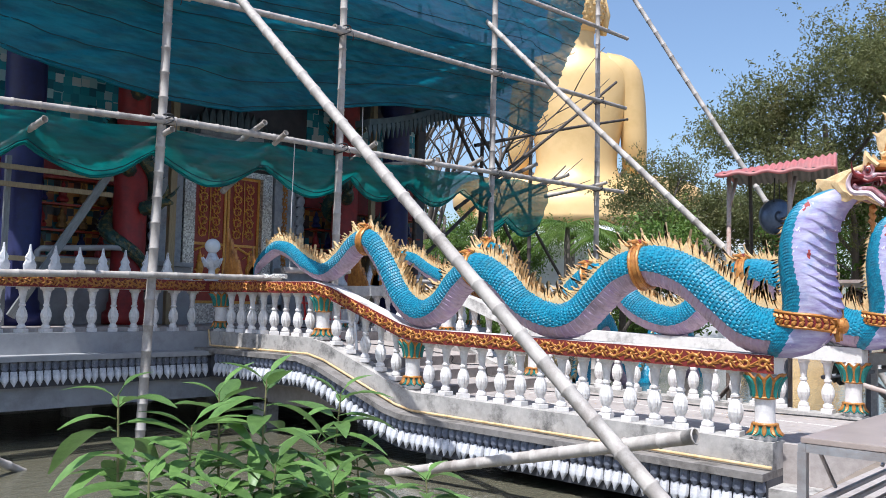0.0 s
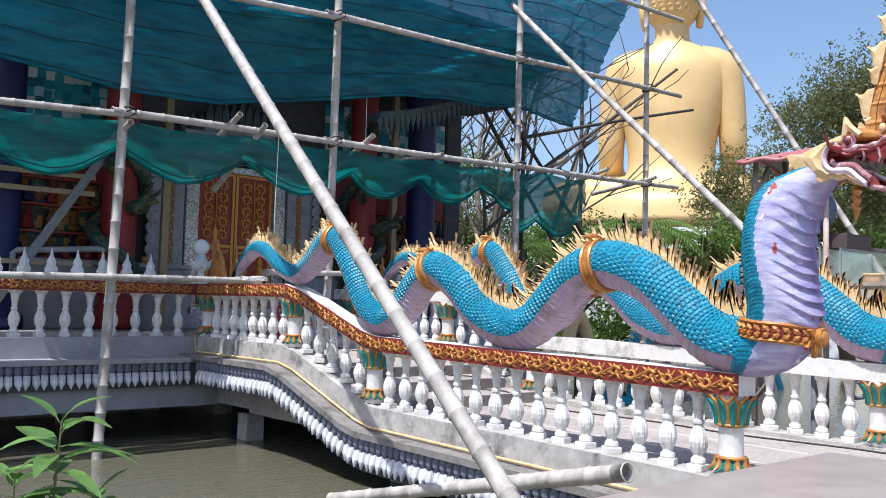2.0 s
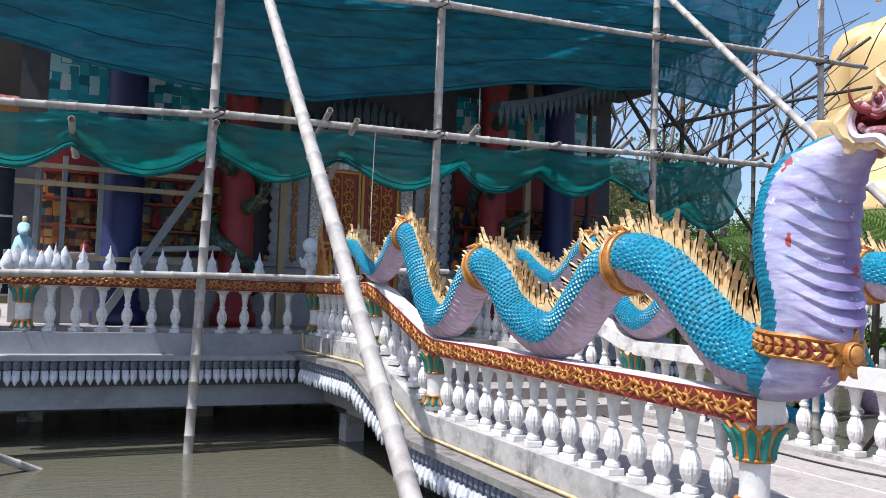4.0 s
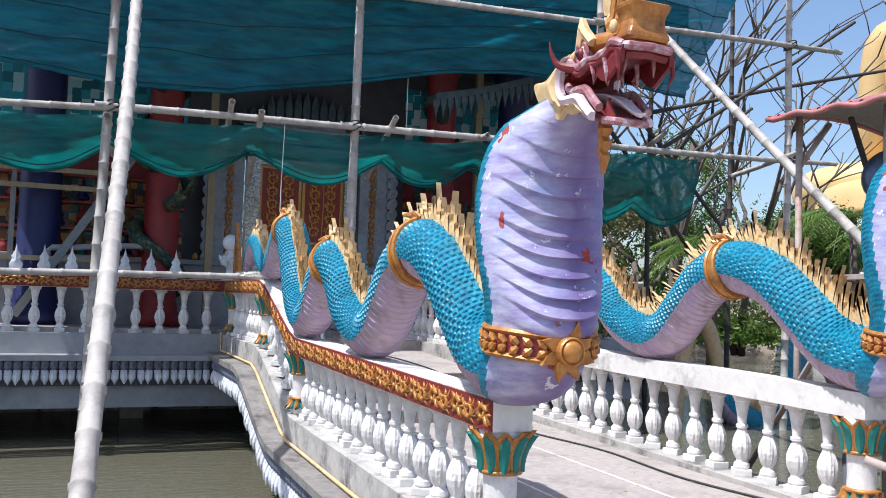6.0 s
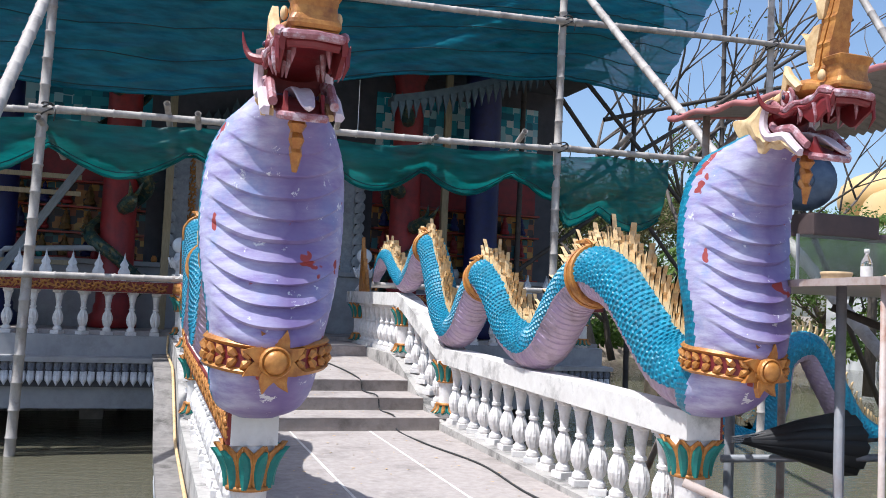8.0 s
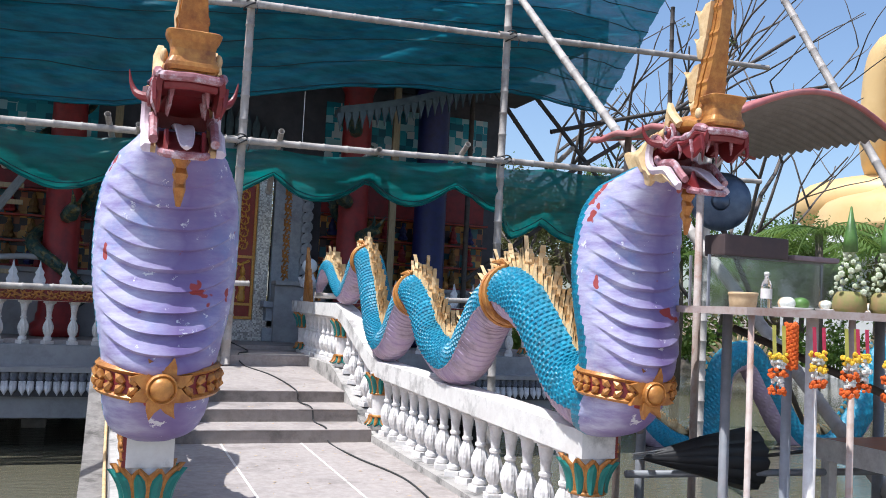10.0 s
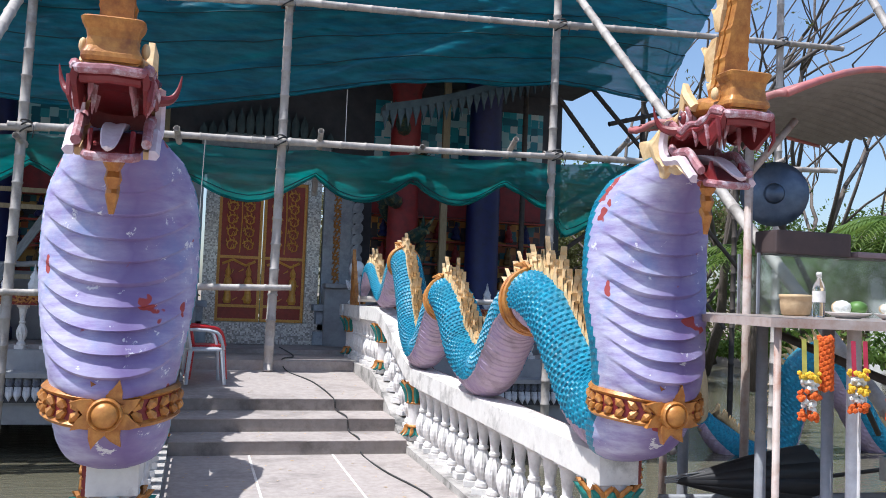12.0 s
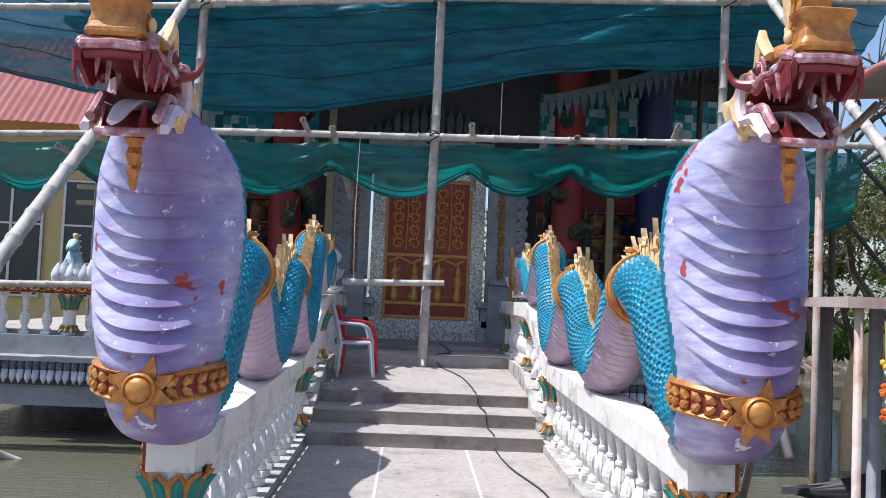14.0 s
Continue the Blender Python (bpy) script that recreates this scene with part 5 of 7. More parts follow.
# door: two leaves in a mirror-mosaic frame
door = thing("door_1", "closed red temple door covered in gold carving", "door", kind="structure")
part("door_frame", newbox(-0.93, -0.70, WALL_Y - 0.14, WALL_Y + 0.1, 1.0, 3.66), SILVER, door)
part("door_frame", newbox(0.80, 1.03, WALL_Y - 0.14, WALL_Y + 0.1, 1.0, 3.66), SILVER, door)
part("door_frame", newbox(-0.70, 0.80, WALL_Y - 0.14, WALL_Y + 0.1, 3.55, 3.66), SILVER, door)
part("door_sill", newbox(-1.0, 1.1, WALL_Y - 0.42, WALL_Y + 0.05, 0.762, 1.12), SILVER, door)
for x0, x1 in ((-0.70, 0.04), (0.06, 0.80)):
    leaf = part("door_leaf", newbox(x0, x1, WALL_Y - 0.02, WALL_Y + 0.06, 1.12, 3.55), DOORRED, door)
    bm = bmesh.new()
    for a, b, c, d in ((x0, x0 + 0.05, 1.12, 3.55), (x1 - 0.05, x1, 1.12, 3.55)):
        box(bm, a, b, WALL_Y - 0.045, WALL_Y - 0.021, c, d, bevel=0.006)
    for c in (1.12, 1.36, 2.20, 3.50):
        box(bm, x0 + 0.051, x1 - 0.051, WALL_Y - 0.045, WALL_Y - 0.021, c, c + 0.05, bevel=0.006)
    part("moulding", bm, DOORGOLD, leaf)
    # flame vines over the upper panel
    rng = random.Random(int(x0 * 100))
    bm = bmesh.new()
    w = x1 - x0 - 0.14
    for side_ in (-1, 1):
        for k in range(5):
            cx, cz = (x0 + x1) / 2 + side_ * w * 0.24, 2.42 + 0.22 * k
            pts = []
            for i in range(18):
                f = i / 17
                a = math.pi * (-0.4 + 2.3 * f) * side_
                rr = 0.105 * (1 - 0.75 * f)
                pts.append((cx + rr * math.sin(a), WALL_Y - 0.032, cz + rr * math.cos(a)))
            tube(bm, pts, [0.014 - 0.008 * i / 17 for i in range(18)], 5)
            for j in range(7):
                a = j * 0.9 + k
                o = Vector((cx + 0.06 * math.cos(a), WALL_Y - 0.03, cz + 0.07 * math.sin(a)))
                tube(bm, [o, o + Vector((0.03 * math.cos(a + 0.4), -0.01, 0.04 + 0.02 * math.sin(a))), o + Vector((0.035 * math.cos(a + 1), 0, 0.09))], [0.012, 0.014, 0.002], 5)
    tube(bm, [((x0 + x1) / 2, WALL_Y - 0.03, 2.3), ((x0 + x1) / 2 + 0.02, WALL_Y - 0.035, 2.9), ((x0 + x1) / 2, WALL_Y - 0.03, 3.48)], 0.012, 5)
    part("vine_carving", bm, DOORGOLD, leaf)
    # figure panel below, kept as plain shapes
    bm = bmesh.new()
    cx = (x0 + x1) / 2
    for sx in (-1, 1):
        lathe(bm, [(0.055, 0), (0.075, 0.05), (0.05, 0.2), (0.075, 0.34), (0.06, 0.42), (0.03, 0.46), (0.045, 0.5), (0.05, 0.55), (0.02, 0.62), (0.003, 0.72)], 10, at=(cx + sx * 0.17, WALL_Y - 0.03, 1.43))
    tube(bm, [(cx - 0.28, WALL_Y - 0.03, 2.1), (cx - 0.1, WALL_Y - 0.035, 2.18), (cx + 0.12, WALL_Y - 0.035, 2.08), (cx + 0.28, WALL_Y - 0.03, 2.16)], 0.025, 6)
    for j in range(10):
        a = j * 0.63
        tube(bm, [(cx + 0.27 * math.cos(a), WALL_Y - 0.03, 1.75 + 0.28 * math.sin(a)), (cx + 0.20 * math.cos(a + 0.3), WALL_Y - 0.035, 1.75 + 0.22 * math.sin(a + 0.3))], [0.018, 0.004], 5)
    part("figure_relief", bm, DOORGOLD, leaf)

# porch columns: plain blue, and red wound with a dragon
def column(name, x, y, r, material, label):
    c = thing(name, label, "column")
    bm = bmesh.new()
    lathe(bm, [(r * 1.35, 0.77), (r * 1.35, 0.95), (r * 1.1, 1.0), (r * 1.1, 1.1), (r, 1.15), (r * 0.95, 5.2), (r * 1.2, 5.35), (r * 1.3, 5.55)], 20, at=(x, y, 0))
    part("shaft", bm, material, c, smooth=True)
    return c


for s in (-1, 1):
    column("porch_column", s * 3.95 - 0.15, 10.2, 0.30, BLUECOL, "dark blue painted temple porch column")
    c = column("dragon_column", s * 2.35, 10.2, 0.27, REDCOL, "red temple column wound with a dark green dragon")
    bm = bmesh.new()
    pts, rad = [], []
    for i in range(90):
        f = i / 89
        a = f * 4.6 * math.pi * s + 1.0
        rr = 0.36 + 0.05 * math.sin(f * 30)
        pts.append((s * 2.35 + rr * math.cos(a), 10.2 + rr * math.sin(a), 1.2 + 3.7 * f))
        rad.append(0.10 * math.sin(math.pi * min(1, 0.12 + f * 0.86)) + 0.02)
    tube(bm, pts, rad, 10)
    for i in range(3, 88, 2):
        p, q = Vector(pts[i]), Vector(pts[i + 1])
        o = Vector((p.x - s * 2.35, p.y - 10.2, 0)).normalized()
        tube(bm, [p + o * rad[i] * 0.7, p + o * (rad[i] + 0.06) + Vector((0, 0, 0.06))], [0.025, 0.003], 5)
    # head and claws that reach out
    for z, a in ((4.45, -1.9), (2.6, -1.3), (3.2, -2.2)):
        d = Vector((math.cos(a), math.sin(a), 0.15))
        o = Vector((s * 2.35, 10.2, z)) + d * 0.3
        tube(bm, [o, o + d * 0.2, o + d * 0.42 + Vector((0, 0, 0.05)), o + d * 0.6 + Vector((0, 0, -0.02))], [0.12, 0.13, 0.09, 0.03], 8)
        for j in (-1, 1):
            tube(bm, [o + d * 0.3, o + d * 0.55 + Vector((0.06 * j, 0, 0.15)), o + d * 0.62 + Vector((0.1 * j, 0, 0.26))], [0.04, 0.03, 0.004], 6)
    part("dragon", bm, DRAGON, c, "dark green and gold dragon")
for x in (-1.62, 3.06):
    tagged(part("timber_prop", newbox(x - 0.06, x + 0.06, 10.1, 10.2, 0.76, 5.5, bevel=0.006), WOODPOST), "raw timber prop standing on the porch", "post")
p = part("plank_brace", newbox(-0.06, 0.06, -0.03, 0.03, 0, 2.9, bevel=0.004), GREYWOOD)
p.matrix_basis = pose(-4.35, 9.75, 0.9, 0, 32, 0)
tagged(p, "grey timber plank leaning on the scaffold", "plank")
lad = thing("trestle", "rough timber trestle frame on the porch", "frame")
for x in (-5.3, -4.95, -4.45):
    part("post", newbox(x - 0.035, x + 0.035, 9.8, 9.87, 0.76, 3.2), GREYWOOD, lad)
for z in (1.7, 2.75, 3.0):
    part("rail", newbox(-5.6, -2.9, 9.735, 9.795, z, z + 0.07), WOODPOST, lad)
vents = thing("air_duct", "dull green metal railing pipe on the porch", "pipe")
bm = bmesh.new()
tube(bm, [(-3.95, 9.9, 1.5), (-3.95, 9.9, 1.86), (-3.9, 9.9, 1.9), (-2.8, 9.9, 1.98), (-2.4, 9.9, 1.98)], 0.045, 10)
part("pipe_run", bm, GREYPAINT, vents, smooth=True)
# incense pots and things on the plinths
rng = random.Random(8)
for k in range(16):
    s = -1 if k % 2 else 1
    x = s * (1.75 + 0.5 * (k // 2) * 0.8 + rng.random() * 0.15)
    bm = bmesh.new()
    r_ = rng.uniform(0.05, 0.09)
    lathe(bm, [(r_ * 0.7, 0), (r_, r_ * 0.6), (r_ * 0.9, r_ * 1.4), (r_ * 0.5, r_ * 1.9), (r_ * 0.65, r_ * 2.1)], 12)
    o = part("offering_pot", bm, rng.choice([WHITE_CLEAN, GOLD, BLUECOL, REDCOL, GREEN]), smooth=True)
    o.matrix_basis = pose(x, WALL_Y - 0.48, 1.83)
    tagged(o, "small glazed offering pot on the plinth", "pot", group="offering pots")

# lamps on the bridge corner posts, and gold swans' tails beside them
for s in (-1, 1):
    lamp = thing("globe_lamp", "white globe lamp in a lotus cup on the corner post", "lamp")
    bm = bmesh.new()
    bmesh.ops.create_uvsphere(bm, u_segments=20, v_segments=14, radius=0.125, matrix=Matrix.Translation((s * 1.42, 9.2, 2.07)))
    part("globe", bm, mat("opal_glass", (0.75, 0.78, 0.82), (0.7, 0.73, 0.78), 0.25, scale=3, bump=0.0), lamp, smooth=True)
    bm = bmesh.new()
    lathe(bm, [(0.10, 1.5), (0.13, 1.53), (0.06, 1.62), (0.05, 1.68), (0.12, 1.76), (0.16, 1.84), (0.10, 1.86), (0.07, 1.95)], 16, at=(s * 1.42, 9.2, 0))
    part("cup", bm, PETAL, lamp, smooth=True)
    for k in range(8):
        bm = bmesh.new()
        prism(bm, leaf_outline(0.1, 0.17), (0, 0, 0), (0, 1, 0), (0.35, 0, 0.93), 0.02, dome=0.01)
        o = part("petal", bm, PETAL, lamp)
        o.matrix_basis = pose(s * 1.42, 9.2, 1.73, 0, 0, 45 * k) @ pose(0.1, 0, 0)
    bm = bmesh.new()
    for k in range(4):
        flame(bm, (s * 1.35, 8.75 - 0.09 * k, 1.5), (0, -1, 0), (0, 0, 1), 0.85 - 0.17 * k, 0.2, 0, thick=0.05, bend=0.18)
    f = part("gilded_finial", bm, GOLD)
    tagged(f, "gilded flame finial at the tail of the serpent", "finial")

# lotus buds and a small guardian lion on the corner of the platform rail
PALEBLUE = mat("pale_blue_paint", (0.42, 0.60, 0.66), (0.25, 0.45, 0.53), 0.55, scale=14, dirt=(0.2, 0.26, 0.3), dirt_amount=0.5, dirt_scale=6)
bud = thing("lotus_row", "pale grey-blue lotus buds in a row on the rail corner", "ornament")
for k in range(8):
    bm = bmesh.new()
    hb_ = 0.30 + 0.08 * (k % 2)
    lathe(bm, [(0.05, 0), (0.085, 0.05), (0.095, hb_ * 0.4), (0.06, hb_ * 0.7), (0.022, hb_ * 0.9), (0.003, hb_)], 12, lobes=6, depth=0.08, at=(-5.62 + 0.1 * k, 9.24 + 0.03 * (k % 2), 1.5))
    part("bud", bm, PETAL, bud, smooth=True)
bm = bmesh.new()
lathe(bm, [(0.10, 0), (0.16, 0.06), (0.17, 0.18), (0.13, 0.32), (0.10, 0.42), (0.05, 0.46)], 18, at=(-5.45, 9.42, 1.55))
loft(bm, [(9.46, 2.06, 0.06, 0.07), (9.36, 2.09, 0.085, 0.09), (9.26, 2.05, 0.07, 0.06), (9.18, 2.02, 0.05, 0.04)], 10, 14, 0)
for v in bm.verts:
    if v.co.x > -1.0:
        v.co.x -= 5.45
for k in range(7):
    flame(bm, (-5.45, 9.42 + 0.035 * k, 2.2 - 0.09 * k), (0, 0.5, -0.86), (0, 0.86, 0.5), 0.16, 0.1, 1, thick=0.05, bend=-0.5)
tagged(part("guardian_lion", bm, [PALEBLUE, CREAM], smooth=True), "pale blue guardian lion statue with golden mane on the rail", "statue")

# red and grey plastic chairs stacked on the landing
def chair_parts(c, material, dx):
    bm = bmesh.new()
    box(bm, -0.21 + dx, 0.21 + dx, -0.2, 0.2, 0.40, 0.43, bevel=0.012)
    part("seat", bm, material, c, smooth=False)
    for x in (-0.2, 0.2):
        for y in (-0.19, 0.19):
            bm = bmesh.new()
            tube(bm, [(x * 1.15 + dx, y * 1.2, 0.0), (x + dx, y, 0.41)], [0.02, 0.028], 6)
            part("leg", bm, material, c)
    bm = bmesh.new()
    arch = [(-0.21 + dx, 0.19, 0.42), (-0.235 + dx, 0.24, 0.65), (-0.17 + dx, 0.28, 0.8), (dx, 0.29, 0.83), (0.17 + dx, 0.28, 0.8), (0.235 + dx, 0.24, 0.65), (0.21 + dx, 0.19, 0.42)]
    tube(bm, [tuple(q) for q in spline(arch, 24)], 0.022, 8)
    for x in (-0.1, 0.0, 0.1):
        tube(bm, [(x + dx, 0.2, 0.43), (x + dx, 0.27, 0.8)], 0.018, 6)
    part("backrest", bm, material, c, smooth=True)
    for sx in (-1, 1):
        bm = bmesh.new()
        arm = [(sx * 0.23 + dx, 0.24, 0.66), (sx * 0.26 + dx, 0.1, 0.66), (sx * 0.26 + dx, -0.12, 0.62), (sx * 0.23 + dx, -0.2, 0.42)]
        tube(bm, [tuple(q) for q in spline(arm, 12)], 0.02, 6)
        part("armrest", bm, material, c, smooth=True)


REDPLASTIC = mat("red_plastic", (0.50, 0.015, 0.02), (0.38, 0.012, 0.015), 0.35, scale=20, bump=0.05)
GREYPLASTIC = mat("pale_grey_plastic", (0.50, 0.53, 0.58), (0.42, 0.45, 0.5), 0.4, scale=20, bump=0.05)
for material, m, lb in ((REDPLASTIC, pose(-0.86, 7.15, 0.525, 0, 0, 100), "red plastic stacking armchair on the bridge landing"), (GREYPLASTIC, pose(-0.88, 6.75, 0.50, 0, 0, 98), "pale grey plastic armchair on the bridge landing")):
    c = thing("plastic_chair", lb, "chair", m=m)
    chair_parts(c, material, 0)
# cable that trails down the steps
cable = thing("cable", "black electric cable trailing down the steps", "cable")
bm = bmesh.new()
tube(bm, [tuple(q) for q in spline([(0.3, 9.6, 0.78), (0.42, 8.6, 0.715), (0.2, 8.0, 0.712), (0.25, 7.8, 0.57), (0.5, 6.9, 0.51), (0.6, 5.8, 0.44), (0.63, 5.72, 0.31), (0.66, 5.15, 0.31), (0.68, 5.06, 0.165), (0.7, 4.55, 0.165), (0.72, 4.46, 0.025), (0.78, 3.6, 0.02), (0.95, 2.6, 0.012), (0.9, 1.4, 0.006), (1.1, 0.2, -0.003), (1.0, -0.9, -0.01)], 120)], 0.009, 6)
part("wire", bm, ROPE, cable, smooth=True)
# strings
for pts, lb in (([(-1.0, 7.7, 3.7), (-1.02, 7.7, 2.6), (-1.0, 7.72, 1.7)], "thin white string hanging from the scaffold"), ([(1.0, 8.3, 4.7), (1.0, 8.3, 3.9)], "thin white string hanging from the net")):
    bm = bmesh.new()
    tube(bm, [tuple(q) for q in spline(pts, 12)], 0.006, 5)
    tagged(part("string", bm, STRING), lb, "string")
bm = bmesh.new()
rng = random.Random(3)
for k in range(9):
    c = Vector((-1.35 + rng.uniform(-0.08, 0.08), 7.75 + rng.uniform(-0.12, 0.12), 1.56))
    tube(bm, [c + Vector((0.16 * math.cos(a) * rng.uniform(0.5, 1.1), 0.2 * math.sin(a), 0.03 * math.sin(3 * a + k) + 0.02)) for a in np.linspace(0, 6.0, 18)], 0.008, 5)
tagged(part("rope_coil", bm, STRING), "tangled white rope coil on the rail corner", "rope")


# ---- offering stand beside the bridge ----
STEEL = mat("scuffed_steel", (0.42, 0.42, 0.43), (0.33, 0.33, 0.34), 0.45, metal=0.55, scale=15, dirt=(0.25, 0.15, 0.09), dirt_amount=0.4, dirt_scale=3)
TABLETOP = mat("dusty_brown_steel_top", (0.40, 0.33, 0.29), (0.32, 0.26, 0.23), 0.35, metal=0.1, scale=6, dirt=(0.25, 0.2, 0.17), dirt_amount=0.4)
RUST = mat("rusty_white_steel", (0.52, 0.46, 0.43), (0.36, 0.26, 0.21), 0.6, scale=10, dirt=(0.24, 0.09, 0.04), dirt_amount=0.8, dirt_scale=5)
GREYSTEEL = mat("grey_painted_steel", (0.27, 0.28, 0.31), (0.19, 0.20, 0.22), 0.5, scale=10, dirt=(0.2, 0.1, 0.05), dirt_amount=0.4)
PINKROOF = mat("faded_red_roof_sheet", (0.50, 0.17, 0.16), (0.38, 0.11, 0.11), 0.55, scale=6, dirt=(0.3, 0.2, 0.18), dirt_amount=0.5)
ROOFUNDER = mat("grey_roof_underside", (0.26, 0.24, 0.23), (0.19, 0.17, 0.165), 0.6, scale=6)
CLAY = mat("pale_clay", (0.60, 0.44, 0.26), (0.48, 0.33, 0.18), 0.8, scale=16)
BLACKCLOTH = mat("black_tarp", (0.03, 0.03, 0.034), (0.015, 0.015, 0.018), 0.6, scale=8)
LEAFGREEN = mat("leaf_green", (0.09, 0.19, 0.04), (0.05, 0.11, 0.022), 0.45, scale=14, vary=0.2)
MARIGOLD = mat("marigold_orange", (0.70, 0.14, 0.01), (0.48, 0.06, 0.006), 0.8, scale=60, bump=0.8)
YELLOWFL = mat("yellow_flower", (0.80, 0.52, 0.03), (0.68, 0.38, 0.02), 0.8, scale=60, bump=0.8)
PALEFL = mat("pale_green_white_flower", (0.62, 0.64, 0.50), (0.30, 0.36, 0.20), 0.8, scale=40, bump=0.8)
WHITEFL = mat("white_flower", (0.78, 0.78, 0.74), (0.6, 0.62, 0.55), 0.8, scale=60, bump=0.8)
PINKRIB = mat("pink_ribbon", (0.65, 0.04, 0.10), (0.5, 0.03, 0.07), 0.5, scale=20)
YELRIB = mat("yellow_ribbon", (0.62, 0.58, 0.12), (0.5, 0.46, 0.08), 0.5, scale=20)

stand = thing("offering_stand", "tall steel offering table with rusty white edge beside the bridge", "table")
TZ = 1.63
C0, DU, DV = Vector((2.15, 1.7, 0)), Vector((0.97, -0.243, 0)), Vector((-0.243, -0.97, 0))


def slab(bm, o, du, dv, lu, lv, z0, z1):
    p = [o, o + du * lu, o + du * lu + dv * lv, o + dv * lv]
    rings(bm, [[Vector((q.x, q.y, z)) for q in p] for z in (z0, z1)])


bm = bmesh.new()
slab(bm, C0, DU, DV, 2.8, 3.1, TZ - 0.02, TZ)
part("tabletop", bm, TABLETOP, stand)
bm = bmesh.new()
slab(bm, C0 + DV * 3.1, DU, DV, 2.8, 0.03, TZ - 0.036, TZ + 0.004)
slab(bm, C0 - DU * 0.03, DU, DV, 0.03, 3.13, TZ - 0.036, TZ + 0.004)
part("edge_trim", bm, RUST, stand)
for u, v, mt, r in ((0.3, 2.2, GREYSTEEL, 0.03), (0.02, 3.08, RUST, 0.016), (0.42, 2.7, GREYSTEEL, 0.028), (0.42, 2.95, WHITE_CLEAN, 0.032), (0.58, 3.05, RUST, 0.018), (2.6, 2.9, GREYSTEEL, 0.045), (2.6, 0.2, GREYSTEEL, 0.045), (0.5, 0.2, GREYSTEEL, 0.04)):
    q = C0 + DU * u + DV * v
    bm = bmesh.new()
    tube(bm, [(q.x, q.y, -1.6), (q.x, q.y, TZ - 0.02)], r, 10)
    part("leg", bm, mt, stand, smooth=True)
for a, b, mt in (((0.0, 0.2, 1.62), (0.1, 1.3, 0.75), GREYSTEEL), ((0.1, 1.0, 1.64), (0.05, -0.9, -0.4), RUST), ((0.1, 1.02, 0.40), (3.0, 0.5, 0.40), GREYSTEEL), ((0.9, 1.0, 1.5), (3.0, 2.4, 0.5), DARKPOLE), ((-0.5, 1.9, 0.40), (0.9, 2.9, -0.1), RUST)):
    p0, p1 = (C0 + DU * q[0] + DV * q[1] + Vector((0, 0, q[2])) for q in (a, b))
    bm = bmesh.new()
    tube(bm, [p0, p1], 0.028, 8)
    part("brace", bm, mt, stand, smooth=True)
low = thing("low_table", "white-framed low table with orange top beside the offering stand", "table")
part("tabletop", newbox(3.73, 4.9, -0.9, 0.62, 0.62, 0.66, bevel=0.006), mat("orange_laminate", (0.55, 0.17, 0.06), (0.42, 0.12, 0.04), 0.5, scale=8), low)
part("apron", newbox(3.70, 4.93, -0.93, -0.905, 0.5, 0.655), WHITE_CLEAN, low)
part("apron", newbox(3.70, 3.725, -0.90, 0.64, 0.5, 0.665), WHITE_CLEAN, low)
for x in (3.78, 4.84):
    for y in (-0.85, 0.56):
        part("leg", newbox(x - 0.04, x + 0.04, y - 0.04, y + 0.04, -0.3, 0.62), WHITE_CLEAN, low)

# canopy: arched corrugated sheet
canopy = thing("canopy", "arched faded red corrugated canopy on steel posts", "canopy")
E0, EV, EU = Vector((2.6, 2.4, 3.2)), Vector((0.29, -0.957, 0)), Vector((0.957, 0.29, 0))
bm = bmesh.new()
rows = []
for i in range(81):
    v = 1.6 * i / 80
    row = []
    for j in range(25):
        u = j / 24
        row.append(E0 + EV * v + EU * 2.7 * u + Vector((0, 0, 0.20 * u + 0.30 * math.sin(math.pi * u) * (0.35 + 0.65 * v / 1.6) + 0.02 * math.sin(i * math.pi / 2.5) + 0.03 * v)))
    rows.append(row)
rings(bm, rows, close=False, cap=False)
sheet = part("roof_sheet", bm, ROOFUNDER, canopy, smooth=True)
bm = bmesh.new()
rings(bm, [[p + Vector((0, 0, 0.012)) for p in row] for row in rows], close=False, cap=False)
part("roof_paint", bm, PINKROOF, canopy, "faded red painted top of the sheet", smooth=True)
bm = bmesh.new()
tube(bm, [r[0] + Vector((0, 0, 0.0)) for r in rows[::4]], 0.028, 8)
tube(bm, list(rows[-1][::2]), 0.028, 8)
tube(bm, list(rows[0][::2]), 0.022, 8)
part("roof_edge", bm, PINKROOF, canopy, smooth=True)
for u, v in ((0.35, 0.15), (0.35, 1.0)):
    q = E0 + EV * v + EU * u
    bm = bmesh.new()
    tube(bm, [(q.x, q.y, -1.5), (q.x, q.y, 3.26)], 0.034, 10)
    tube(bm, [(q.x, q.y, 2.75), (q.x + 0.5, q.y + 0.1, 3.25)], 0.03, 8)
    part("post", bm, RUST, canopy, smooth=True)
bm = bmesh.new()
tube(bm, [E0 + EU * 0.9 + EV * 0.4 + Vector((0, 0, 0.1)), (6.0, 3.2, 0.4)], 0.03, 8)
part("brace", bm, DARKPOLE, canopy, smooth=True)

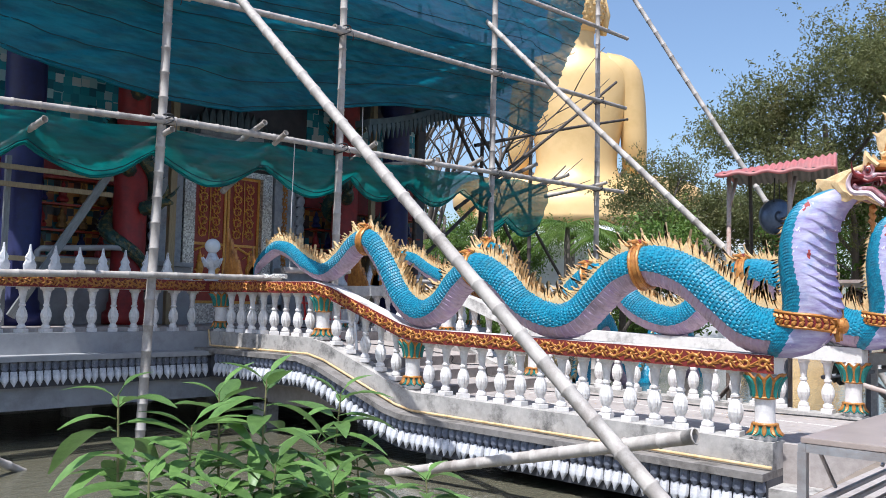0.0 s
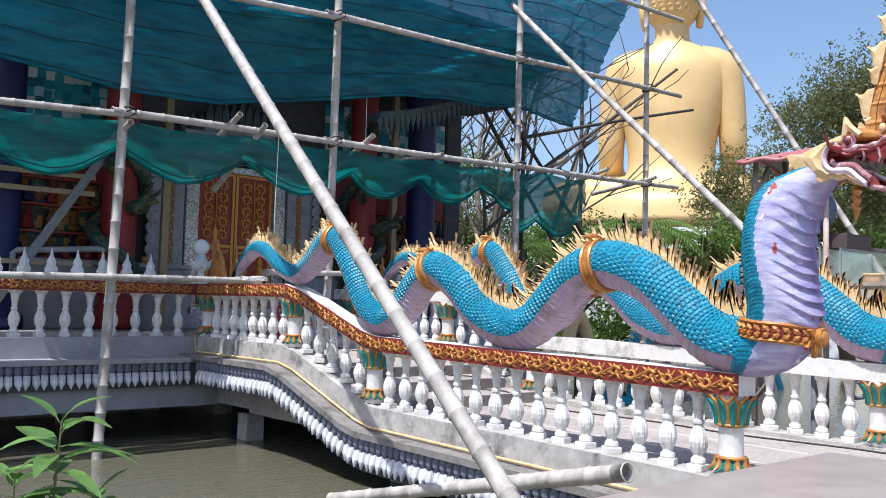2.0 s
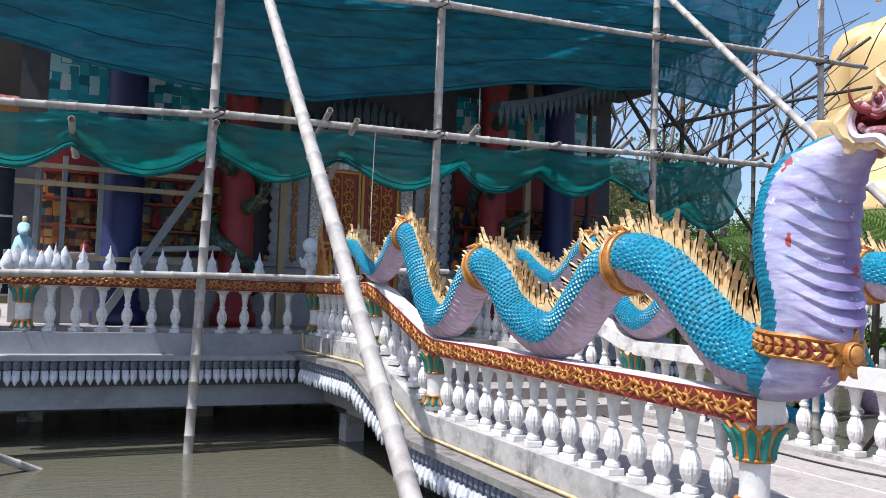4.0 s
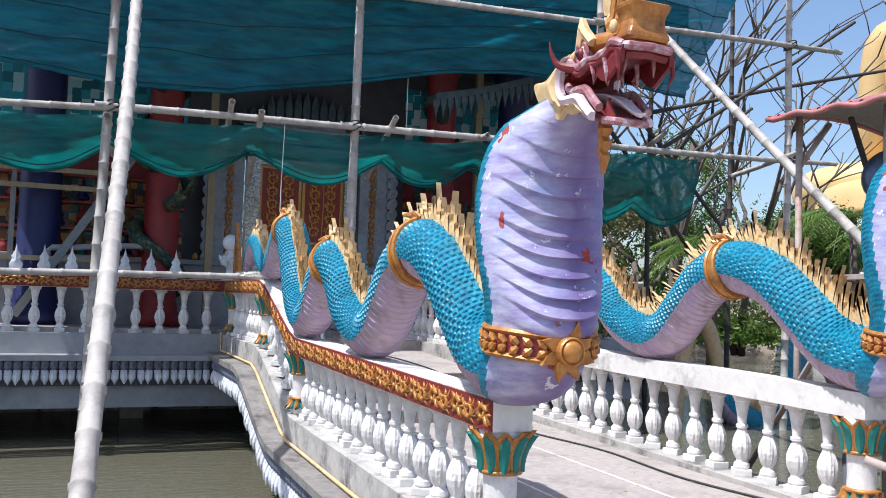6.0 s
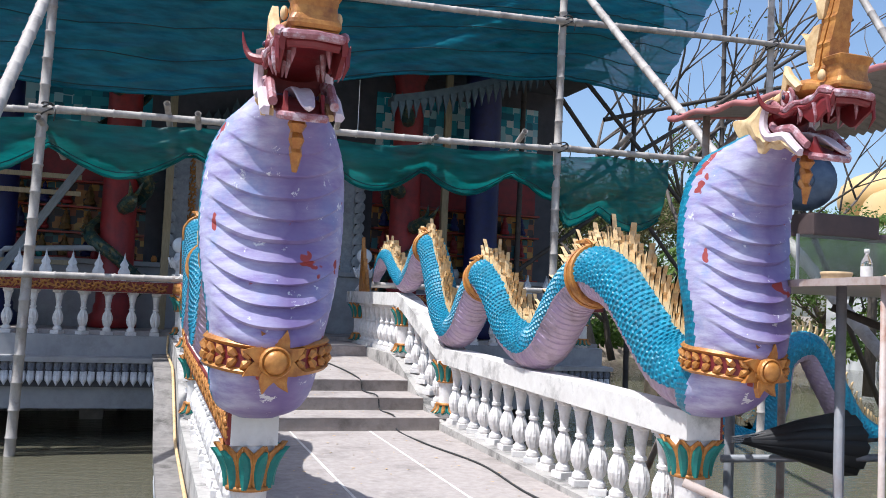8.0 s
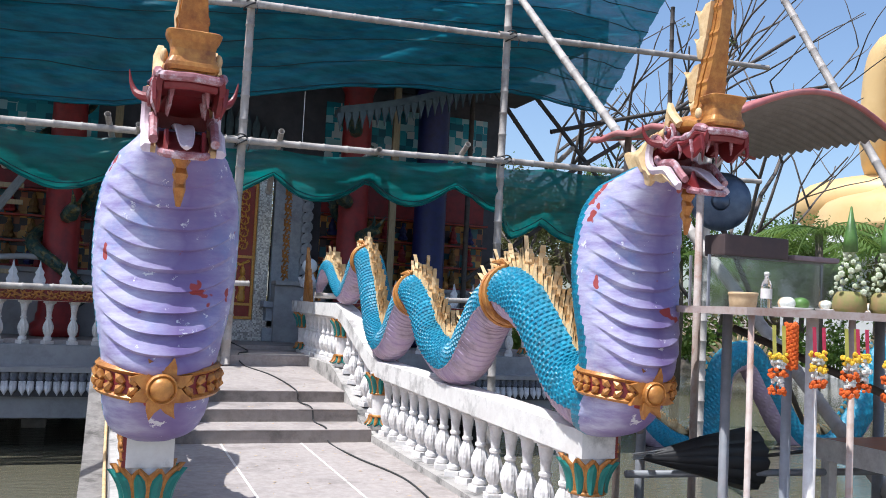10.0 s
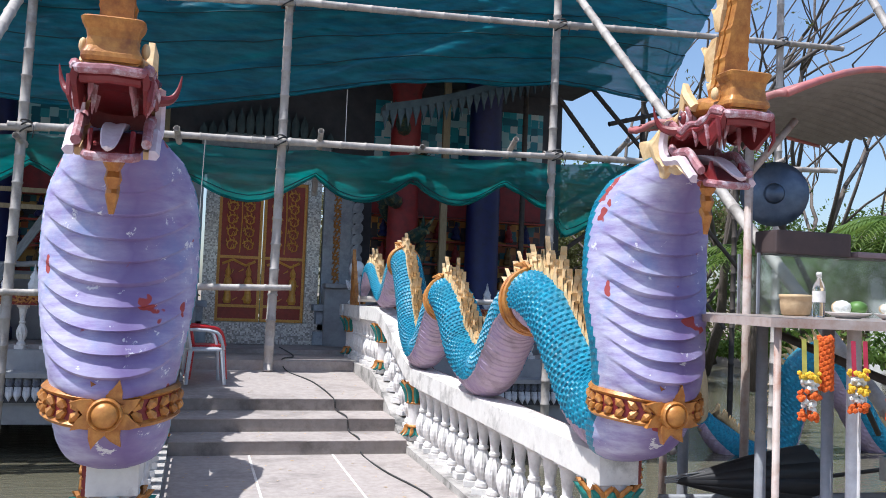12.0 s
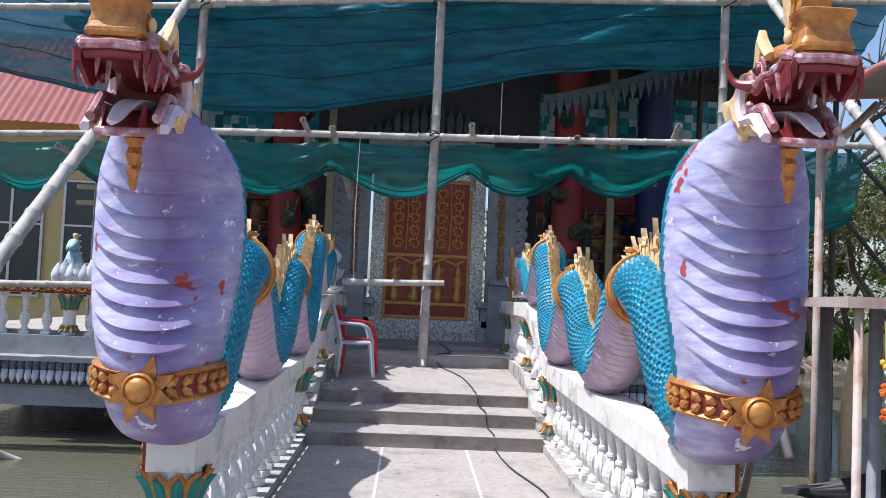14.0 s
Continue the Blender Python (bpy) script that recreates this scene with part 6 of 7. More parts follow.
# hanging gong, tank, pot, bottle, plates, fruit
gong = thing("gong", "dark blue-grey round metal gong hanging under the canopy", "gong")
bm = bmesh.new()
tube(bm, [(3.78, 1.98, 2.66), (3.72, 1.90, 2.66), (3.70, 1.87, 2.66)], [0.27, 0.28, 0.22], 28)
tube(bm, [(3.70, 1.87, 2.66), (3.68, 1.83, 2.66)], [0.09, 0.07], 18)
part("disc", bm, mat("dark_blue_metal", (0.13, 0.17, 0.24), (0.07, 0.10, 0.16), 0.35, metal=0.5, scale=9), gong, smooth=True)
bm = bmesh.new()
for dx in (-0.12, 0.12):
    tube(bm, [(3.75 + dx, 1.93, 2.88), (3.75 + dx * 0.7, 1.93, 3.25)], 0.01, 5)
part("cord", bm, ROPE, gong)
tank = thing("glass_tank", "dirty glass tank with brown lid on the offering stand", "tank")
part("lid", newbox(3.34, 4.04, 1.34, 1.62, 2.11, 2.30, bevel=0.02), mat("brown_box_board", (0.09, 0.06, 0.055), (0.06, 0.04, 0.04), 0.7, scale=5), tank)
part("pane", newbox(3.2, 4.65, 1.34, 1.352, TZ + 0.002, 2.108), glass_mat("dirty_glass", (0.86, 0.9, 0.9), 0.04), tank)
part("back", newbox(3.2, 4.65, 1.6, 1.612, TZ + 0.002, 2.108), glass_mat("smoked_glass", (0.8, 0.84, 0.84), 0.05), tank)
for x in (3.178, 4.652):
    for y in (1.34, 1.594):
        part("corner_post", newbox(x, x + 0.02, y, y + 0.018, TZ + 0.002, 2.108), GREYSTEEL, tank)
part("cloth", newbox(4.08, 4.6, 1.31, 1.64, 2.112, 2.16, bevel=0.02), mat("faded_mauve_cloth", (0.30, 0.22, 0.23), (0.22, 0.16, 0.17), 0.9, scale=9), tank)
bm = bmesh.new()
lathe(bm, [(0.11, 0), (0.135, 0.02), (0.15, 0.12), (0.15, 0.17), (0.16, 0.18), (0.16, 0.205), (0.145, 0.21), (0.14, 0.1), (0.0, 0.05)], 24, at=(0, 0, 0))
potob = part("clay_pot", bm, CLAY, smooth=True)
potob.matrix_basis = pose(3.25, 0.98, TZ) @ Matrix.Scale(0.75, 4)
tagged(potob, "pale clay incense pot on the offering stand", "pot")
bottle = thing("water_bottle", "clear plastic water bottle with white cap", "bottle")
bm = bmesh.new()
lathe(bm, [(0.036, 0), (0.04, 0.015), (0.038, 0.06), (0.041, 0.075), (0.038, 0.1), (0.041, 0.12), (0.038, 0.15), (0.041, 0.19), (0.032, 0.225), (0.016, 0.25), (0.015, 0.275)], 18, at=(3.0, 0.42, TZ))
part("body", bm, glass_mat("clear_plastic", (0.93, 0.97, 1.0), 0.03), bottle, smooth=True)
bm = bmesh.new()
lathe(bm, [(0.018, 0.272), (0.018, 0.298), (0.012, 0.302)], 14, at=(3.0, 0.42, TZ))
part("cap", bm, WHITE_CLEAN, bottle, smooth=True)
bm = bmesh.new()
lathe(bm, [(0.0415, 0.10), (0.0415, 0.175)], 18, at=(3.0, 0.42, TZ))
part("paper_label", bm, WHITE_CLEAN, bottle, "pale paper label")
for x, y, r, mt, lb in ((3.05, 0.2, 0.14, WHITE_CLEAN, "white plate with fruit peel"), (3.25, 0.05, 0.10, CLAY, "pale bowl of cut coconut"), (3.75, 0.1, 0.11, WHITE_CLEAN, "white bowl of fruit")):
    pl = thing("plate", lb + " on the stand", "plate")
    bm = bmesh.new()
    lathe(bm, [(r * 0.5, 0), (r * 0.6, 0.01), (r, 0.035), (r, 0.04), (r * 0.5, 0.015)], 20, at=(x, y, TZ))
    part("dish", bm, WHITE_CLEAN, pl, smooth=True)
    for k in range(4):
        bm = bmesh.new()
        bmesh.ops.create_icosphere(bm, subdivisions=2, radius=r * 0.42, matrix=Matrix.LocRotScale((x + r * 0.45 * math.cos(k * 1.7), y + r * 0.45 * math.sin(k * 1.7), TZ + 0.07), None, (1, 1, 0.8)))
        part("fruit", bm, (LEAFGREEN, CLAY, WHITEFL)[k % 3], pl, smooth=True)
for x, y, k in ((3.3, -0.08, 0), (3.5, -0.22, 1), (3.95, -0.1, 2)):
    co = thing("flower_offering", "green leaf cone with pale flowers in a coconut base", "offering", group="flower offerings")
    bm = bmesh.new()
    lathe(bm, [(0.08, 0), (0.115, 0.05), (0.11, 0.13), (0.08, 0.17)], 16, at=(x, y, TZ))
    part("base", bm, mat("coconut_husk", (0.20, 0.22, 0.06), (0.30, 0.20, 0.09), 0.8, scale=14), co, smooth=True)
    bm = bmesh.new()
    for i in range(40):
        a = i * 2.4
        h = 0.15 + 0.33 * i / 40
        rr = 0.12 * (1 - i / 46)
        bmesh.ops.create_icosphere(bm, subdivisions=1, radius=0.014 + 0.006 * (i % 3), matrix=Matrix.Translation((x + rr * math.cos(a), y + rr * math.sin(a), TZ + h)))
    part("petals", bm, PALEFL, co)
    bm = bmesh.new()
    lathe(bm, [(0.05, 0.45), (0.045, 0.55), (0.006, 0.78)], 10, at=(x, y, TZ))
    part("leaf_cone", bm, LEAFGREEN, co, smooth=True)


def garland(x, y, z, h, ribbon, rope_mat, seed):
    g = thing("flower_garland", "hanging marigold and jasmine garland with ribbons", "garland", group="garlands on the stand")
    rng = random.Random(seed)
    bm = bmesh.new()
    for dx in (-0.03, 0.03):
        rings(bm, [[(x + dx - 0.012, y, z), (x + dx + 0.012, y, z)], [(x + dx - 0.012, y - 0.01, z - h * 0.45), (x + dx + 0.012, y - 0.01, z - h * 0.45)]], close=False, cap=False)
    part("ribbon", bm, ribbon, g)
    for zz, mt, n, rr in ((0.42, YELLOWFL, 16, 0.06), (0.50, WHITEFL, 14, 0.045), (0.62, rope_mat, 18, 0.065), (0.72, WHITEFL, 14, 0.04), (0.85, MARIGOLD, 18, 0.065)):
        bm = bmesh.new()
        for i in range(n + 8):
            a = i * 2.4
            bmesh.ops.create_icosphere(bm, subdivisions=1, radius=rng.uniform(0.009, 0.014), matrix=Matrix.Translation((x + 0.72 * rr * math.cos(a) * rng.random() ** 0.5, y + rr * math.sin(a) * 0.6, z - h * zz + rng.uniform(-0.018, 0.018))))
        part("blossoms", bm, mt, g)


gx0 = C0 + DV * 3.17
for k, (u, h, rb, mt) in enumerate(((0.12, 0.38, YELRIB, MARIGOLD), (0.33, 0.33, PINKRIB, YELLOWFL), (0.50, 0.38, YELRIB, MARIGOLD), (0.56, 0.34, PINKRIB, WHITEFL), (0.72, 0.40, PINKRIB, MARIGOLD))):
    q = gx0 + DU * u
    garland(q.x, q.y, TZ - 0.08, h, rb, mt, k)
g = thing("marigold_rope", "thick rope of orange marigolds hung from the stand", "garland")
bm = bmesh.new()
rng = random.Random(5)
for i in range(110):
    a = i * 2.4
    bmesh.ops.create_icosphere(bm, subdivisions=1, radius=0.014, matrix=Matrix.Translation((gx0.x + 0.20 * DU.x + 0.024 * math.cos(a), gx0.y - 0.03 + 0.024 * math.sin(a), TZ - 0.07 - 0.22 * i / 110)))
part("blossoms", bm, MARIGOLD, g)
# folded black parasol lying by the stand
par = thing("folded_parasol", "folded black parasol with silver ribs lying beside the stand", "parasol")
bm = bmesh.new()
for k in range(12):
    a = k * 0.53
    tube(bm, [(2.0, 0.48, 0.56), (2.65 + 0.05 * math.cos(a), 0.64 + 0.1 * math.cos(a), 0.53 + 0.1 * math.sin(a)), (3.2, 0.82 + 0.16 * math.cos(a), 0.47 + 0.17 * math.sin(a))], [0.02, 0.06, 0.09], 6)
part("cloth", bm, BLACKCLOTH, par, smooth=True)
bm = bmesh.new()
for k in range(4):
    tube(bm, [(1.9, 0.45, 0.59 - 0.012 * k), (2.7, 0.6, 0.63 - 0.02 * k)], 0.006, 5)
part("rib", bm, STEEL, par)
bm = bmesh.new()
tube(bm, [(3.1, 0.8, 0.47), (4.6, 1.25, 0.47)], 0.016, 8)
part("pole", bm, DARKPOLE, par)

# ---- second serpent, in loops out of the pond ----
bm = bmesh.new()
loops = spline([(7.3, -0.2, 0.12), (7.6, -0.5, 0.2), (8.1, -0.8, 0.22), (8.65, -0.86, 0.23), (8.95, -0.2, 0.24), (9.1, 0.62, 0.24), (9.7, 0.85, 0.24), (10.2, 0.2, 0.25), (10.8, -0.6, 0.25), (11.7, -0.9, 0.26), (12.5, -0.1, 0.26), (13.0, 0.9, 0.26), (13.6, 1.1, 0.26), (14.4, 0.2, 0.26), (15.2, -1.1, 0.26)], 260)
rows = []
for i, (x, z, r) in enumerate(loops):
    x0, z0, _ = loops[max(i - 1, 0)]
    x1, z1, _ = loops[min(i + 1, 259)]
    t = Vector((x1 - x0, 0, z1 - z0)).normalized()
    n = Vector((-t.z, 0, t.x))
    row = []
    for j in range(36):
        a = 2 * math.pi * j / 36
        rr = 1.15 * r + 0.02 * ((i * 0.25 + (j % 4) * 0.25) % 1.0)
        row.append(Vector((x, 8.6, z)) + n * rr * math.cos(a) + Vector((0, 1, 0)) * rr * math.sin(a))
    rows.append(row)
for k, f in enumerate(rings(bm, rows, mi=0)):
    a = (k % 36 + 0.5) / 36 * 2 * math.pi
    f.material_index = 1 if math.cos(a) < -0.5 else 0
rng = random.Random(2)
for i in range(4, 256, 2):
    x, z, r = loops[i]
    x1, z1, _ = loops[i + 1]
    t = Vector((x1 - x, 0, z1 - z)).normalized()
    n = Vector((-t.z, 0, t.x))
    h = rng.uniform(0.16, 0.26)
    prism(bm, [(-0.06, -0.03), (-0.03, h * 0.5), (-0.07, h), (0.02, h * 0.6), (0.06, -0.03)], Vector((x, 8.6 + 0.02, z)) + n * r, t, n, 0.04, 2)
ob = part("water_serpent", bm, [TEAL, BELLY, CREAM])
tagged(ob, "teal serpent statue rising in loops from the pond", "statue")
bm = bmesh.new()
pts = spline([(6.3, 8.5, -1.0), (6.38, 8.5, 0.2), (6.62, 8.5, 1.05), (6.95, 8.55, 1.0), (7.2, 8.55, 0.4), (7.3, 8.6, -0.4)], 40)
tube(bm, [tuple(p) for p in pts], [0.07 + 0.09 * math.sin(math.pi * i / 39) for i in range(40)], 14)
tagged(part("bare_statue_loop", bm, CLAY, smooth=True), "unpainted ochre clay loop of a statue in the pond", "statue")

# ---- steel work table, bush and odds on the near bank ----
wt = thing("work_table", "steel work table with dusty brown top and barred shelf", "table")
part("tabletop", newbox(-5.08, -3.2, -2.5, -1.5, 0.575, 0.605, bevel=0.006), TABLETOP, wt)
bm = bmesh.new()
for a in ((-5.09, -3.19, -2.51, -2.47), (-5.09, -3.19, -1.53, -1.49)):
    box(bm, a[0], a[1], a[2], a[3], 0.53, 0.572)
for a in ((-5.09, -5.05), (-3.23, -3.19)):
    box(bm, a[0], a[1], -2.469, -1.531, 0.53, 0.572)
part("apron", bm, STEEL, wt)
for x in (-5.07, -3.21):
    for y in (-2.49, -1.51):
        part("leg", newbox(x - 0.022, x + 0.022, y - 0.022, y + 0.022, -0.1, 0.53), STEEL, wt)
for k in range(9):
    bm = newbox(-5.04 + 0.0, -3.24, -2.4 + 0.1 * k, -2.375 + 0.1 * k, 0.28, 0.30)
    part("bar", bm, STEEL, wt)
for x in (-4.9, -3.4):
    bm = bmesh.new()
    tube(bm, [(x, -1.52, 0.55), (x + (0.3 if x < -4 else -0.3), -1.52, 0.29)], 0.012, 6)
    part("brace", bm, STEEL, wt)
p = pole("bamboo_pole", (-2.35, 0.35, 0.12), (-2.23, 4.25, -0.78), 0.062, None, BAMBOO)
tagged(p, "cut bamboo pole lying from the bank into the pond", "pole")
p = pole("bamboo_pole", (-9.3, 3.6, 0.6), (-7.1, 4.4, -0.9), 0.07, None, BAMBOO)
tagged(p, "thick bamboo pole standing in the pond", "pole")
p = pole("bamboo_pole", (-7.5, 6.0, 0.35), (-4.8, 7.4, -1.0), 0.05, None, BAMBOO)
tagged(p, "bamboo prop slanting into the pond", "pole")
bm = bmesh.new()
rows = []
for i in range(14):
    f = i / 13
    r = 0.24 * math.sin(math.pi * (0.18 + 0.5 * (1 - f))) * (1 - 0.55 * f ** 3)
    rows.append([(-8.83 + r * math.cos(a) * (1 + 0.12 * math.sin(5 * a + 3 * f)), -0.55 + r * math.sin(a) * (1 + 0.1 * math.sin(7 * a)), -0.05 + 0.78 * f) for a in np.linspace(0, 2 * np.pi, 24, endpoint=False)])
rings(bm, rows)
tagged(part("plastic_sack", bm, mat("pale_lilac_plastic", (0.55, 0.50, 0.55), (0.42, 0.38, 0.45), 0.5, scale=6), smooth=True), "pale lilac plastic sack standing on the bank", "sack")


def leaf_sheet(bm, o, d, up, ln, w, fold=0.25, droop=0.4):
    """A pointed leaf folded along its rib and drooping at the tip."""
    d, side = d.normalized(), d.cross(up).normalized()
    up = side.cross(d).normalized()
    left, mid, right = [], [], []
    for i in range(6):
        f = i / 5
        ww = w * math.sin(math.pi * min(1, f * 0.92 + 0.06)) ** 0.8 * (1 - 0.25 * f)
        c = o + d * ln * f - up * droop * ln * f * f
        mid.append(bm.verts.new(c - up * fold * ww * 0.5))
        left.append(bm.verts.new(c + side * ww * 0.5))
        right.append(bm.verts.new(c - side * ww * 0.5))
    for i in range(5):
        bm.faces.new((left[i], left[i + 1], mid[i + 1], mid[i]))
        bm.faces.new((mid[i], mid[i + 1], right[i + 1], right[i]))


BUSHLEAF = leafy(mat("broad_leaf", (0.17, 0.29, 0.085), (0.10, 0.19, 0.05), 0.32, scale=9, vary=0.3, bump=0.15, stretch=(3, 3, 3)), 0.3)
STEM = mat("green_stem", (0.22, 0.20, 0.09), (0.14, 0.13, 0.06), 0.7, scale=20)
rng = random.Random(11)
stems = ((-7.66, 0.6, 0.80), (-7.34, 0.5, 0.64), (-6.99, 0.8, 0.75), (-6.84, 0.6, 0.83), (-6.14, 0.8, 0.69), (-5.95, 0.85, 0.30), (-5.2, 0.95, 0.05), (-7.67, 0.3, 0.50), (-7.0, 0.3, 0.45), (-7.34, 0.25, 0.38), (-6.54, 0.4, 0.30), (-6.35, 0.75, 0.45))
bush = thing("broad_leaf_bush", "young bush with pointed glossy green leaves on the bank", "bush")
for sx_, sy_, top in stems:
    tip = Vector((sx_, sy_, top))
    base = Vector((sx_ + rng.uniform(-0.12, 0.12), sy_ + rng.uniform(-0.12, 0.12), -0.85))
    bm = bmesh.new()
    tube(bm, [base, base.lerp(tip, 0.5) + Vector((rng.uniform(-0.05, 0.05), rng.uniform(-0.03, 0.03), 0)), tip], [0.014, 0.010, 0.004], 6)
    part("stem", bm, STEM, bush)
    n = 40
    for k in range(n):
        f = 1 - 0.66 * (k / n)
        a = k * 2.4 + rng.uniform(-0.4, 0.4)
        o = base.lerp(tip, f)
        young = max(0.0, 1 - k / 5)
        d = Vector((math.cos(a), math.sin(a), 0.25 + 1.2 * young + rng.uniform(-0.25, 0.35)))
        ln = rng.uniform(0.20, 0.34) * (1 - 0.45 * young)
        bm = bmesh.new()
        stalk = o + d.normalized() * 0.05
        tube(bm, [o, stalk], 0.003, 4)
        leaf_sheet(bm, stalk, d, Vector((0, 0, 1)), ln, ln * rng.uniform(0.42, 0.54), 0.35, rng.uniform(0.35, 1.0))
        part("leaf", bm, BUSHLEAF, bush, smooth=True)


# ---- far statue, buildings and trees ----
GILT = mat("pale_gilt", (0.76, 0.53, 0.25), (0.64, 0.42, 0.17), 0.45, scale=0.6, metal=0.1, bump=0.05, dirt=(0.42, 0.25, 0.08), dirt_amount=0.35, dirt_scale=0.3)
FWD, RGT = Vector((0.845, 0.536, 0)), Vector((0.536, -0.845, 0))


def gilded_statue(at, k):
    bm = bmesh.new()
    at = Vector(at)

    def pt(r, f, z):
        return at + (RGT * r + FWD * f + Vector((0, 0, z))) * k

    def body(keys, n, seg=32, off=(0, 0)):
        rows = []
        for z, w, d in spline(keys, n):
            rows.append([pt(off[0] + w * math.cos(a), off[1] + d * math.sin(a), z) for a in np.linspace(0, 2 * np.pi, seg, endpoint=False)])
        rings(bm, rows)

    body([(5.5, 6.2, 4.2), (7.0, 5.6, 3.8), (7.6, 3.4, 2.6), (8.6, 2.5, 1.9), (10, 2.45, 1.75), (12, 2.85, 1.85), (14, 3.2, 1.7), (15, 2.95, 1.45), (15.7, 1.9, 1.1), (16.2, 1.05, 0.95), (17.2, 0.98, 0.95)], 40)
    body([(17.0, 0.9, 0.9), (17.6, 1.35, 1.4), (18.6, 1.6, 1.7), (19.6, 1.35, 1.4), (20.2, 0.8, 0.8), (20.8, 0.55, 0.55), (21.4, 0.25, 0.25), (22.2, 0.03, 0.03)], 24)
    for s in (-1, 1):
        tube(bm, [pt(s * q[0], q[1], q[2]) for q in spline([(1.6, 0, 14.9), (2.7, 0, 14.6), (3.1, 0.0, 13.4), (3.3, 0.1, 11.6), (3.4, 0.3, 9.8), (3.3, 1.6, 8.6), (2.2, 3.0, 8.2)], 20)], [v * k for v in np.linspace(1.0, 0.62, 20)], 16)
        tube(bm, [pt(s * q[0], q[1], q[2]) for q in spline([(1.6, 0.5, 7.4), (4.2, 1.0, 7.5), (6.4, 1.6, 7.2), (6.0, 2.8, 6.9), (2.5, 3.6, 6.8)], 20)], 1.15 * k, 16)
        tube(bm, [pt(s * 1.5, 0.1, 19.3), pt(s * 1.62, 0.1, 18.2), pt(s * 1.5, 0.0, 17.0)], [0.15 * k, 0.3 * k, 0.2 * k], 10)
    for f in bm.faces:
        f.smooth = True
    for i in range(10):
        z = 17.7 + 0.26 * i
        w = float(np.interp(z, [17.6, 18.6, 19.6, 20.2], [1.35, 1.6, 1.35, 0.8]))
        n = int(w * 15)
        for j in range(n):
            a = 2 * math.pi * (j + 0.5 * (i % 2)) / n
            if math.sin(a) > 0.5:
                continue
            bmesh.ops.create_icosphere(bm, subdivisions=1, radius=0.15 * k, matrix=Matrix.Translation(pt(w * math.cos(a), w * 1.05 * math.sin(a), z)))
    return bm


b = part("gilded_seated_statue", gilded_statue((39.6, 28.7, 0.4), 1.11), GILT)
tagged(b, "huge pale golden seated statue seen from behind", "statue")
b = part("gilded_seated_statue", gilded_statue((43.5, 15.5, -3.1), 0.55), GILT)
tagged(b, "smaller golden seated statue behind the trees", "statue")

WHITEWALL = mat("white_plaster", (0.78, 0.78, 0.79), (0.70, 0.70, 0.71), 0.8, scale=1.5, dirt=(0.5, 0.48, 0.45), dirt_amount=0.4, dirt_scale=0.4)
YELLOWWALL = mat("yellow_plaster", (0.62, 0.48, 0.22), (0.54, 0.40, 0.17), 0.8, scale=1.5, dirt=(0.35, 0.28, 0.16), dirt_amount=0.3, dirt_scale=0.4)
ROOFRED = mat("pink_red_roof_sheets", (0.52, 0.16, 0.15), (0.42, 0.12, 0.115), 0.6, scale=2, dirt=(0.35, 0.2, 0.18), dirt_amount=0.4, dirt_scale=0.6)
WINGLASS = mat("dark_window_glass", (0.03, 0.04, 0.05), (0.02, 0.025, 0.03), 0.12, scale=2, bump=0.0)


def house(at, turn, w, d, eave, ridge, wall, roof, label, bays):
    h = thing("house", label, "house", m=pose(*at, 0, 0, turn))
    part("wall", newbox(-w / 2, w / 2, 0, d, -1.0, eave), wall, h)
    for s in (-1, 1):
        bm = bmesh.new()
        rows = []
        n = int(w / 0.12)
        for i in range(n + 1):
            x = -w / 2 - 0.6 + (w + 1.2) * i / n
            zz = 0.035 * (i % 2)
            y0, y1 = (-0.9, d / 2) if s < 0 else (d + 0.9, d / 2)
            rows.append([(x, y0, eave - 0.35 + zz), (x, y1, ridge + zz)])
        rings(bm, rows, close=False, cap=False)
        bmesh.ops.solidify(bm, geom=bm.faces[:], thickness=0.03)
        part("roof", bm, roof, h)
    for k in range(bays):
        x = -w / 2 + w * (k + 0.5) / bays
        win = part("window", newbox(x - 0.9, x + 0.9, -0.06, -0.004, 0.7, 4.3), WINGLASS, h)
        bm = bmesh.new()
        for q in (-0.93, 0.0, 0.93):
            box(bm, x + q - 0.04, x + q + 0.04, -0.1, -0.062, 0.66, 4.34)
        for z in (0.66, 2.9, 4.3):
            box(bm, x - 0.97, x + 0.97, -0.098, -0.064, z - 0.03, z + 0.03)
        part("frame", bm, WHITE_CLEAN, win)
    return h


house((-11.5, 23.5, 0.3), 4, 15, 7, 6.3, 9.8, YELLOWWALL, ROOFRED, "yellow house with pink-red corrugated roof behind the pond", 6)
house((29.5, 20.5, 0), -58, 13, 6, 4.6, 5.6, WHITEWALL, WHITEWALL, "low white building under the golden statue", 0)

BARK = mat("grey_brown_bark", (0.16, 0.13, 0.11), (0.10, 0.08, 0.065), 0.9, scale=6, stretch=(4, 4, 1), bump=0.8, dist=0.03)
FOL_OLIVE = mat("olive_foliage", (0.19, 0.205, 0.075), (0.11, 0.125, 0.045), 0.55, scale=0.9, bump=0, vary=0.1, dirt=(0.17, 0.13, 0.05), dirt_amount=0.6, dirt_scale=0.7)
FOL_GREEN = mat("fresh_foliage", (0.16, 0.26, 0.05), (0.08, 0.15, 0.028), 0.5, scale=0.8, bump=0, vary=0.1, dirt=(0.2, 0.24, 0.05), dirt_amount=0.6, dirt_scale=0.9)
FOL_DRY = mat("dry_scrub_foliage", (0.20, 0.18, 0.08), (0.11, 0.11, 0.04), 0.7, scale=0.8, bump=0, dirt=(0.28, 0.22, 0.12), dirt_amount=0.6, dirt_scale=0.8)


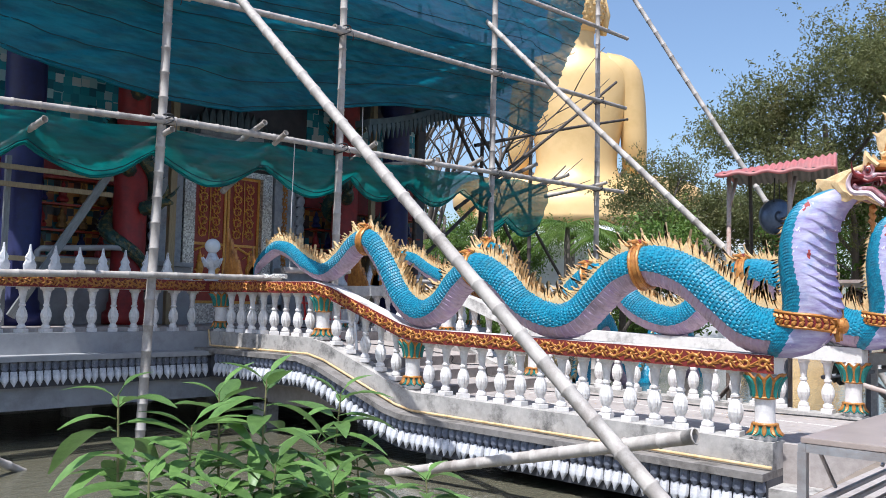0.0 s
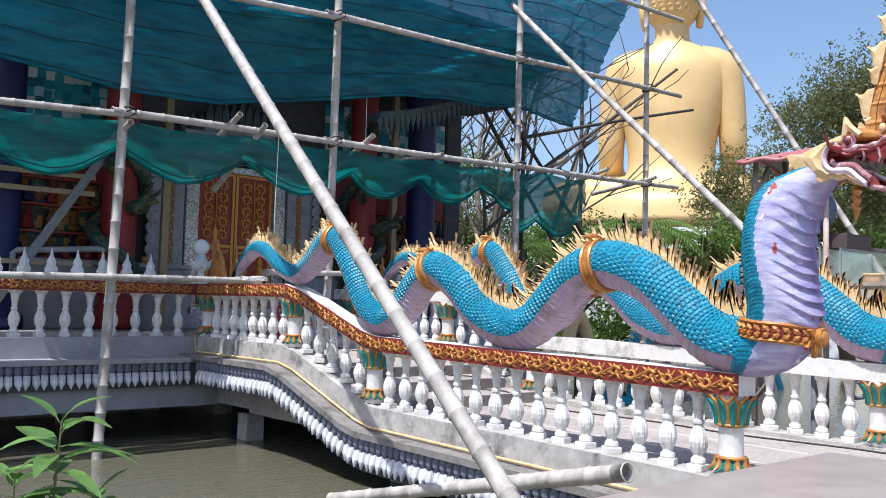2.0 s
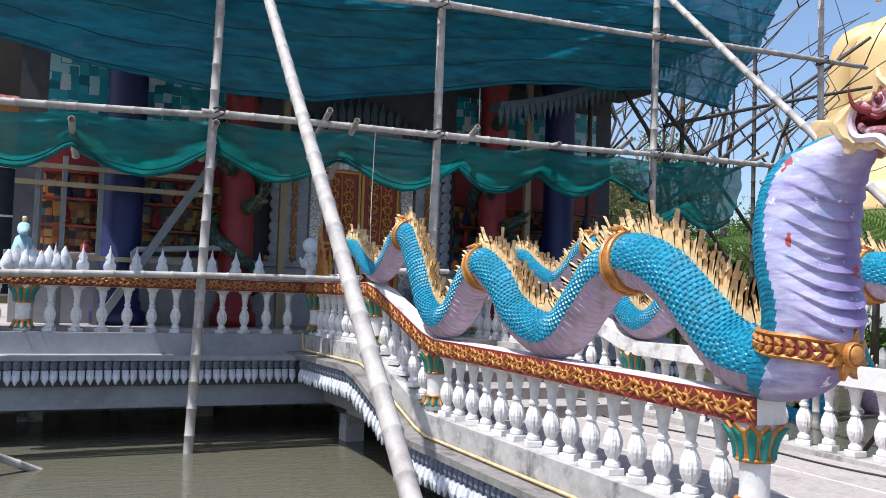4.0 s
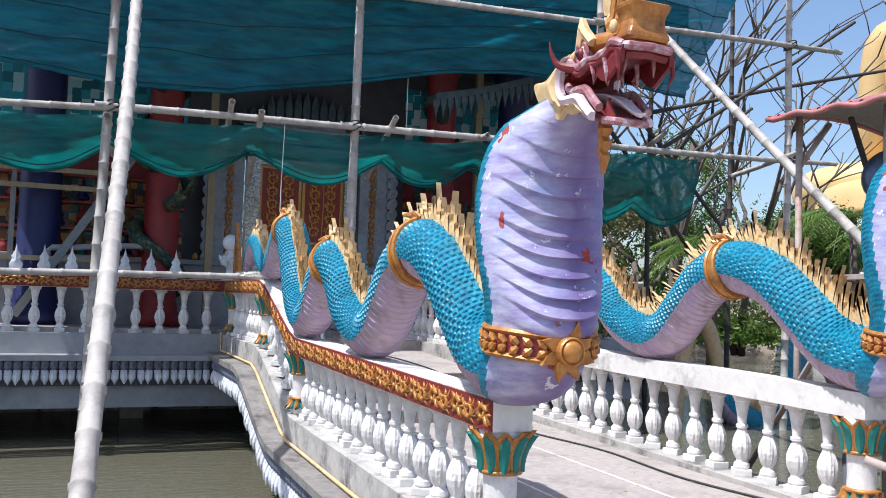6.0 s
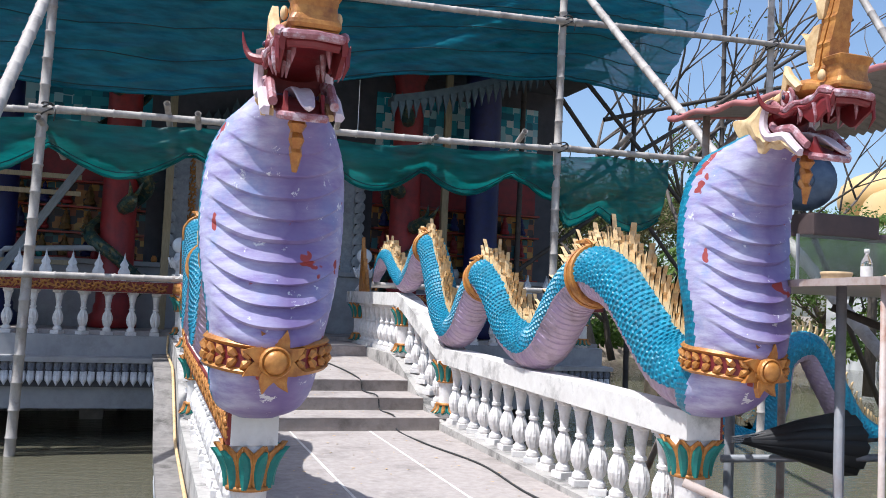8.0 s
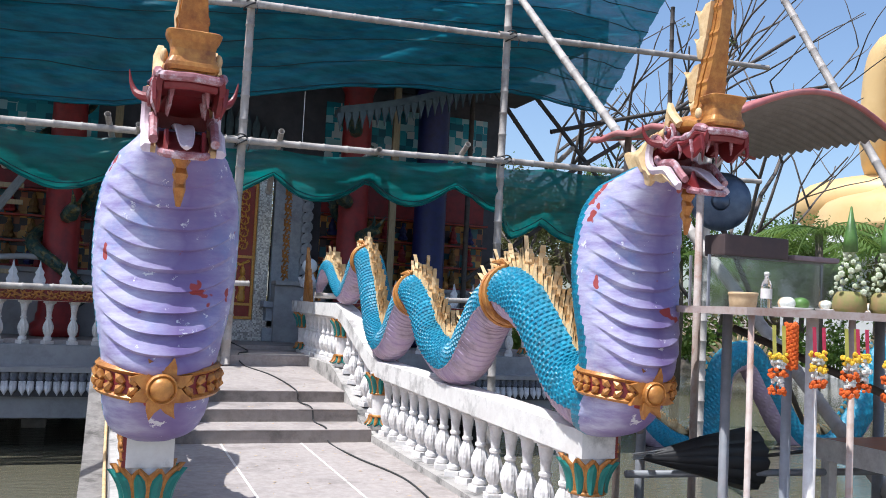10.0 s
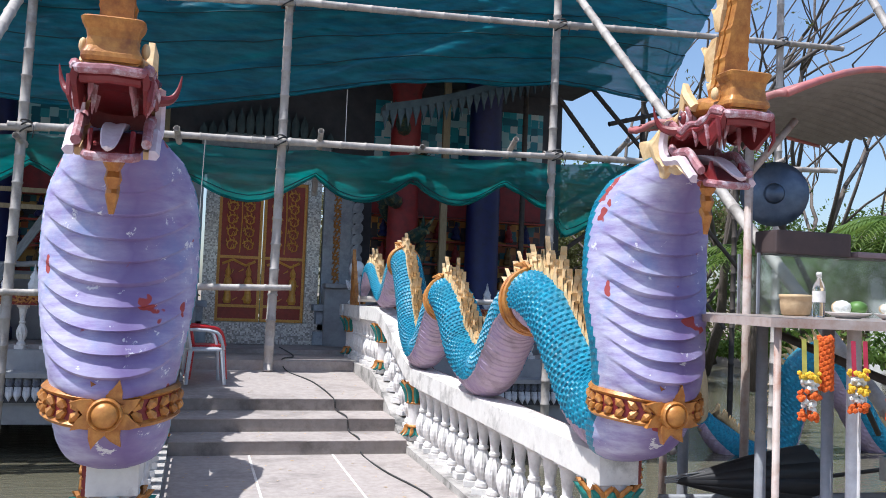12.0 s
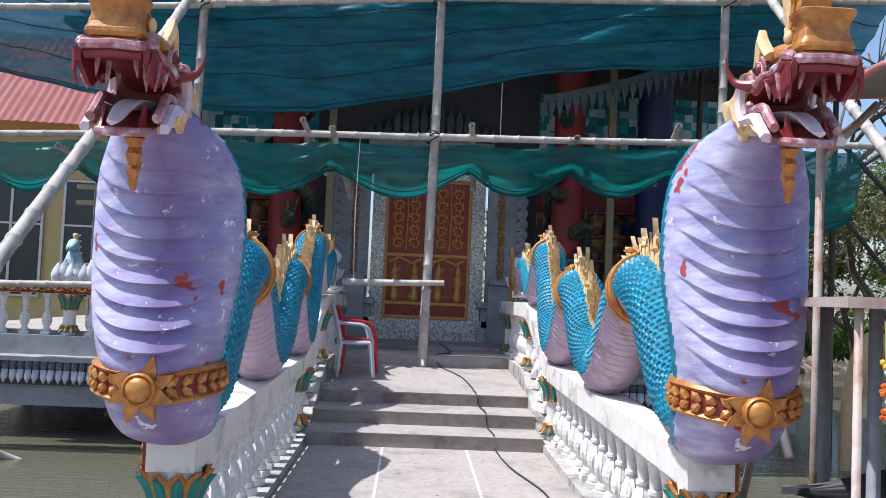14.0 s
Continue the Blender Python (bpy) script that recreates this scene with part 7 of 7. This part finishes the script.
for m_ in (FOL_OLIVE, FOL_GREEN, FOL_DRY):
    leafy(m_, 0.45)


def leaves(points, size, rng, aspect=0.5):
    """Many small pointed leaves as one mesh."""
    n = len(points)
    d = rng.normal(size=(n, 3)) + np.array([0, 0, -0.25])
    d /= np.linalg.norm(d, axis=1)[:, None]
    s = np.cross(d, rng.normal(size=(n, 3)))
    s /= np.linalg.norm(s, axis=1)[:, None]
    ln = size * rng.uniform(0.6, 1.35, (n, 1))
    p = np.asarray(points)
    v = np.stack([p, p + d * ln * 0.5 + s * ln * aspect * 0.5, p + d * ln, p + d * ln * 0.5 - s * ln * aspect * 0.5], axis=1).reshape(-1, 3)
    me = bpy.data.meshes.new("leaves")
    me.from_pydata(v.tolist(), [], np.arange(4 * n).reshape(-1, 4).tolist())
    return me


def tree(at, h, spread, material, seed, label, leaf=0.16, count=7000, low=0.35, bare=False, droop=0.0):
    rng = random.Random(seed)
    nr = np.random.default_rng(seed)
    t = thing("tree", label, "tree", m=pose(*at))
    bm = bmesh.new()
    tips = []

    def grow(o, d, ln, r, depth):
        pts, cur, dd = [o], o.copy(), d.copy()
        for i in range(4):
            dd = (dd + Vector((rng.uniform(-1, 1), rng.uniform(-1, 1), rng.uniform(-0.5, 0.7))) * 0.2).normalized()
            cur = cur + dd * ln / 4
            pts.append(cur.copy())
        tube(bm, pts, [r * (1 - 0.11 * i) for i in range(5)], 7 if depth < 2 else 5)
        if depth >= 4:
            tips.extend(pts[2:])
            return
        for k in range(3 if depth < 3 else 2):
            a = rng.uniform(0, 6.28)
            sp = 0.75 if depth else 0.85
            nd = (dd * 0.8 + Vector((math.cos(a), math.sin(a), rng.uniform(-0.1, 0.5))) * sp).normalized()
            if depth >= 1:
                tips.append(pts[-1])
            grow(pts[rng.choice((2, 3, 4))], nd, ln * rng.uniform(0.6, 0.8), r * 0.55, depth + 1)

    if bare:
        for k in range(3):
            a = 2.1 * k + rng.random()
            grow(Vector((0.2 * math.cos(a), 0.2 * math.sin(a), -0.5)), Vector((0.28 * math.cos(a), 0.28 * math.sin(a), 1)), h * 0.5, h * 0.011, 1)
    else:
        grow(Vector((0, 0, -0.5)), Vector((rng.uniform(-0.15, 0.15), rng.uniform(-0.1, 0.1), 1)), h * 0.42, h * 0.022, 0)
    part("trunk", bm, BARK, t, smooth=True)
    if count:
        # feathery sprays of leaflets round the branch tips
        cl = [np.array(q) * np.array([spread, spread, 1]) for q in tips]
        pts = []
        per = 12
        for i in range(count // per):
            c = cl[rng.randrange(len(cl))] + nr.normal(size=3) * np.array([0.032, 0.032, 0.022]) * h
            c[2] -= droop * rng.random() ** 2
            if c[2] < low * h * 0.6:
                continue
            way = nr.normal(size=3) + np.array([0, 0, -0.5])
            way *= leaf * 4.5 / np.linalg.norm(way)
            for k in range(per):
                pts.append(c + way * (k / per) + nr.normal(size=3) * leaf * 0.35)
        me = leaves(pts, leaf, nr, 0.42)
        me.materials.append(material)
        c = new("crown", me)
        c.parent = t
    return t


tree((18.6, 5.1, 0), 11.0, 1.15, FOL_OLIVE, 3, "large feathery olive-green tree behind the pond", leaf=0.10, count=90000, droop=0.8)
tree((19.0, 4.4, 0), 5.6, 1.15, FOL_GREEN, 61, "leafy green tree on the far bank", leaf=0.17, count=16000, low=0.15)
tree((24, 10.5, 0), 11.5, 1.1, FOL_OLIVE, 8, "large feathery olive-green tree behind the pond", leaf=0.13, count=60000, droop=0.8)
tree((10.8, 18.5, 0), 7.5, 1.1, FOL_OLIVE, 31, "leafy olive-green tree beside the hall", leaf=0.16, count=14000, low=0.15)
tree((15.0, 21.0, 0), 15.0, 1.0, FOL_OLIVE, 21, "bare leafless tree with fine branches", count=120, leaf=0.14, bare=True)
tree((20.5, 23, 0), 14.0, 1.0, FOL_OLIVE, 5, "bare leafless tree with fine branches", count=120, leaf=0.14, bare=True)
for k, (x, y, h, mt) in enumerate(((9.0, 27, 8, FOL_GREEN), (12.5, 29, 9, FOL_GREEN), (20, 29, 7, FOL_GREEN), (14.5, 24, 6.5, FOL_DRY), (25, 24, 7, FOL_GREEN), (22.3, 15.8, 6.5, FOL_GREEN), (5.5, 29, 8, FOL_DRY), (-6, 33, 9, FOL_GREEN), (-19, 33, 10, FOL_GREEN), (30, 30, 8, FOL_GREEN), (19.2, 13.6, 4.6, FOL_OLIVE), (18, 25, 9, FOL_GREEN))):
    tree((x, y, 0), h, 1.1, mt, 40 + k, "leafy green tree on the far bank", leaf=0.17, count=11000, low=0.2)


def palm(at, h, seed):
    rng = random.Random(seed)
    t = thing("palm_tree", "palm with drooping feathery green fronds", "palm", m=pose(*at), group="palms on the bank")
    bm = bmesh.new()
    tube(bm, [(0, 0, -0.6), (0.1, 0, h * 0.5), (0.05, 0, h)], [0.16, 0.12, 0.10], 8)
    part("trunk", bm, BARK, t, smooth=True)
    for k in range(15):
        a = k * 2.4
        rise = rng.uniform(0.2, 1.0)
        d = Vector((math.cos(a), math.sin(a), 0))
        bm = bmesh.new()
        spine = [Vector((0.05, 0, h)) + d * 2.3 * f + Vector((0, 0, rise * 1.5 * f - 1.9 * f * f)) for f in np.linspace(0, 1, 12)]
        tube(bm, spine, [0.03 - 0.022 * i / 11 for i in range(12)], 4)
        side = d.cross(Vector((0, 0, 1)))
        for i in range(1, 12):
            for s in (-1, 1):
                for q in (0.0, 0.5):
                    o = spine[i - 1].lerp(spine[i], q)
                    ln = 0.62 * math.sin(math.pi * (i / 12.5)) + 0.08
                    e = o + side * s * ln * 0.8 + d * ln * 0.45 - Vector((0, 0, ln * 0.45))
                    m_ = o.lerp(e, 0.5) + Vector((0, 0, 0.05))
                    w_ = d * 0.035
                    vs = [bm.verts.new(p) for p in (o, m_ - w_, e, m_ + w_)]
                    bm.faces.new(vs)
        part("frond", bm, FOL_GREEN, t)


for k, (x, y, h) in enumerate(((17.0, 14.5, 4.2), (14.5, 17.5, 3.4), (20.5, 14.2, 4.0), (23.5, 18.5, 4.5))):
    palm((x, y, -0.1), h, k)

# low scrub along the far bank
nr = np.random.default_rng(77)
n = 26000
px_ = nr.uniform(-40, 48, n)
py_ = 31 + nr.normal(size=n) * 1.6
hump = 1.3 + 0.8 * np.sin(px_ * 0.9) + 0.6 * np.sin(px_ * 2.3 + 1)
pz_ = np.abs(nr.normal(size=n)) * 0.55 * (hump + 0.7)
me = leaves(np.stack([px_, py_, pz_], axis=1), 0.28, nr, 0.5)
me.materials.append(FOL_DRY)
o = new("scrub", me)
tagged(o, "dry green and brown scrub along the far bank", "scrub", kind="stuff")
n = 16000
px_ = nr.uniform(9.5, 30, n)
py_ = np.interp(px_, [9.5, 30], [27.0, 14.0]) + nr.normal(size=n) * 0.8 + 2.0
pz_ = np.abs(nr.normal(size=n)) * 0.5 * (1.1 + 0.6 * np.sin(px_ * 1.7))
me = leaves(np.stack([px_, py_, pz_], axis=1), 0.22, nr, 0.5)
me.materials.append(FOL_GREEN)
o = new("scrub", me)
tagged(o, "low green scrub on the far bank", "scrub", kind="stuff")

# dry leaves and paint flakes on the deck and steps
nr = np.random.default_rng(5)
verts, faces = [], []
for k in range(260):
    x, y = nr.uniform(-1.1, 1.1), nr.uniform(-0.9, 7.6)
    if y < 4.45:
        z = float(np.interp(y, [-1, 2, 4.5], [-0.02, 0.0, 0.015]))
    elif 4.55 < y < 5.05:
        z = 0.155
    elif 5.15 < y < 5.7:
        z = 0.295
    elif y > 5.8:
        z = float(np.interp(y, [5.744, 7.9], [0.43, 0.56]))
    else:
        continue
    s_, a = nr.uniform(0.008, 0.028), nr.uniform(0, 6.28)
    c, q = math.cos(a) * s_, math.sin(a) * s_
    i0 = len(verts)
    verts += [(x - c, y - q, z + 0.004), (x + q * 0.4, y - c * 0.4, z + 0.008), (x + c, y + q, z + 0.005), (x - q * 0.4, y + c * 0.4, z + 0.006)]
    faces.append((i0, i0 + 1, i0 + 2, i0 + 3))
me = bpy.data.meshes.new("fallen_leaves")
me.from_pydata(verts, [], faces)
me.materials.append(CLAY)
o = new("fallen_leaves", me)
tagged(o, "dry leaves and pale flakes scattered on the concrete deck", "litter", kind="stuff")
